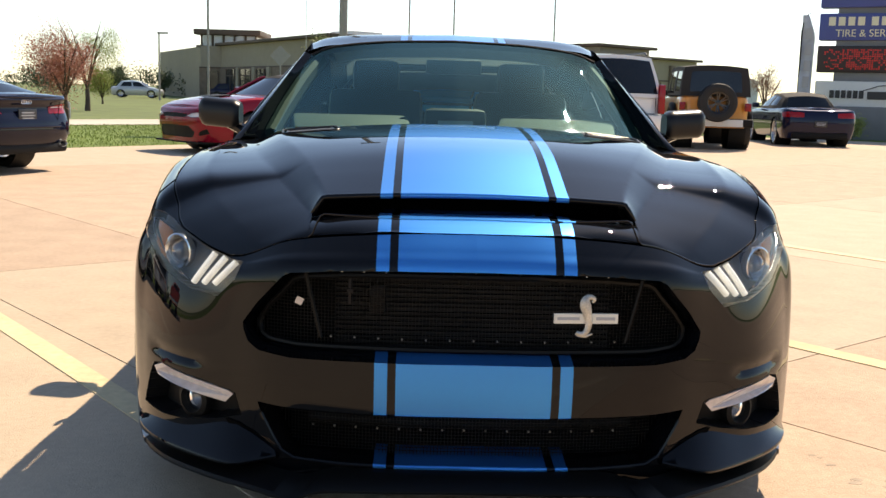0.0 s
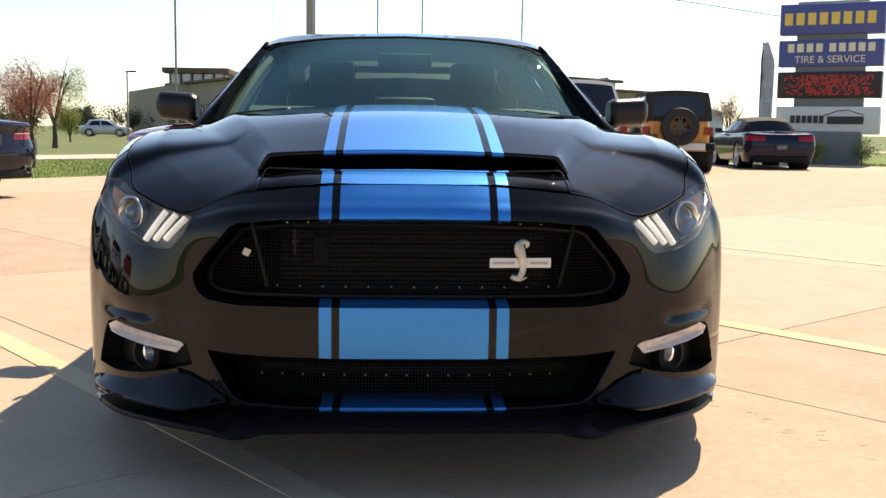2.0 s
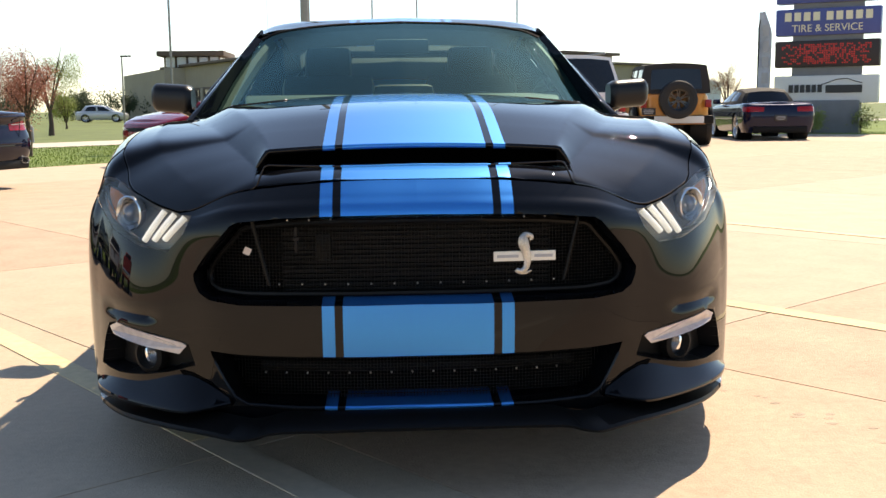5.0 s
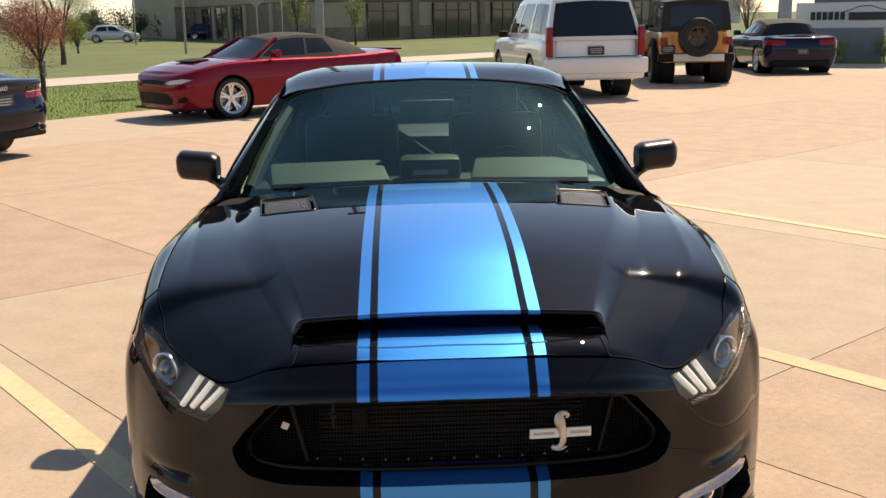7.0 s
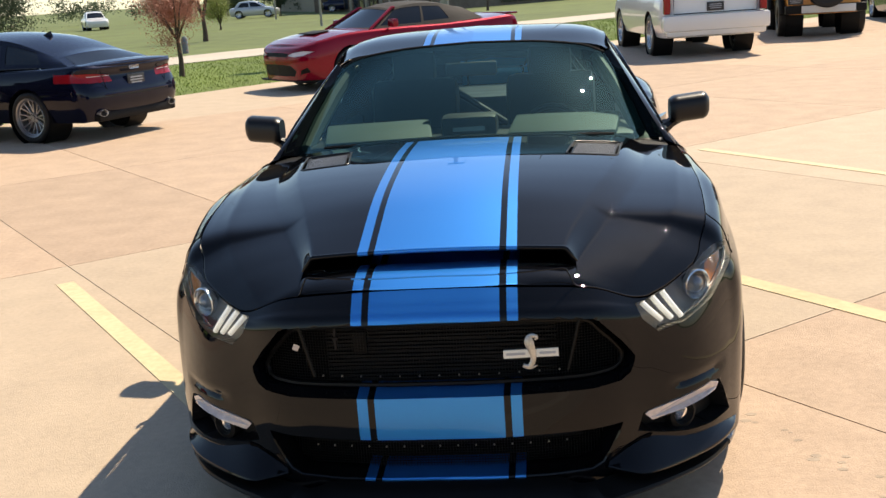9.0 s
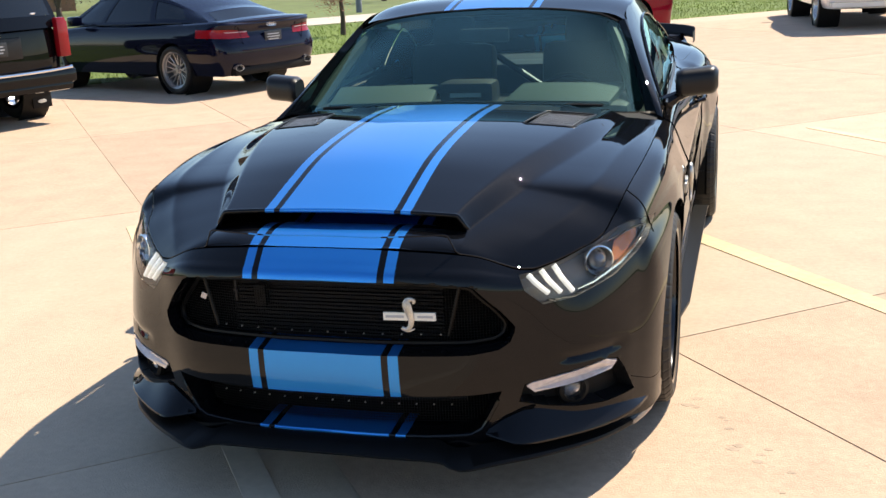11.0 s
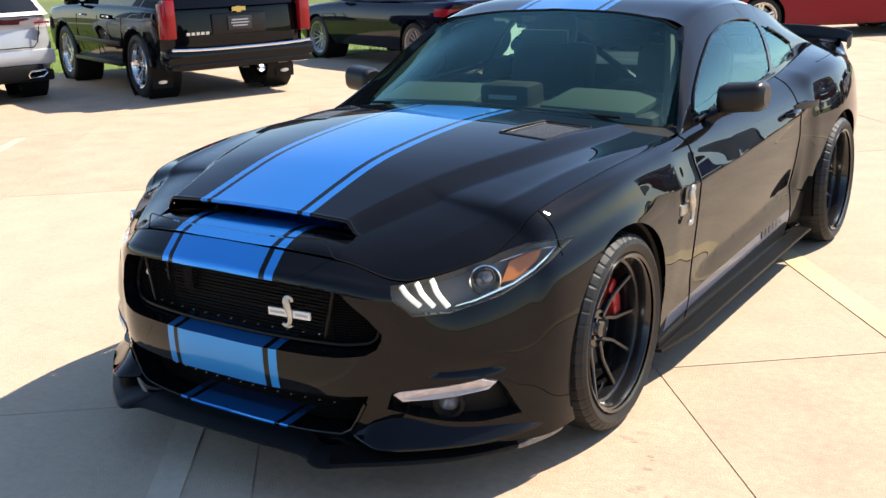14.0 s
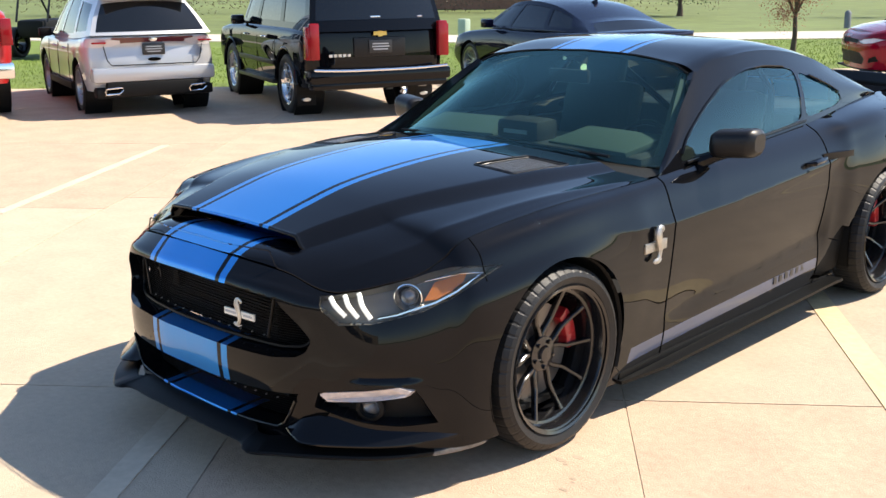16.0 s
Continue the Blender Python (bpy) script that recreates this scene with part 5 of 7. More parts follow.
        for i, w in enumerate(windows):
            hole[(uc > w[0]) & (uc < w[1]) & (vc > w[2]) & (vc < w[3])] = i
        for mir in (False, True):
            part("pillar_panel", sheet(P, hole == -1, False, mir), paint, self.ob)
            for i in range(len(windows)):
                part("side_window", sheet(P, hole == i, False, mir, -0.006), glass, self.ob)
        S = np.linspace(1, -1, 25)
        for e, nm in ((0, "rear_window"), (-1, "windscreen")):
            edge = P[e]
            sg = -1 if e == 0 else 1
            Q = np.array([[(p[0] * s, p[1] + sg * 0.10 * (1 - s * s), p[2] + crown * (1 - s * s) * vv) for vv, p in zip(v / 2, edge)] for s in S])
            s_c, v_c = np.meshgrid((S[:-1] + S[1:]) / 2, (v[:-1] + v[1:]) / 4, indexing="ij")
            w = back if e == 0 else (0.06, 0.94, 0.06, 0.94)
            hit_ = (np.abs(s_c) < 1 - 2 * w[0]) & (v_c > w[2]) & (v_c < w[3])
            part(nm + "_frame", sheet(Q, ~hit_), paint if roof_paint is None or e else roof_paint, self.ob)
            part(nm, sheet(Q, hit_, offset=-0.004), glass if e == 0 else GLASS_DARK, self.ob)
        R_ = np.array([[(p[0] * s, p[1] + (0.10 * (1 - s * s) * (-1 if i == 0 else 1) if i in (0, len(P) - 1) else 0), p[2] + crown * (1 - s * s)) for s in S] for i, p in enumerate(P[:, -1])])
        part("roof", sheet(R_), roof_paint or paint, self.ob)

    def plate(self, z, y=-0.012, tilt=0.0, w=0.32, x=0.0):
        p = part("number_plate", moved(box(-w / 2, w / 2, -0.01, 0.01, -0.08, 0.08, 0.006), pose(x, y, z, tilt)), PLATE_BLACK, self.ob, "black plate in a frame")
        for dz, ww in ((0.035, 0.22), (0.0, 0.24), (-0.035, 0.20)):
            part("lettering_bar", moved(box(-ww / 2, ww / 2, -0.014, -0.009, dz - 0.008, dz + 0.008), pose(x, y, z, tilt)), GREY_BAR, p)

    def add(self, name, vf, material, label="", both_sides=False, **kw):
        o = part(name, vf, material, self.ob, label, **kw)
        if both_sides:
            part(name, mirrored(vf), material, self.ob, label, **kw)
        return o

    def mirrors(self, y, z, material, x=None):
        x = x or self.W * 0.96
        self.add("door_mirror", join(box(x, x + 0.20, y - 0.06, y + 0.06, z, z + 0.14, 0.035), tube([(x - 0.06, y, z + 0.02), (x + 0.05, y, z + 0.05)], 0.02, 6)), material, both_sides=True)


def at_axle(x, y, hx, hy, rear):
    h = Vector((hx, hy)).normalized()
    return heading(x - h.x * rear, y - h.y * rear, h.x, h.y)


tyre_suv, tyre_car = tyre_mesh(0.40, 0.275, 0.27), tyre_mesh(0.345, 0.255, 0.25)
tyre_jeep = tyre_mesh(0.43, 0.24, 0.30)
rim_suv = rim_mesh(0.275, 0.27, ALLOY, 6, 0.10, 0.02, 0.022)
rim_chrome = rim_mesh(0.275, 0.27, CHROME, 5, 0.10, 0.02, 0.030)
rim_multi = rim_mesh(0.255, 0.25, ALLOY_DARK, 8, 0.10, 0.03, 0.012)
rim_five = rim_mesh(0.255, 0.25, ALLOY, 5, 0.07, 0.03, 0.026)
rim_black = rim_mesh(0.24, 0.28, RIM_BLACK, 6, 0.08, 0.03, 0.02)

# black full-size SUV
c = Car("suv", "black full-size SUV with chrome wheels, parked on concrete", "car", at_axle(-7.45, 7.33, -0.934, 0.358, 0.98 * 0.95) @ Matrix.Scale(0.95, 4), PAINT_PLAIN, 5.0, 1.0, 0.40,
        [(0, 1.12), (1.0, 1.14), (3.2, 1.13), (3.7, 1.12), (4.75, 1.02), (5.0, 0.92)], (0.98, 3.93), 0.40, 0.47, fac=(0.95, 0.985, 1.0, 0.99, 0.97, 0.935), inset=(0.03, 0.0, 0.0, 0.01, 0.02, 0.03))
c.wheels(tyre_suv, rim_chrome, 0.27)
c.cabin([(0.05, 0.93, 1.12), (1.0, 0.935, 1.13), (2.0, 0.935, 1.13), (3.0, 0.93, 1.12), (3.45, 0.91, 1.11)], [(0.30, 0.78, 1.86), (1.0, 0.79, 1.90), (1.8, 0.79, 1.91), (2.4, 0.78, 1.90), (2.8, 0.75, 1.86)], PAINT_PLAIN, GLASS_DARK,
        [(0.05, 0.30, 0.12, 0.88), (0.34, 0.60, 0.12, 0.88), (0.64, 0.92, 0.12, 0.88)], back=(0.06, 0.94, 0.17, 0.93))
c.plate(0.92, -0.028)
c.add("plate_recess", box(-0.36, 0.36, -0.016, 0.02, 0.79, 1.04, 0.02), SATIN)
c.add("tail_light", join(box(0.83, 0.955, -0.045, 0.05, 0.77, 1.23, 0.02), box(0.90, 0.985, -0.03, 0.16, 0.77, 1.19, 0.02)), TAIL, "red tail light", True)
c.add("rear_bumper", join(box(-0.99, 0.99, -0.10, 0.22, 0.46, 0.64, 0.06), box(-0.95, 0.95, -0.06, 0.2, 0.38, 0.50, 0.05)), PAINT_PLAIN)
c.add("bumper_strip", tube([(x, -0.085, 0.625 + 0.03 * abs(x)**3) for x in np.linspace(-0.93, 0.93, 13)], 0.02, 8), CHROME, "bright bumper strip")
c.add("badge", flat([(-0.09, -0.025), (-0.03, -0.025), (-0.03, -0.04), (0.03, -0.04), (0.03, -0.025), (0.09, -0.025), (0.09, 0.025), (0.03, 0.025), (0.03, 0.04), (-0.03, 0.04), (-0.03, 0.025), (-0.09, 0.025)], 0, 0.012), SIGN_YELLOW, "gold badge", m=pose(0, -0.02, 1.085, 90))
for i in range(5):
    c.add("lettering_bar", box(-0.70 + 0.062 * i, -0.655 + 0.062 * i, -0.02, 0.0, 0.80, 0.835), STEEL)
c.add("roof_spoiler", box(-0.74, 0.74, 0.16, 0.40, 1.86, 1.90, 0.015), PAINT_PLAIN)
c.add("wiper", join(tube([(0.02, 0.04, 1.27), (0.62, 0.05, 1.29)], 0.012, 6), box(-0.12, 0.02, 0.0, 0.07, 1.28, 1.31, 0.01)), CHROME, "bright rear wiper")
c.add("mud_flap", box(0.72, 0.985, 0.52, 0.54, 0.14, 0.44, 0.008), MATTE, both_sides=True)
c.add("flap_mark", moved(lathe([(0.0, -0.006), (0.03, -0.006), (0.035, 0.0)], 14, "y"), pose(0.85, 0.52, 0.22) @ Matrix.Diagonal((1.8, 1, 0.7, 1))), STEEL, both_sides=True)
for y in (1.9, 2.85):
    c.add("door_handle", tube([(0.985, y, 0.985), (1.015, y + 0.04, 0.99), (1.015, y + 0.14, 0.99), (0.985, y + 0.18, 0.985)], 0.014, 6), CHROME, both_sides=True)
c.add("fuel_door", moved(lathe([(0.0, 0.004), (0.09, 0.004), (0.095, 0.0)], 20, "x"), pose(0.985, 0.42, 0.95)), GAP_SHADE)
for y, z1 in ((1.42, 1.1), (2.35, 1.1), (3.25, 1.05)):
    c.add("door_seam", tube([(1.0, y, 0.47), (1.003, y, 0.7), (0.99, y, 0.98), (0.955, y, z1)], 0.006, 5), GAP_SHADE, both_sides=True)
c.add("roof_rail", tube([(0.73, 0.6, 1.93), (0.73, 0.7, 1.965), (0.73, 2.3, 1.965), (0.73, 2.4, 1.92)], 0.018, 6), SATIN, both_sides=True)
c.add("running_board", box(0.88, 1.03, 1.5, 3.40, 0.36, 0.42, 0.02), SATIN, both_sides=True)
c.add("side_moulding", box(0.985, 1.012, 1.5, 3.38, 0.62, 0.68, 0.01), SATIN, both_sides=True)
for y in (0.98, 3.93):
    c.add("arch_lip", moved(tube([(0.485 * math.cos(a), 0, 0.485 * math.sin(a)) for a in np.linspace(0.05, math.pi - 0.05, 20)], 0.022, 8), pose(0.985, y, 0.40, 0, 0, 90)), PAINT_PLAIN, both_sides=True)
c.mirrors(3.15, 1.12, PAINT_PLAIN)

# silver crossover
c = Car("crossover", "silver crossover with a dark tailgate window, parked on concrete", "car", at_axle(-9.72, 5.50, -0.956, 0.292, 0.93 * 0.89) @ Matrix.Scale(0.89, 4), SILVER, 4.75, 0.935, 0.36,
        [(0, 1.15), (0.5, 1.12), (1.0, 1.08), (3.2, 1.04), (3.7, 1.02), (4.5, 0.88), (4.75, 0.78)], (0.93, 3.78), 0.37, 0.44, fac=(0.95, 0.99, 1.0, 0.985, 0.95, 0.91), inset=(0.10, 0.03, 0.03, 0.06, 0.02, 0.06),
        lights=[([(0.46, 1.035), (0.58, 0.99), (0.78, 0.975), (1.0, 0.99), (1.0, 1.125), (0.78, 1.105), (0.58, 1.09), (0.46, 1.075)], TAIL_CLEAR, "tail_light"), ([(-0.05, 1.05), (0.46, 1.035), (0.46, 1.075), (0.58, 1.09), (0.58, 1.115), (-0.05, 1.105)], SMOKE_RED, "tail_strip")])
c.wheels(tyre_car, rim_multi, 0.25)
c.cabin([(0.08, 0.86, 1.15), (1.0, 0.88, 1.08), (2.0, 0.885, 1.04), (2.8, 0.87, 1.03), (3.45, 0.83, 1.01)], [(0.50, 0.62, 1.62), (1.1, 0.66, 1.69), (1.7, 0.67, 1.71), (2.2, 0.66, 1.69), (2.6, 0.64, 1.64)], SILVER, GLASS_DARK,
        [(0.08, 0.28, 0.15, 0.85), (0.32, 0.58, 0.12, 0.88), (0.62, 0.92, 0.12, 0.88)], back=(0.05, 0.95, 0.10, 0.88))
c.plate(0.945, 0.022)
c.add("light_bar", box(0.66, 0.85, 0.015, 0.08, 1.035, 1.06, 0.008), TAIL, "red light bar", True)
c.add("lower_valance", join(box(-0.70, 0.70, -0.015, 0.3, 0.28, 0.50, 0.05), box(-0.84, 0.84, 0.03, 0.3, 0.27, 0.42, 0.04)), MATTE, "black lower valance")
c.add("bumper", box(-0.88, 0.88, 0.0, 0.3, 0.49, 0.70, 0.06), SILVER)
for s_ in (-1, 1):
    c.add("exhaust_tip", moved(tube([(-0.10, 0, 0.035), (0.10, 0, 0.045), (0.12, 0, 0.01), (0.06, 0, -0.04), (-0.12, 0, -0.045), (-0.13, 0, 0.0)], 0.012, 6, closed=True), pose(s_ * 0.60, -0.02, 0.375)), CHROME, "bright exhaust frame")
    c.add("exhaust_hole", moved(box(-0.10, 0.10, -0.004, 0.01, -0.03, 0.03), pose(s_ * 0.60, -0.018, 0.375)), GAP_SHADE)
c.add("badge", moved(lathe([(0.0, -0.012), (0.06, -0.01), (0.065, 0.0)], 20, "y"), pose(0, 0.03, 1.085) @ Matrix.Diagonal((1, 1, 0.5, 1))), CHROME)
c.add("handle_recess", moved(lathe([(0.0, -0.008), (0.09, -0.008), (0.095, 0.0)], 20, "y"), pose(0, 0.02, 0.80) @ Matrix.Diagonal((1, 1, 0.28, 1))), GAP_SHADE)
c.add("wiper", tube([(0.02, 0.12, 1.22), (0.45, 0.15, 1.25)], 0.012, 6), MATTE)
c.add("tailgate_seam", tube([(-0.70, 0.025, 1.0), (-0.66, 0.022, 0.80), (-0.60, 0.02, 0.73), (0.60, 0.02, 0.73), (0.66, 0.022, 0.80), (0.70, 0.025, 1.0)], 0.007, 5), GAP_SHADE)
c.add("roof_spoiler", box(-0.60, 0.60, 0.26, 0.55, 1.62, 1.66, 0.015), SILVER)
c.add("antenna_fin", prism([(0.62, 1.70), (0.85, 1.72), (0.66, 1.79)], -0.015, 0.015, "x"), SILVER)
for y in (1.5, 2.4, 3.25):
    c.add("door_seam", tube([(0.935, y, 0.42), (0.94, y, 0.7), (0.92, y, 0.98)], 0.005, 5), GAP_SHADE, both_sides=True)
for y in (1.75, 2.62):
    c.add("door_handle", tube([(0.92, y, 0.90), (0.95, y + 0.04, 0.905), (0.95, y + 0.14, 0.91), (0.92, y + 0.18, 0.91)], 0.012, 6), SILVER, both_sides=True)
c.add("sill_cladding", box(0.88, 0.95, 1.40, 3.3, 0.30, 0.42, 0.03), MATTE, both_sides=True)
c.mirrors(3.05, 1.03, MATTE)

# red pickup, tail end
c = Car("pickup_truck", "red pickup truck with a bright rear bumper", "truck", at_axle(-11.25, 3.25, -0.96, 0.28, 1.15), RED_TRUCK, 5.8, 1.0, 0.45,
        [(0, 1.35), (2.0, 1.35), (2.1, 1.2), (4.4, 1.18), (5.5, 1.1), (5.8, 1.0)], (1.15, 4.75), 0.41, 0.48, inset=(0.02, 0.0, 0.0, 0.0, 0.0, 0.01))
c.wheels(tyre_suv, rim_suv, 0.27)
c.cabin([(2.1, 0.92, 1.25), (2.9, 0.93, 1.22), (3.6, 0.93, 1.2), (4.3, 0.90, 1.18)], [(2.3, 0.74, 1.86), (2.8, 0.75, 1.9), (3.2, 0.75, 1.9), (3.6, 0.72, 1.86)], RED_TRUCK, GLASS_DARK, [(0.06, 0.45, 0.1, 0.88), (0.5, 0.92, 0.1, 0.88)])
c.add("tail_light", box(0.84, 0.975, -0.03, 0.06, 0.92, 1.25, 0.02), TAIL, "red tail light", True)
c.add("rear_bumper", box(-0.95, 0.95, -0.14, 0.04, 0.52, 0.72, 0.04), CHROME, "bright rear bumper")

# dark blue fastback
c = Car("fastback_car", "navy blue fastback with multi-spoke wheels, parked on concrete", "car", at_axle(-5.83, 10.8, -0.93, 0.367, 1.10 * 0.95) @ Matrix.Scale(0.95, 4), NAVY, 4.97, 0.955, 0.27,
        [(0, 0.97), (0.25, 1.0), (1.0, 0.97), (2.5, 0.95), (3.6, 0.95), (4.5, 0.82), (4.97, 0.66)], (1.10, 4.02), 0.345, 0.385,
        fac=(0.93, 0.985, 1.0, 0.985, 0.95, 0.90), inset=(0.10, 0.0, 0.0, 0.07, 0.03, 0.06),
        lights=[([(0.42, 0.765), (0.44, 0.85), (0.70, 0.885), (0.97, 0.90), (0.97, 0.79), (0.75, 0.765)], TAIL, "tail_light")])
c.wheels(tyre_car, rim_multi, 0.25)
c.cabin([(0.42, 0.78, 0.99), (1.3, 0.86, 0.98), (2.3, 0.88, 0.96), (3.1, 0.86, 0.96), (3.75, 0.80, 0.95)], [(0.75, 0.64, 1.10), (1.5, 0.62, 1.32), (2.2, 0.62, 1.405), (2.7, 0.62, 1.395), (3.0, 0.61, 1.35)], NAVY, GLASS_DARK,
        [(0.12, 0.30, 0.2, 0.85), (0.33, 0.62, 0.12, 0.86), (0.65, 0.93, 0.12, 0.86)], back=(0.10, 0.9, 0.05, 0.95))
c.plate(0.745, 0.025)
c.add("trunk_lip", tube([(x, 0.05 + 0.13 * abs(x / 0.85)**3, 0.975 + 0.0 * x) for x in np.linspace(-0.85, 0.85, 15)], 0.02, 8), NAVY)
c.add("bumper_crease", tube([(x, 0.005 + 0.16 * abs(x / 0.92)**4, 0.60) for x in np.linspace(-0.90, 0.90, 17)], 0.022, 8), NAVY)
c.add("trunk_seam", tube([(-0.62, 0.045, 0.92), (-0.56, 0.03, 0.68), (0.56, 0.03, 0.68), (0.62, 0.045, 0.92)], 0.005, 5), GAP_SHADE)
c.add("light_line", tube([(x, 0.045 + 0.13 * (x / 0.92)**4, 0.835 + 0.02 * x) for x in np.linspace(0.46, 0.80, 9)], 0.004, 5), TAIL_CLEAR, both_sides=True)
c.add("badge_rings", join(*[moved(lathe([(0.026 + 0.005 * math.cos(a), 0.005 * math.sin(a)) for a in np.linspace(0, 6.28, 6)], 18, "y"), pose(x, 0.035, 0.915)) for x in (-0.06, -0.02, 0.02, 0.06)]), CHROME)
c.add("exhaust_tip", moved(lathe([(0.03, 0), (0.05, -0.05), (0.055, -0.05), (0.055, 0.05)], 16, "y"), pose(0.66, 0.075, 0.37) @ Matrix.Diagonal((1.35, 1, 0.8, 1))), ALLOY_DARK, both_sides=True)
c.add("valance", box(-0.74, 0.74, 0.03, 0.25, 0.26, 0.38, 0.04), MATTE)
c.add("antenna_fin", prism([(1.45, 1.36), (1.65, 1.38), (1.48, 1.44)], -0.012, 0.012, "x"), NAVY)
c.add("window_trim", tube([(0.875, y, z) for y, z in ((0.9, 0.99), (1.6, 0.985), (2.6, 0.97), (3.6, 0.96))], 0.008, 6), SATIN, both_sides=True)
c.mirrors(3.2, 0.97, NAVY)

# red convertible
c = Car("convertible", "red convertible with a raised black soft top", "car", at_axle(-1.33, 17.9, -0.777, -0.629, 1.0), RED, 4.84, 0.96, 0.20,
        [(0, 0.98), (0.3, 1.02), (1.0, 0.98), (2.5, 0.95), (3.2, 0.98), (4.0, 0.93), (4.45, 0.84), (4.84, 0.73)], (1.0, 3.82), 0.345, 0.39, inset=(0.05, 0.03, 0.0, 0.01, 0.05, 0.13),
        front=[([(0.42, 0.625), (0.60, 0.60), (0.80, 0.62), (0.93, 0.68), (0.80, 0.70), (0.55, 0.672)], TAIL_CLEAR, "headlight"), ([(-0.05, 0.60), (0.40, 0.60), (0.44, 0.66), (-0.05, 0.672)], MATTE, "upper_grille"),
               ([(-0.05, 0.27), (0.55, 0.27), (0.62, 0.36), (0.50, 0.46), (-0.05, 0.47)], MATTE, "lower_grille"), ([(0.70, 0.30), (0.86, 0.34), (0.84, 0.42), (0.72, 0.37)], MATTE, "side_duct")])
c.wheels(tyre_car, rim_five, 0.25)
c.cabin([(0.85, 0.74, 1.0), (1.5, 0.86, 0.97), (2.2, 0.87, 0.95), (2.9, 0.86, 0.95), (3.35, 0.82, 0.96)], [(1.15, 0.58, 1.18), (1.7, 0.60, 1.31), (2.1, 0.60, 1.345), (2.5, 0.60, 1.33), (2.75, 0.58, 1.28)], FABRIC, GLASS_DARK,
        [(0.30, 0.52, 0.2, 0.85), (0.54, 0.92, 0.15, 0.88)], roof_paint=FABRIC)
c.add("screen_pillar", tube([(0.84, 3.38, 0.95), (0.60, 2.76, 1.30), (0.58, 2.70, 1.30)], 0.03, 8), RED, both_sides=True)
c.add("badge", box(-0.09, 0.09, 4.77, 4.80, 0.625, 0.655, 0.01), CHROME)
c.add("projector", moved(lathe([(0.0, 0.02), (0.03, 0.012), (0.036, 0.0)], 16, "y"), pose(0.66, 4.56, 0.645)), GLASS_DARK, both_sides=True)
c.add("hood_insert", moved(box(-0.30, 0.30, -0.16, 0.16, -0.008, 0.008, 0.006), pose(0, 4.05, 0.962, -6)), MATTE, "black hood insert")
c.plate(0.50, 4.80)
c.add("splitter", box(-0.80, 0.80, 4.45, 4.78, 0.17, 0.20, 0.012), MATTE)
c.add("rear_spoiler", box(-0.80, 0.80, 0.06, 0.22, 1.02, 1.06, 0.02), RED)
c.mirrors(3.0, 0.98, RED)

# white long SUV
c = Car("suv", "white long-bodied SUV with dark rear glass, parked facing away", "car", at_axle(3.46, 18.95, -0.10, 0.995, 1.30), WHITE, 5.6, 1.0, 0.38,
        [(0, 1.14), (1.0, 1.16), (3.8, 1.15), (4.3, 1.14), (5.3, 1.05), (5.6, 0.95)], (1.30, 4.60), 0.40, 0.47, inset=(0.03, 0.0, 0.0, 0.02, 0.03, 0.04))
c.wheels(tyre_suv, rim_suv, 0.27)
c.cabin([(0.06, 0.92, 1.13), (1.2, 0.94, 1.14), (2.3, 0.94, 1.14), (3.3, 0.93, 1.13), (4.0, 0.90, 1.12)], [(0.34, 0.76, 1.88), (1.1, 0.78, 1.92), (2.0, 0.78, 1.93), (2.8, 0.77, 1.92), (3.3, 0.74, 1.87)], WHITE, GLASS_DARK,
        [(0.05, 0.32, 0.14, 0.88), (0.36, 0.60, 0.14, 0.88), (0.64, 0.92, 0.14, 0.88)], back=(0.06, 0.94, 0.10, 0.92))
c.plate(0.93)
c.add("tail_light", box(0.84, 0.965, -0.03, 0.10, 0.82, 1.38, 0.03), TAIL, "tall red tail light", True)
c.add("rear_bumper", join(box(-1.0, 1.0, -0.16, 0.12, 0.50, 0.80, 0.06), box(-0.94, 0.94, -0.10, 0.12, 0.40, 0.54, 0.05)), WHITE)
c.add("tailgate_seam", tube([(-0.78, -0.004, 1.12), (-0.78, -0.012, 0.82), (0.78, -0.012, 0.82), (0.78, -0.004, 1.12)], 0.008, 5), GAP_SHADE)
c.add("wiper", tube([(0.2, 0.0, 1.20), (0.75, 0.06, 1.17)], 0.014, 6), MATTE)
c.add("roof_rail", tube([(0.74, 0.6, 1.95), (0.74, 0.7, 1.99), (0.74, 2.8, 1.99), (0.74, 2.9, 1.94)], 0.02, 6), SATIN, both_sides=True)
c.mirrors(3.7, 1.14, MATTE)

# orange off-roader
c = Car("off_roader", "orange off-road vehicle with black top and spare wheel", "car", at_axle(6.62, 22.15, 0.12, 0.99, 0.85), ORANGE, 4.4, 0.80, 0.50,
        [(0, 1.20), (3.0, 1.20), (3.1, 1.18), (4.3, 1.12), (4.4, 1.05)], (0.85, 3.79), 0.43, 0.50, inset=(0.0, 0.0, 0.0, 0.0, 0.0, 0.01))
c.wheels(tyre_jeep, rim_black, 0.30, 0.14)
c.cabin([(0.02, 0.78, 1.20), (0.9, 0.79, 1.20), (1.8, 0.79, 1.20), (2.6, 0.78, 1.20), (3.0, 0.77, 1.20)], [(0.12, 0.70, 1.84), (0.9, 0.71, 1.87), (1.6, 0.71, 1.88), (2.3, 0.70, 1.87), (2.7, 0.68, 1.84)], FABRIC, GLASS_DARK,
        [(0.06, 0.28, 0.15, 0.85), (0.36, 0.62, 0.1, 0.85), (0.66, 0.94, 0.1, 0.85)], back=(0.12, 0.88, 0.14, 0.82))
sp = part("spare_wheel", tyre_jeep, None, c.ob, "black spare wheel on the tailgate", m=pose(0.02, -0.20, 1.06, 0, 0, -90))
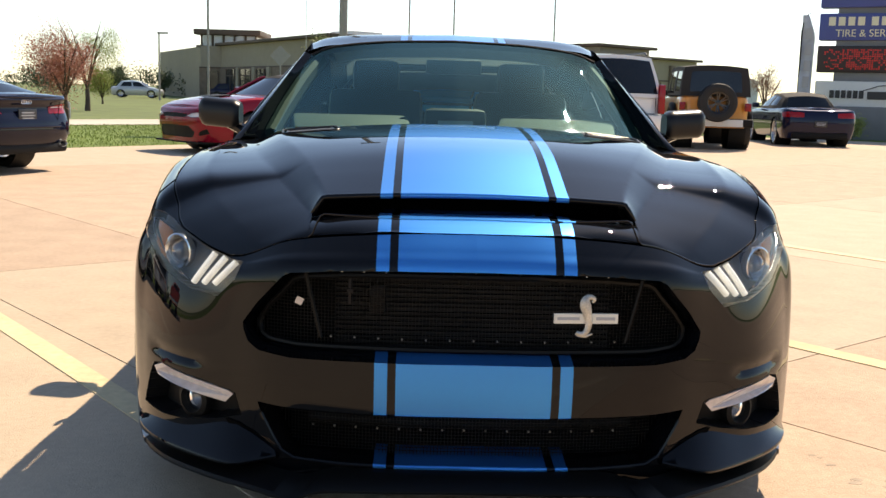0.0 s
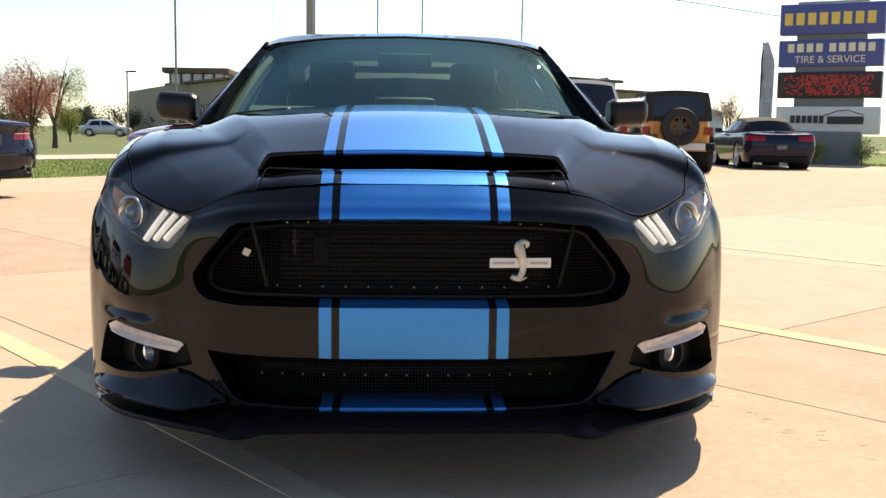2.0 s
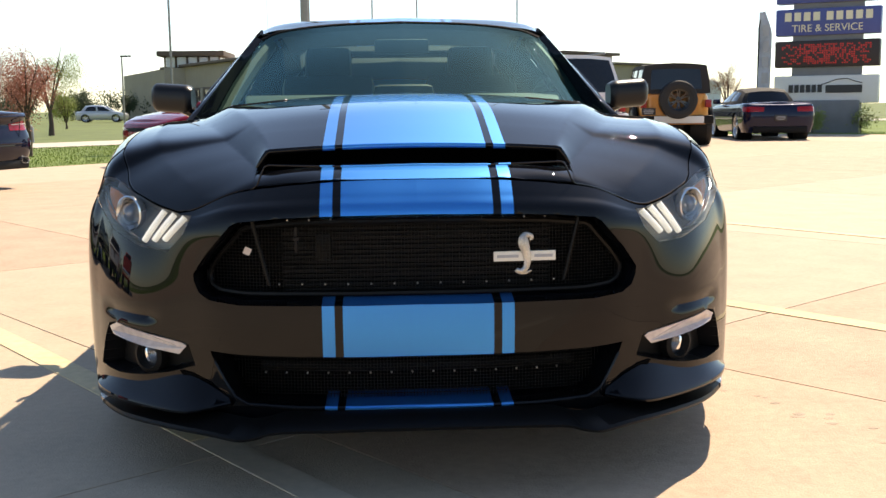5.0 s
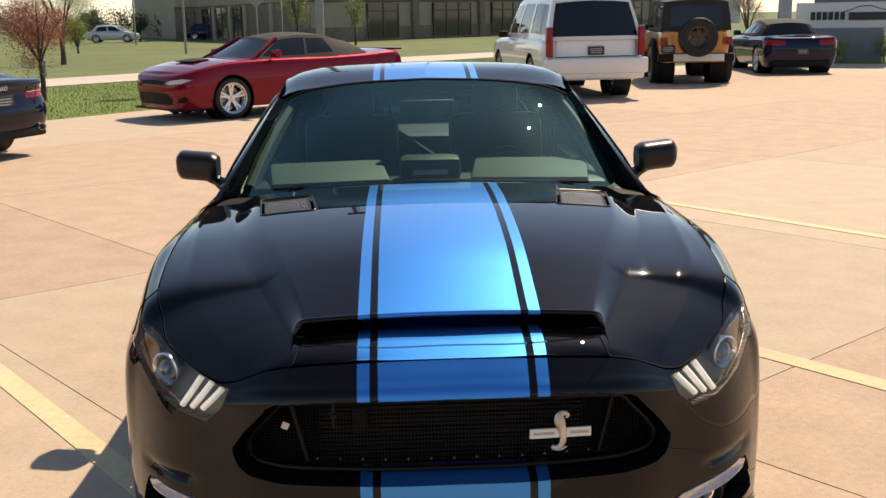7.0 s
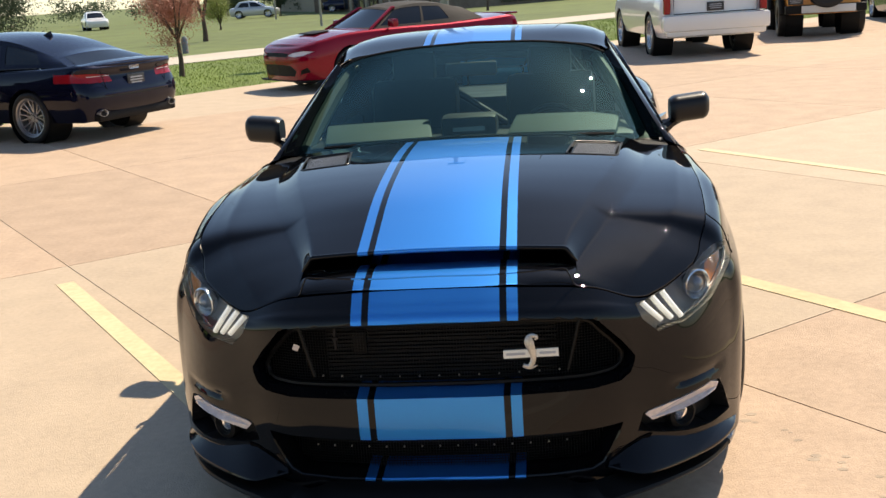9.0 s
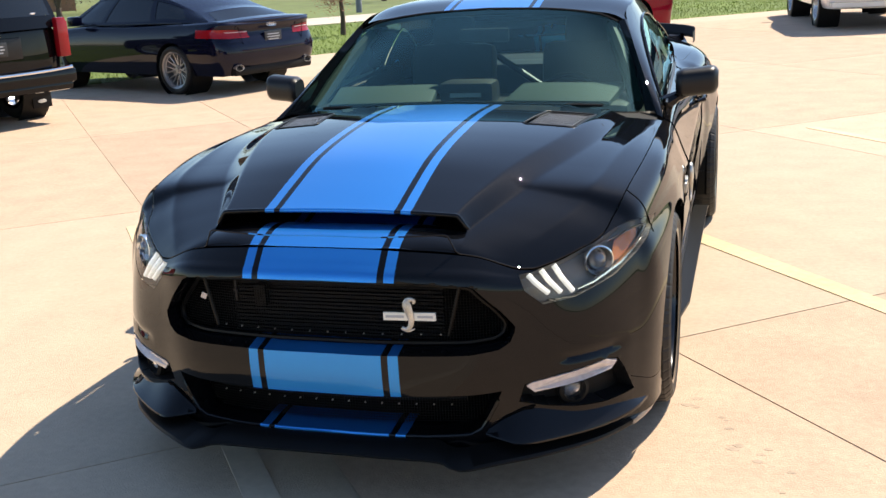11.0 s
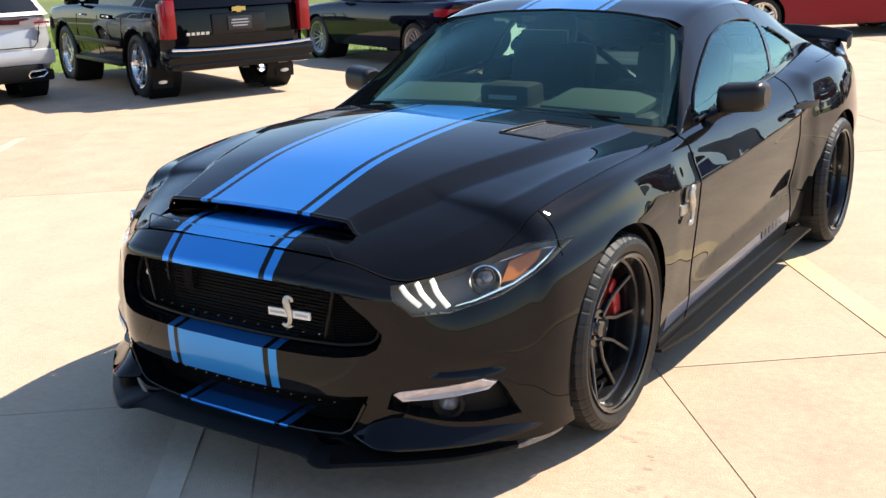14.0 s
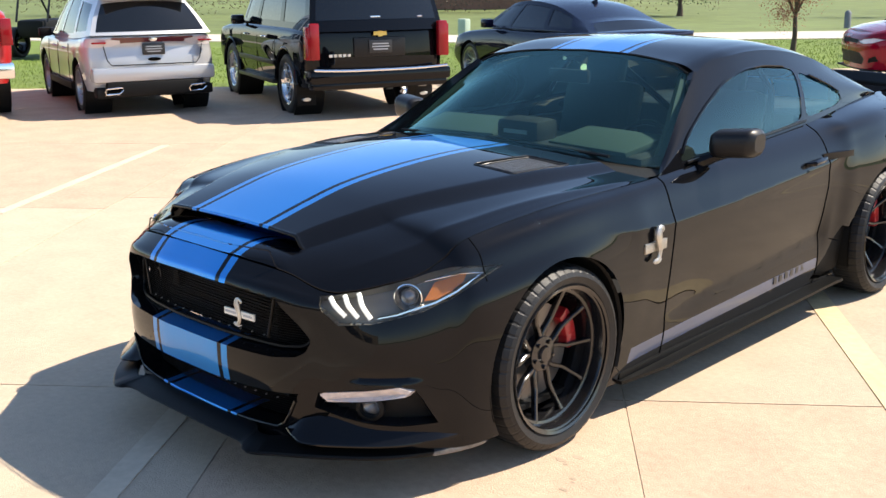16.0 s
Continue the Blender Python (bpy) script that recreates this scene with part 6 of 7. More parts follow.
part("rim", rim_black, None, sp)
c.add("rear_bumper", box(-0.84, 0.84, -0.14, 0.04, 0.52, 0.70, 0.03), MATTE)
c.add("bumper_plate", box(-0.50, 0.62, -0.152, -0.13, 0.53, 0.69, 0.01), SIGN_PALE, "pale bumper insert")
c.add("tail_light", box(0.66, 0.80, -0.05, 0.04, 0.88, 1.06, 0.02), TAIL, "square red tail light", True)
for y in (0.85, 3.79):
    c.add("fender_flare", moved(tube([(0.5 * math.cos(a), 0, 0.52 * math.sin(a)) for a in np.linspace(0.1, math.pi - 0.1, 12)], 0.07, 8), pose(0.86, y, 0.46, 0, 0, 90)), MATTE, both_sides=True)
c.plate(0.80, -0.06, x=-0.62)
c.mirrors(2.75, 1.2, MATTE)

# dark blue convertible
c = Car("convertible", "dark blue convertible with a black soft top, parked facing away", "car", at_axle(10.2, 25.3, 0.10, 0.995, 1.05), NIGHT_BLUE, 4.9, 0.945, 0.20,
        [(0, 0.92), (0.3, 0.97), (1.2, 0.95), (2.5, 0.93), (3.6, 0.94), (4.5, 0.82), (4.9, 0.66)], (1.05, 3.9), 0.345, 0.385,
        lights=[([(0.42, 0.74), (0.42, 0.86), (0.80, 0.88), (0.92, 0.86), (0.92, 0.74)], TAIL, "tail_light")])
c.wheels(tyre_car, rim_five, 0.25)
c.cabin([(1.35, 0.70, 0.97), (1.8, 0.84, 0.95), (2.4, 0.85, 0.94), (3.0, 0.85, 0.94), (3.6, 0.80, 0.94)], [(1.55, 0.56, 1.24), (1.9, 0.58, 1.32), (2.2, 0.58, 1.345), (2.6, 0.58, 1.34), (2.9, 0.57, 1.30)], FABRIC, GLASS_DARK,
        [(0.15, 0.45, 0.2, 0.85), (0.5, 0.93, 0.15, 0.88)], roof_paint=FABRIC)
c.plate(0.58)
c.add("valance", box(-0.7, 0.7, 0.0, 0.2, 0.20, 0.36, 0.04), MATTE)
c.mirrors(3.1, 0.95, NIGHT_BLUE)

# small off-road buggy far off
buggy = thing("quad_buggy", "black off-road buggy with knobbly tyres", "buggy", heading(-20.2, 9.0, -0.5, 0.86))
for x in (-0.5, 0.5):
    for y in (0.0, 1.4):
        w = part("wheel", tyre_car, None, buggy, m=pose(x, y, 0.345, 0, 0, 0 if x > 0 else 180))
        part("rim", rim_black, None, w)
part("body", box(-0.35, 0.35, -0.2, 1.6, 0.45, 0.85, 0.10), MATTE, buggy)
part("roll_cage", join(*[tube([(s * 0.4, -0.1, 0.8), (s * 0.4, 0.1, 1.45), (s * 0.4, 0.8, 1.45), (s * 0.4, 1.2, 0.85)], 0.025, 6) for s in (-1, 1)]), SATIN, buggy)


# ---- paving slabs, lines ----
def ab(a, b, z=0.0):
    p = D2 * a + D1 * b
    return (p.x, p.y, z)


def wall_side(p):
    """Whether a place lies on the paved lot."""
    return bool(inside(LOT_EDGE + [(60, -60), (-60, -60)], np.array([[p[0], p[1]]]))[0])


def line(a0, a1, b0, b1, w, material, label, z=0.004):
    """A painted line from (a0, b0) to (a1, b1) on the stall grid."""
    ob = part("marking", flat([ab(a0 - w / 2, b0)[:2], ab(a0 + w / 2, b0)[:2], ab(a1 + w / 2, b1)[:2], ab(a1 - w / 2, b1)[:2]], 0.0005, z), material)
    return tagged(ob, label, "line", kind="structure")


line(-0.295, -0.180, -2.6, 0.75, 0.105, PALE_LINE, "faded parking line on concrete")
line(-0.180, -0.062, 0.76, 4.08, 0.105, YELLOW, "worn yellow parking line on concrete")
line(2.59, 2.81, -2.6, 4.0, 0.125, OLD_YELLOW, "worn yellow parking line on concrete")
line(5.45, 5.75, -2.2, 4.3, 0.10, YELLOW, "worn yellow parking line on concrete")
line(-2.80, -2.66, 3.9, 7.2, 0.09, PALE_LINE, "faded parking line on concrete")
rng = random.Random(5)
for i in range(16):
    t = (i + rng.random()) / 16
    x, y = 1.0 + 0.45 * t + rng.gauss(0, 0.03), 1.0 - 0.85 * t + rng.gauss(0, 0.06)
    r = rng.uniform(0.004, 0.012)
    o = [(r * (1 + 0.5 * rng.random()) * math.cos(q) * 1.6, r * (1 + 0.5 * rng.random()) * math.sin(q)) for q in np.linspace(0, 2 * math.pi, 11)[:-1]]
    st = part("oil_spot", moved(flat(o, 0.0002, 0.0006 + 0.00003 * i), Matrix.Translation((x, y, 0))), STAIN)
    tagged(st, "dark oil spot on the concrete", "stain", "oil spots", "structure")


# ---- trees ----
def leaves(n, centre, radii, size, seed, lumps=9):
    """Many small leaves in clumps, with gaps between."""
    r = random.Random(seed)
    cl = []
    for _ in range(lumps):
        u = Vector((r.gauss(0, 1), r.gauss(0, 1), r.gauss(0, 1))).normalized() * r.uniform(0.25, 0.85)
        cl.append((u, r.uniform(0.22, 0.48)))
    V, F = [], []
    for _ in range(n):
        c, k = r.choice(cl)
        p = c + Vector((r.gauss(0, 1), r.gauss(0, 1), r.gauss(0, 1))) * k * 0.55
        q = Vector((centre[0] + p.x * radii[0], centre[1] + p.y * radii[1], centre[2] + p.z * radii[2]))
        a = Vector((r.gauss(0, 1), r.gauss(0, 1), r.gauss(0, 1))).normalized()
        b = a.orthogonal().normalized()
        s = size * r.uniform(0.6, 1.4)
        i = len(V)
        V += [tuple(q - a * s), tuple(q + b * s * 0.45), tuple(q + a * s), tuple(q - b * s * 0.45)]
        F.append((i, i + 1, i + 2, i + 3))
    return V, F


def limbs(base, height, spread, seed, n=7, r0=0.06, fork=0.4):
    r = random.Random(seed)
    top = Vector(base) + Vector((0, 0, height * fork))
    out = [tube([base, tuple(Vector(base).lerp(top, 0.5) + Vector((0.02, 0.01, 0))), tuple(top)], [r0 * 1.3, r0, r0 * 0.85], 9)]
    for i in range(n):
        a = 2 * math.pi * (i + r.random() * 0.6) / n
        e = top + Vector((math.cos(a) * spread * r.uniform(0.6, 1), math.sin(a) * spread * r.uniform(0.6, 1), height * (1 - fork) * r.uniform(0.5, 0.95)))
        mid = top.lerp(e, 0.5) + Vector((0, 0, height * 0.06))
        out.append(tube([tuple(top), tuple(mid), tuple(e)], [r0 * 0.55, r0 * 0.32, r0 * 0.1], 6))
        for _ in range(3):
            t = mid.lerp(e, r.random())
            out.append(tube([tuple(t), tuple(t + Vector((r.gauss(0, 0.3), r.gauss(0, 0.3), r.uniform(0.1, 0.4))) * spread)], [r0 * 0.16, r0 * 0.05], 4))
    return join(*out)


def tree(label, x, y, height, spread, leaf, n, size, seed, r0=0.06, fork=0.4, crown=0.62):
    t = thing("tree", label, "tree", Matrix.Translation((x, y, -0.03)))
    part("trunk", limbs((0, 0, -0.05), height, spread * 0.8, seed, r0=r0, fork=fork), BARK, t)
    part("crown", leaves(n, (0, 0, height * crown + 0.05), (spread, spread, height * 0.36), size, seed + 1, 14), leaf, t, smooth=False)
    return t


tree("small ornamental tree with russet spring leaves on the lawn", -7.95, 21.0, 2.3, 0.86, LEAF_RED, 14000, 0.019, 11, 0.055, 0.38, 0.66)
tree("young tree with pale green spring leaves beside the road", -6.29, 62.0, 4.8, 1.05, LEAF_GREEN, 4000, 0.05, 21, 0.09, 0.3)
tree("young tree with pale green spring leaves beside the road", -3.0, 66.0, 3.2, 0.85, LEAF_GREEN, 3000, 0.045, 23, 0.07, 0.35)
tree("russet shrub tree beyond the parked cars", 15.8, 46.0, 3.0, 1.05, LEAF_RUST, 4500, 0.03, 27, 0.07, 0.25)
tree("pale budding tree behind the lawn", -14.35, 43.0, 3.95, 1.6, LEAF_GREEN, 14000, 0.020, 31, 0.10, 0.25)
tree("bright green leafy bush in the field", -18.8, 60.0, 2.5, 0.9, LEAF_LIME, 9000, 0.035, 33, 0.06, 0.12, 0.5)
tree("dark evergreen tree at the field's edge", -23.9, 96.0, 2.8, 0.8, LEAF_DARK, 6000, 0.05, 35, 0.10, 0.15, 0.5)
tree("dark evergreen tree at the field's edge", -33.0, 112.0, 4.0, 1.3, LEAF_DARK, 7000, 0.07, 37, 0.12, 0.15, 0.5)
tree("dark spreading evergreen beyond the road", -22.3, 39.5, 4.6, 2.1, LEAF_DARK, 16000, 0.045, 41, 0.12, 0.12, 0.48)
tree("dark spreading evergreen beyond the road", -26.0, 35.6, 4.2, 1.7, LEAF_DARK, 12000, 0.045, 43, 0.12, 0.12, 0.48)
rng = random.Random(9)
V, F = [], []
for i in range(46):                                       # the wood along the far left
    x = -150 + 128 * i / 45 + rng.uniform(-2, 2)
    y = 118 + rng.uniform(-6, 16) - 0.75 * max(0.0, -40 - x)
    h = rng.uniform(2.6, 4.3)
    v, f = leaves(1000, (x, y, h * 0.45), (3.2, 3.2, h * 0.5), 0.13, 100 + i, 12)
    n = len(V)
    V += v
    F += [tuple(k + n for k in q) for q in f]
tagged(part("far_wood", (V, F), LEAF_DARK, smooth=False), "distant mixed wood along the field", "wood", kind="stuff")
V, F = [], []
for i in range(30):                                       # bare brushwood behind the SUVs
    x, y = -52 + 26 * i / 29 + rng.uniform(-1, 1), 24 + 22 * i / 29 + rng.uniform(-2, 2)
    h = rng.uniform(4, 8)
    v, f = leaves(1700, (x, y, h * 0.45), (2.2, 2.2, h * 0.5), 0.055, 300 + i, 14)
    n = len(V)
    V += v
    F += [tuple(k + n for k in q) for q in f]
tagged(part("brushwood", (V, F), LEAF_BROWN, smooth=False), "bare brown brushwood behind the road", "shrubs", kind="stuff")

# ---- shop building across the field ----
shop = thing("shop_building", "tan stucco shop row with a corner tower and stone base", "building")
A0, A1, A2 = Vector((-22.2, 105.0, 0)), Vector((-6.75, 76.0, 0)), Vector((28.8, 108.5, 0))
BACKS = [(18, 140), (-32, 128)]
part("wall", flat([(A0.x, A0.y), (A1.x, A1.y), (A2.x, A2.y)] + BACKS, -0.5, 5.1), STUCCO, shop)


def on_wall(p, q):
    d = (q - p).normalized()
    return Matrix.Translation(p) @ Matrix.Rotation(math.atan2(d.y, d.x), 4, "Z"), (q - p).length


for p, q, wins, piers in ((A0, A1, [(8.5, 11.0), (12.5, 15.5), (17.0, 19.0)], [11.8, 16.2, 20.0, 26.0]), (A1, A2, [(5.5, 8.6), (12.5, 16.8), (19.5, 23.5), (28.5, 33.0), (37.5, 41.5)], [10.5, 18.2, 25.6, 35.2, 43.5])):
    m, ln = on_wall(p, q)
    part("stone_base", moved(box(-0.1, ln + 0.1, -0.12, 0.1, -0.3, 1.0 if p is A1 else 2.85), m), STONE, shop)
    part("cornice", moved(box(-0.4, ln + 0.4, -0.5, 0.3, 4.98, 5.22, 0.05), m), CORNICE, shop)
    part("string_course", moved(box(-0.1, ln + 0.1, -0.10, 0.1, 2.85, 2.98, 0.02), m), CORNICE, shop)
    for w0, w1 in wins:
        w = part("window", moved(box(w0, w1, -0.22, 0.05, 0.15, 2.75), m), SHOPGLASS, shop)
        nb = max(2, int((w1 - w0) / 1.1))
        for i in range(nb + 1):
            x = w0 + (w1 - w0) * i / nb
            part("mullion", moved(box(x - 0.05, x + 0.05, -0.27, -0.2, 0.15, 2.75), m), CORNICE, w)
        part("transom", moved(box(w0, w1, -0.265, -0.2, 2.1, 2.2), m), CORNICE, w)
    for x in piers:
        part("pier", moved(box(x - 0.35, x + 0.35, -0.3, 0.1, -0.3, 4.5 if p is A1 else 2.9, 0.03), m), STONE if p is A1 else STUCCO, shop)
        if p is A1:
            part("wall_lamp", moved(join(box(x - 0.12, x + 0.12, -0.55, -0.3, 3.2, 3.8, 0.05), box(x - 0.25, x + 0.25, -0.6, -0.3, 3.8, 3.9, 0.02)), m), CORNICE, shop)
m, ln = on_wall(A1, A2)
part("sign_emblem", moved(lathe([(0.0, -0.15), (0.5, -0.15), (0.5, 0.0)], 12, "y"), m @ Matrix.Translation((12.4, -0.1, 4.2))), CORNICE, shop, "dark running mark")
for row, (x0, x1) in enumerate(((13.2, 18.6), (14.0, 18.4))):
    nlet = 7
    for i in range(nlet):
        w = (x1 - x0) / nlet
        part("lettering_bar", moved(box(x0 + i * w, x0 + (i + 0.72) * w, -0.2, 0.0, 4.2 - 0.75 * row, 4.75 - 0.75 * row), m), SIGN_PALE, shop)
for i in range(8):
    part("lettering_bar", moved(box(33.0 + i * 0.7, 33.5 + i * 0.7, -0.2, 0.0, 3.9, 4.4), m), SIGN_PALE, shop)
# tower over the corner
TX0, TX1, TY0, TY1 = -21.2, -15.9, 99.4, 106.0
tower = part("tower", box(TX0, TX1, TY0, TY1, -0.4, 4.95, 0.03), STUCCO, shop)
part("stone_base", box(TX0 - 0.1, TX1 + 0.1, TY0 - 0.1, TY0 + 0.3, -0.3, 2.85), STONE, tower)
part("string_course", box(TX0 - 0.12, TX1 + 0.12, TY0 - 0.14, TY0 + 0.3, 2.85, 2.98), CORNICE, tower)
for x0, x1 in ((-20.6, -19.5), (-18.7, -17.9), (-17.4, -16.5)):
    part("window", box(x0, x1, TY0 - 0.2, TY0 - 0.05, 0.2, 2.6), SHOPGLASS, tower)
for i in range(5):
    x = TX0 + 0.1 + 1.04 * i
    part("tower_window", box(x + 0.12, x + 0.92, TY0 + 0.12, TY1 - 0.2, 5.0, 5.95), SIGN_PALE, tower)
    part("tower_post", box(x - 0.07, x + 0.07, TY0, TY0 + 0.3, 4.95, 6.0), CORNICE, tower)
part("tower_post", box(TX1 - 0.14, TX1, TY0, TY0 + 0.3, 4.95, 6.0), CORNICE, tower)
part("tower_roof", box(TX0 - 0.55, TX1 + 0.45, TY0 - 0.5, TY1 + 0.5, 6.0, 6.5, 0.08), CORNICE, tower)
part("tower", moved(box(33.0, 41.0, 1.0, 7.0, 5.2, 5.9), m), STUCCO, shop)
part("tower_roof", moved(box(32.4, 41.6, 0.4, 7.6, 5.9, 6.2, 0.1), m), CORNICE, shop)
for x in (6.0, 12.0, 30.0):
    part("roof_unit", moved(box(x, x + 3.2, 5.0, 8.0, 5.2, 5.9, 0.15), m), SIGN_PALE, shop)

hall = thing("far_hall", "low pale metal hall in the distance", "building", Matrix.Translation((46, 160, 0)))
part("wall", box(-5, 6, 0, 14, -0.5, 4.0), SIGN_PALE, hall)
part("roof", prism([(-5.5, 4.0), (6.5, 4.0), (0, 6.0)], -0.5, 14.5, "y"), SIGN_PALE, hall)
for hx_, hy_, w in ((-58, 250, 8), (-47, 262, 7)):
    h = thing("far_house", "grey sided house with a gabled roof", "house", Matrix.Translation((hx_, hy_, -3.1)))
    part("wall", box(-w / 2, w / 2, 0, 8, -0.5, 3.6), HOUSE, h)
    part("roof", prism([(-w / 2 - 0.5, 3.5), (w / 2 + 0.5, 3.5), (0, 6.4)], -0.5, 8.5, "y"), SIGN_GREY, h)
    for i in (-1, 1):
        part("window", box(i * 2 - 0.5, i * 2 + 0.5, -0.06, 0.02, 1.2, 2.6), SHOPGLASS, h)

clinic = thing("brick_building", "red brick building behind the brushwood", "building", heading(-46, 46, 0.7, 0.7))
part("wall", box(-8, 8, 0, 10, -0.5, 7.0), BRICKWALL, clinic)
for i in range(4):
    w = part("window", box(-6.5 + 3.6 * i, -5.0 + 3.6 * i, -0.06, 0.05, 1.4, 3.2), SHOPGLASS, clinic)
part("sign_band", box(-2.5, 2.5, -0.1, 0.0, 4.2, 5.2), SIGN_PALE, clinic)
part("cornice", box(-8.3, 8.3, -0.3, 10.3, 6.9, 7.2, 0.05), STUCCO, clinic)

# ---- poles ----
def pole(name, label, x, y, r0, r1, h, extra=None):
    p = thing(name, label, "pole", Matrix.Translation((x, y, -0.05)))
    part("shaft", tube([(0, 0, 0), (0, 0, h * 0.5), (0, 0, h)], [r0, (r0 + r1) / 2, r1], 14), POLE, p)
    if extra:
        extra(p)
    return p


def lamp_head(p):
    part("side_arm", tube([(0, 0, 4.56), (-1.03, 0, 4.54)], 0.03, 8), SATIN, p)
    part("halyard", tube([(-1.02, 0, 4.54), (-1.03, 0, 1.2)], 0.008, 5), SIGN_PALE, p)
    part("lamp_head", box(-0.35, 0.35, -0.25, 0.25, 8.95, 9.15, 0.05), SATIN, p)
    part("base", lathe([(0.3, 0.0), (0.3, 0.5), (0.16, 0.55)], 16, "z"), PATHMAT, p)


pole("light_pole", "tall grey light pole on the lawn", -2.32, 27.2, 0.125, 0.09, 9.0, lamp_head)
for x, y, h in ((-11.6, 55.0, 12.0), (-6.4, 86.0, 26.0), (-1.2, 86.0, 26.0), (2.5, 86.0, 26.0), (10.85, 86.0, 26.0)):
    pole("flag_pole", "thin pale flag pole", x, y, 0.07, 0.045, h)
def street_head(p):
    part("lamp_arm", box(-0.1, 0.7, -0.08, 0.08, 5.08, 5.2, 0.02), SATIN, p)
pole("street_lamp", "thin street lamp beside the field", -20.35, 80.0, 0.08, 0.055, 5.2, street_head)
def stop_back(p):
    part("sign_plate", moved(box(-0.36, 0.36, -0.01, 0.01, -0.36, 0.36), pose(0, -0.06, 2.75, 0, 45)), POLE, p)
pole("road_sign", "back of a diamond road sign on a post", -7.07, 50.0, 0.04, 0.04, 3.1, stop_back)
post = thing("utility_post", "short pale green utility post on the verge", "post", Matrix.Translation((-15.0, 17.6, -0.03)))
part("post", box(-0.13, 0.13, -0.1, 0.1, -0.02, 0.72, 0.03), mat("pale_green_plastic", (0.42, 0.50, 0.40), rough=0.6, vary=0.08), post)
post = thing("utility_post", "short grey utility post in the field", "post", Matrix.Translation((-11.9, 33.0, -0.06)))
part("post", tube([(0, 0, -0.05), (0, 0, 0.5), (0, 0, 0.58)], [0.11, 0.11, 0.05], 10), SIGN_GREY, post)
hyd = thing("hydrant", "yellow fire hydrant on the verge", "hydrant", Matrix.Translation((-14.2, 12.6, -0.03)))
part("barrel", lathe([(0.0, 0.72), (0.06, 0.70), (0.11, 0.62), (0.11, 0.5), (0.09, 0.48), (0.09, 0.08), (0.14, 0.06), (0.14, 0.0)], 16, "z"), SIGN_YELLOW, hyd)
part("outlet", join(tube([(-0.17, 0, 0.42), (0.17, 0, 0.42)], 0.05, 10), tube([(0, -0.16, 0.40), (0, 0, 0.40)], 0.06, 10)), SIGN_YELLOW, hyd)

cable = part("overhead_cable", tube([(-30 + 6.4 * k, 60.0, 14.9 - 0.84 * k + 0.012 * (k - 8)**2) for k in range(17)], 0.02, 5), SATIN)
tagged(cable, "thin black overhead cable", "cable", kind="structure")

# ---- pylon sign ----
sign_turn = math.degrees(math.atan2(26.4 - 9.0, 12.6 - 4.5)) - 90 - 6
pylon = thing("pylon_sign", "tall roadside sign with blue, black and pale panels", "sign", pose(14.07, 30.9, -0.144, 0, 0, sign_turn) @ Matrix.Scale(1.12, 4))


def panel(z0, z1, material, label, w=1.42, d=0.22):
    return part("sign_panel", box(-w, w, -d, d, z0, z1, 0.03), material, pylon, label)


part("base", box(-1.05, 0.95, -0.3, 0.3, -0.1, 1.05, 0.04), SIGN_GREY, pylon)
part("post", box(-0.95, 0.95, -0.12, 0.12, 1.0, 4.75, 0.02), SIGN_GREY, pylon)
p1 = panel(0.97, 1.76, SIGN_PALE, "pale sign panel with dark lettering shapes")
p2 = panel(2.00, 2.75, SIGN_LED, "dark LED message panel")
p3 = panel(2.90, 3.65, SIGN_BLUE, "blue sign panel with cream lettering")
p4 = panel(3.81, 4.68, SIGN_BLUE, "blue sign panel with yellow lettering")
for i in range(8):
    part("lettering_bar", box(-1.28 + 0.32 * i, -1.06 + 0.32 * i, -0.25, -0.21, 4.08, 4.42), SIGN_YELLOW, p4)
for i in range(9):
    part("lettering_bar", box(-1.16 + 0.26 * i + (0.1 if i > 3 else 0), -0.98 + 0.26 * i + (0.1 if i > 3 else 0), -0.25, -0.21, 3.31, 3.55), SIGN_CREAM, p3)
txt = bpy.data.curves.new("words", "FONT")
txt.body, txt.size, txt.extrude, txt.align_x, txt.align_y = "TIRE & SERVICE", 0.285, 0.01, "CENTER", "CENTER"
txt.materials.append(SIGN_CREAM)
wo = new("lettering", txt)
wo.parent, wo.matrix_basis = p3, pose(0, -0.235, 3.09, 90)
for i in range(6):
    part("lettering_bar", box(-1.0 + 0.16 * i, -0.88 + 0.16 * i, -0.25, -0.21, 1.28, 1.50), PLATE_BLACK, p1)
part("lettering_bar", box(0.02, 1.0, -0.25, -0.21, 1.26, 1.48), PLATE_BLACK, p1)
part("car_outline", tube([(-0.1, -0.24, 1.50), (0.1, -0.24, 1.56), (0.3, -0.24, 1.64), (0.6, -0.24, 1.66), (0.8, -0.24, 1.58), (1.0, -0.24, 1.53)], 0.012, 5), PLATE_BLACK, p1)
rng = random.Random(17)
dots = []
for i in range(40):
    for j in range(10):
        if rng.random() < 0.35 + 0.4 * math.exp(-((i - 19.5) / 12)**2):
            dots.append(box(-1.22 + 0.061 * i, -1.182 + 0.061 * i, -0.232, -0.218, 2.09 + 0.058 * j, 2.128 + 0.058 * j))
tagged(part("led_dots", join(*dots), LED_RED, p2, smooth=False), "red LED dots of a message", kind="stuff")
flag = thing("feather_flag", "pale blue feather flag on a bent pole", "flag", pose(12.05, 31.2, -0.1, 0, 0, -18) @ Matrix.Scale(1.2, 4))
part("flag_pole", tube([(-0.1, 0, -0.05), (-0.1, 0, 2.9), (-0.04, 0, 3.25), (0.08, 0, 3.35)], [0.025, 0.02, 0.012, 0.008], 8), SATIN, flag)
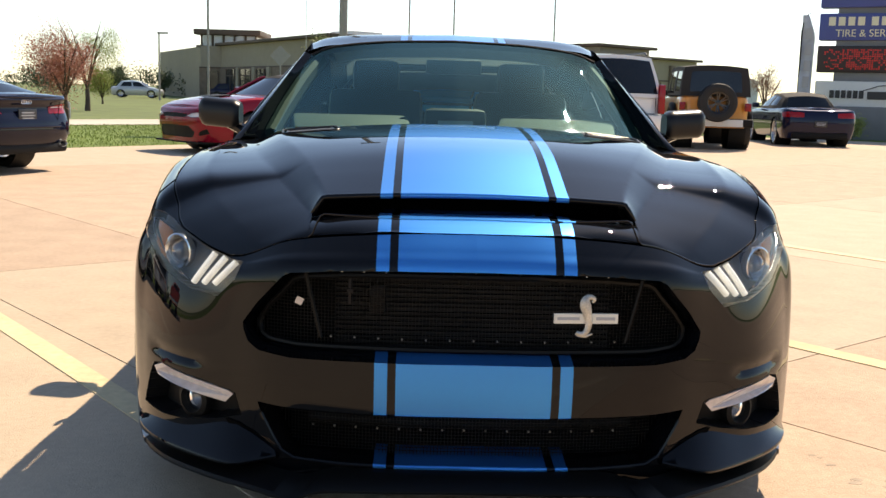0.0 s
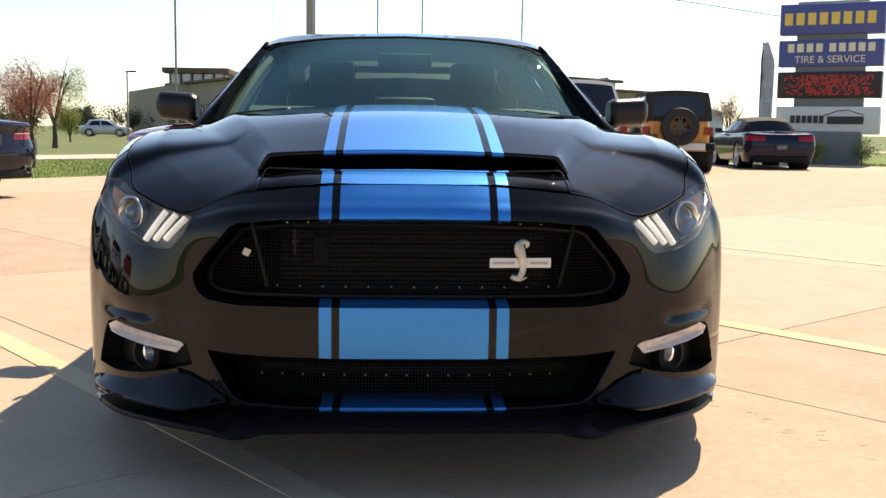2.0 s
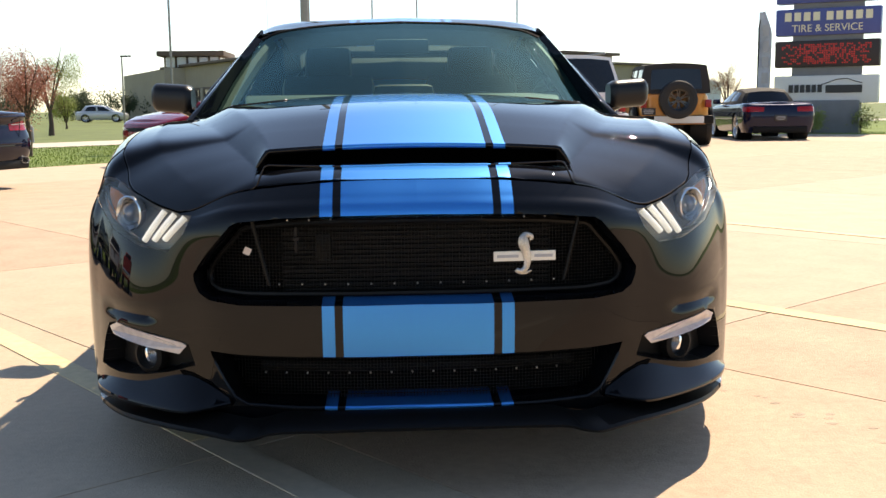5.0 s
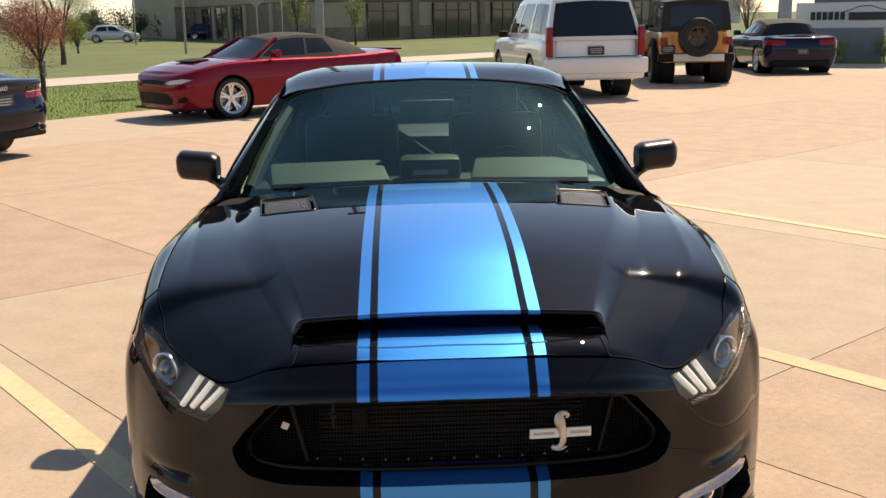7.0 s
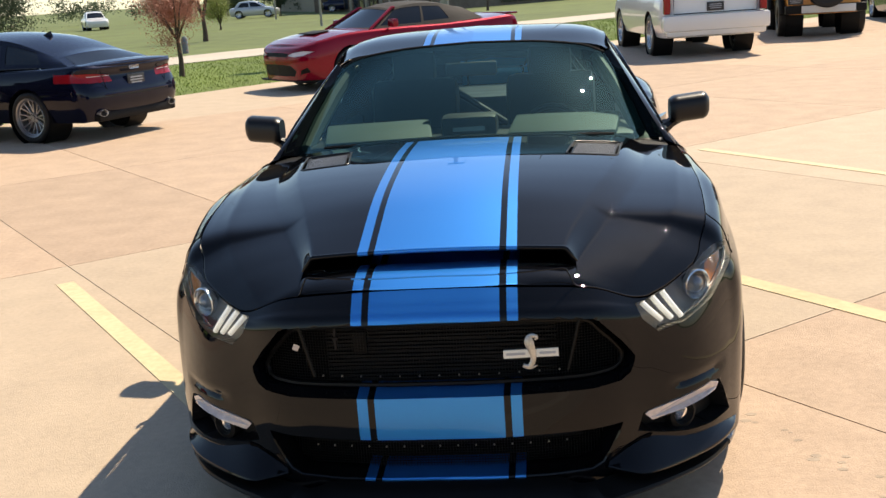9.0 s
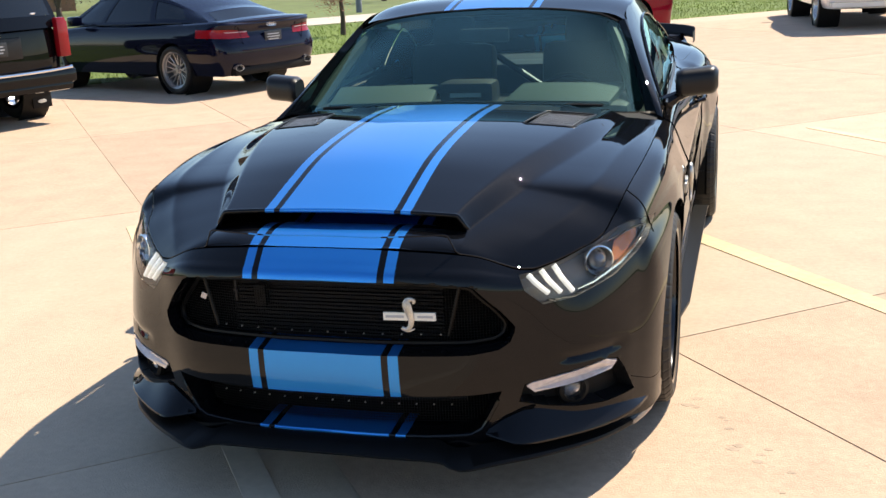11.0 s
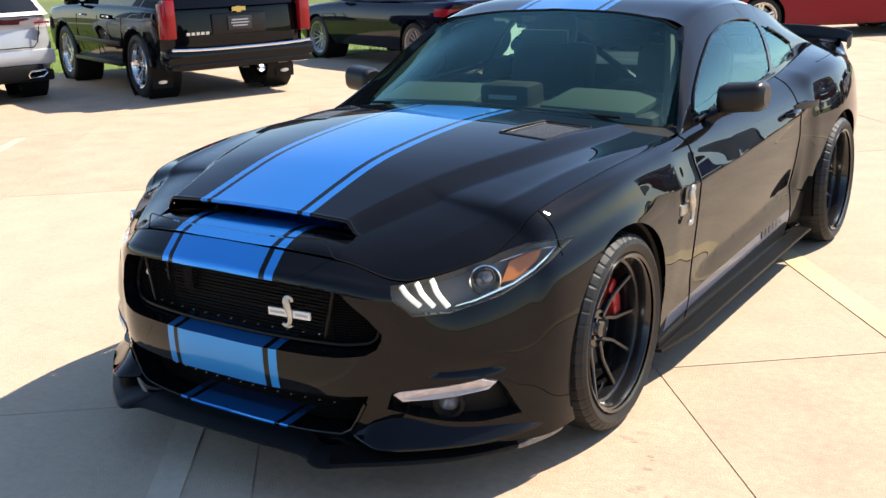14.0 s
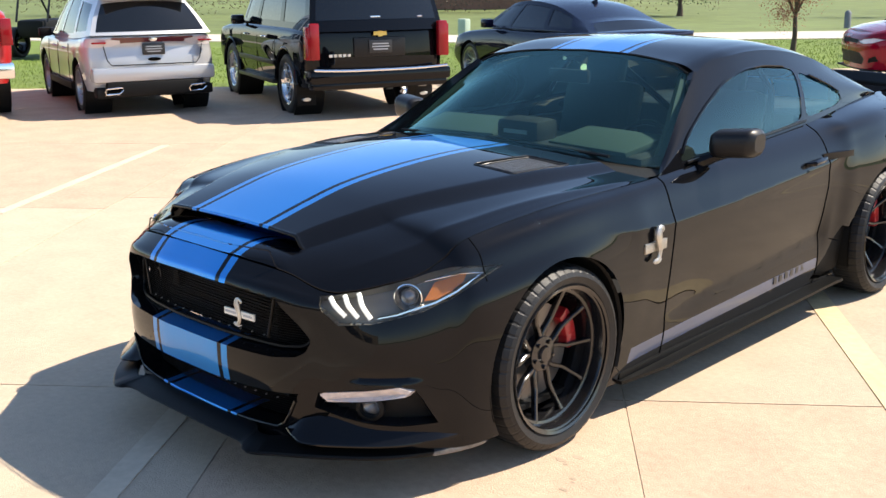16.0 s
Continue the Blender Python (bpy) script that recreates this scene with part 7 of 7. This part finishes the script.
fl = np.array([[(-0.1 + w * t, 0.03 * math.sin(3 * z + 4 * t), z) for t in np.linspace(0, 1, 6)] for z, w in zip(np.linspace(0.75, 3.3, 18), np.interp(np.linspace(0, 1, 18), [0, 0.1, 0.8, 1], [0.18, 0.32, 0.34, 0.16]))])
part("cloth", join(sheet(fl), sheet(fl + [0, 0.008, 0])), FLAGCLOTH, flag)
for i in range(5):
    part("lettering_bar", box(0.0, 0.16, -0.05, -0.04, 1.0 + 0.42 * i, 1.28 + 0.42 * i), GREY_BAR, flag)
for x, y, s in ((13.3, 30.0, 0.45), (14.9, 30.1, 0.5), (17.0, 29.4, 0.65)):
    b = thing("shrub", "clipped green shrub beside the sign", "shrub", Matrix.Translation((x, y, 0)))
    part("stems", limbs((0, 0, -0.05), s * 1.6, s * 0.7, int(x * 10), r0=0.02, fork=0.2), BARK, b)
    part("foliage", leaves(1400, (0, 0, s * 0.85), (s, s, s * 0.8), 0.035, int(y * 10), 16), LEAF_DARK if x < 13 else LEAF_GREEN, b, smooth=False)

# ---- cars far behind the field ----
far_mats = [SILVER, NIGHT_BLUE, SILVER, WHITE]
for i, (x, y) in enumerate(((-27.5, 92.0), (-20.0, 97.0), (-46.0, 81.0), (-38.0, 86.0))):
    c = Car("far_car", "small parked car far across the field", "car", heading(x, y, *((1, 0.1) if i < 2 else (0.5, -0.86))), far_mats[i], 4.5, 0.9, 0.2, [(0, 0.9), (1, 0.9), (3.4, 0.88), (4.5, 0.7)], (0.9, 3.5), 0.33, 0.37)
    c.cabin([(0.5, 0.75, 0.9), (1.5, 0.8, 0.9), (2.5, 0.8, 0.9), (3.3, 0.75, 0.9)], [(1.0, 0.6, 1.38), (1.6, 0.62, 1.42), (2.1, 0.62, 1.42), (2.5, 0.6, 1.36)], far_mats[i], GLASS_DARK, [(0.1, 0.45, 0.1, 0.85), (0.5, 0.9, 0.1, 0.85)])
    c.wheels(tyre_car, rim_five, 0.25)

# ---- unseen wall added behind the camera, for reflections in the paint ----
rear_wall = thing("reflection_wall", "added pale wall with wide glass front, unseen but for reflections", "building", pose(8.0, -46.0, 0, 0, 0, 12))
part("wall", box(-26, 26, -8, 0, -0.3, 5.2), STUCCO, rear_wall)
for i in range(8):
    part("window", box(-22 + 5.6 * i, -17.6 + 5.6 * i, -0.1, 0.06, 0.4, 3.2), SHOPGLASS, rear_wall)

# ---- slabs ----
A_LINES = [-24, -20.35, -16.7, -13.05, -9.4, -5.75, -2.05, 0.07, 1.6, 5.25, 8.9, 12.55, 16.2, 19.85, 23.5]
B_LINES = [0.6 + 3.93 * k for k in range(-5, 9)]
B_LEFT = [4.11 + 3.2 * k for k in range(-7, 9)]
for i in range(len(A_LINES) - 1):
    rows_b = B_LEFT if A_LINES[i] < -2.5 else B_LINES
    for j in range(len(rows_b) - 1):
        g = 0.004
        a0, a1, b0, b1 = A_LINES[i] + g, A_LINES[i + 1] - g, rows_b[j] + g, rows_b[j + 1] - g
        quad = [ab(a0, b0)[:2], ab(a1, b0)[:2], ab(a1, b1)[:2], ab(a0, b1)[:2]]
        if not all(wall_side(q) for q in quad):
            continue
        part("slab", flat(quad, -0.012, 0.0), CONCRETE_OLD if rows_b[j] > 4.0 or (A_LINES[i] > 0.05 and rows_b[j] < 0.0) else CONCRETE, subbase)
# slabs cut along the lawn
edge_bed = tagged(part("pavement_edge", flat([(x, y) for x, y in LOT_EDGE] + [(60, -60), (-60, -60)], -0.012, -0.0035), CONCRETE), "pale concrete paving along the lawn", "pavement", kind="structure")
# grass
gr = np.random.RandomState(3)
XY = np.stack([gr.uniform(-20, 16, 240000), gr.uniform(2, 44, 240000)], -1)
XY = XY[inside(lawn_outline, XY) & ~inside(LOT_EDGE + [(60, -60), (-60, -60)], XY)][:80000]
hh, aa = gr.uniform(0.008, 0.04, len(XY)), gr.uniform(0, 6.28, len(XY))
dd = 0.006 * np.stack([np.cos(aa), np.sin(aa)], -1)
tips = XY + gr.normal(0, 0.02, XY.shape)
V = np.stack([np.c_[XY - dd, np.full(len(XY), -0.02)], np.c_[XY + dd, np.full(len(XY), -0.02)], np.c_[tips, hh]], 1).reshape(-1, 3).tolist()
F = np.arange(len(XY) * 3).reshape(-1, 3).tolist()
tagged(part("grass", (V, F), BLADE, smooth=False), "short green lawn grass", "grass", kind="stuff")
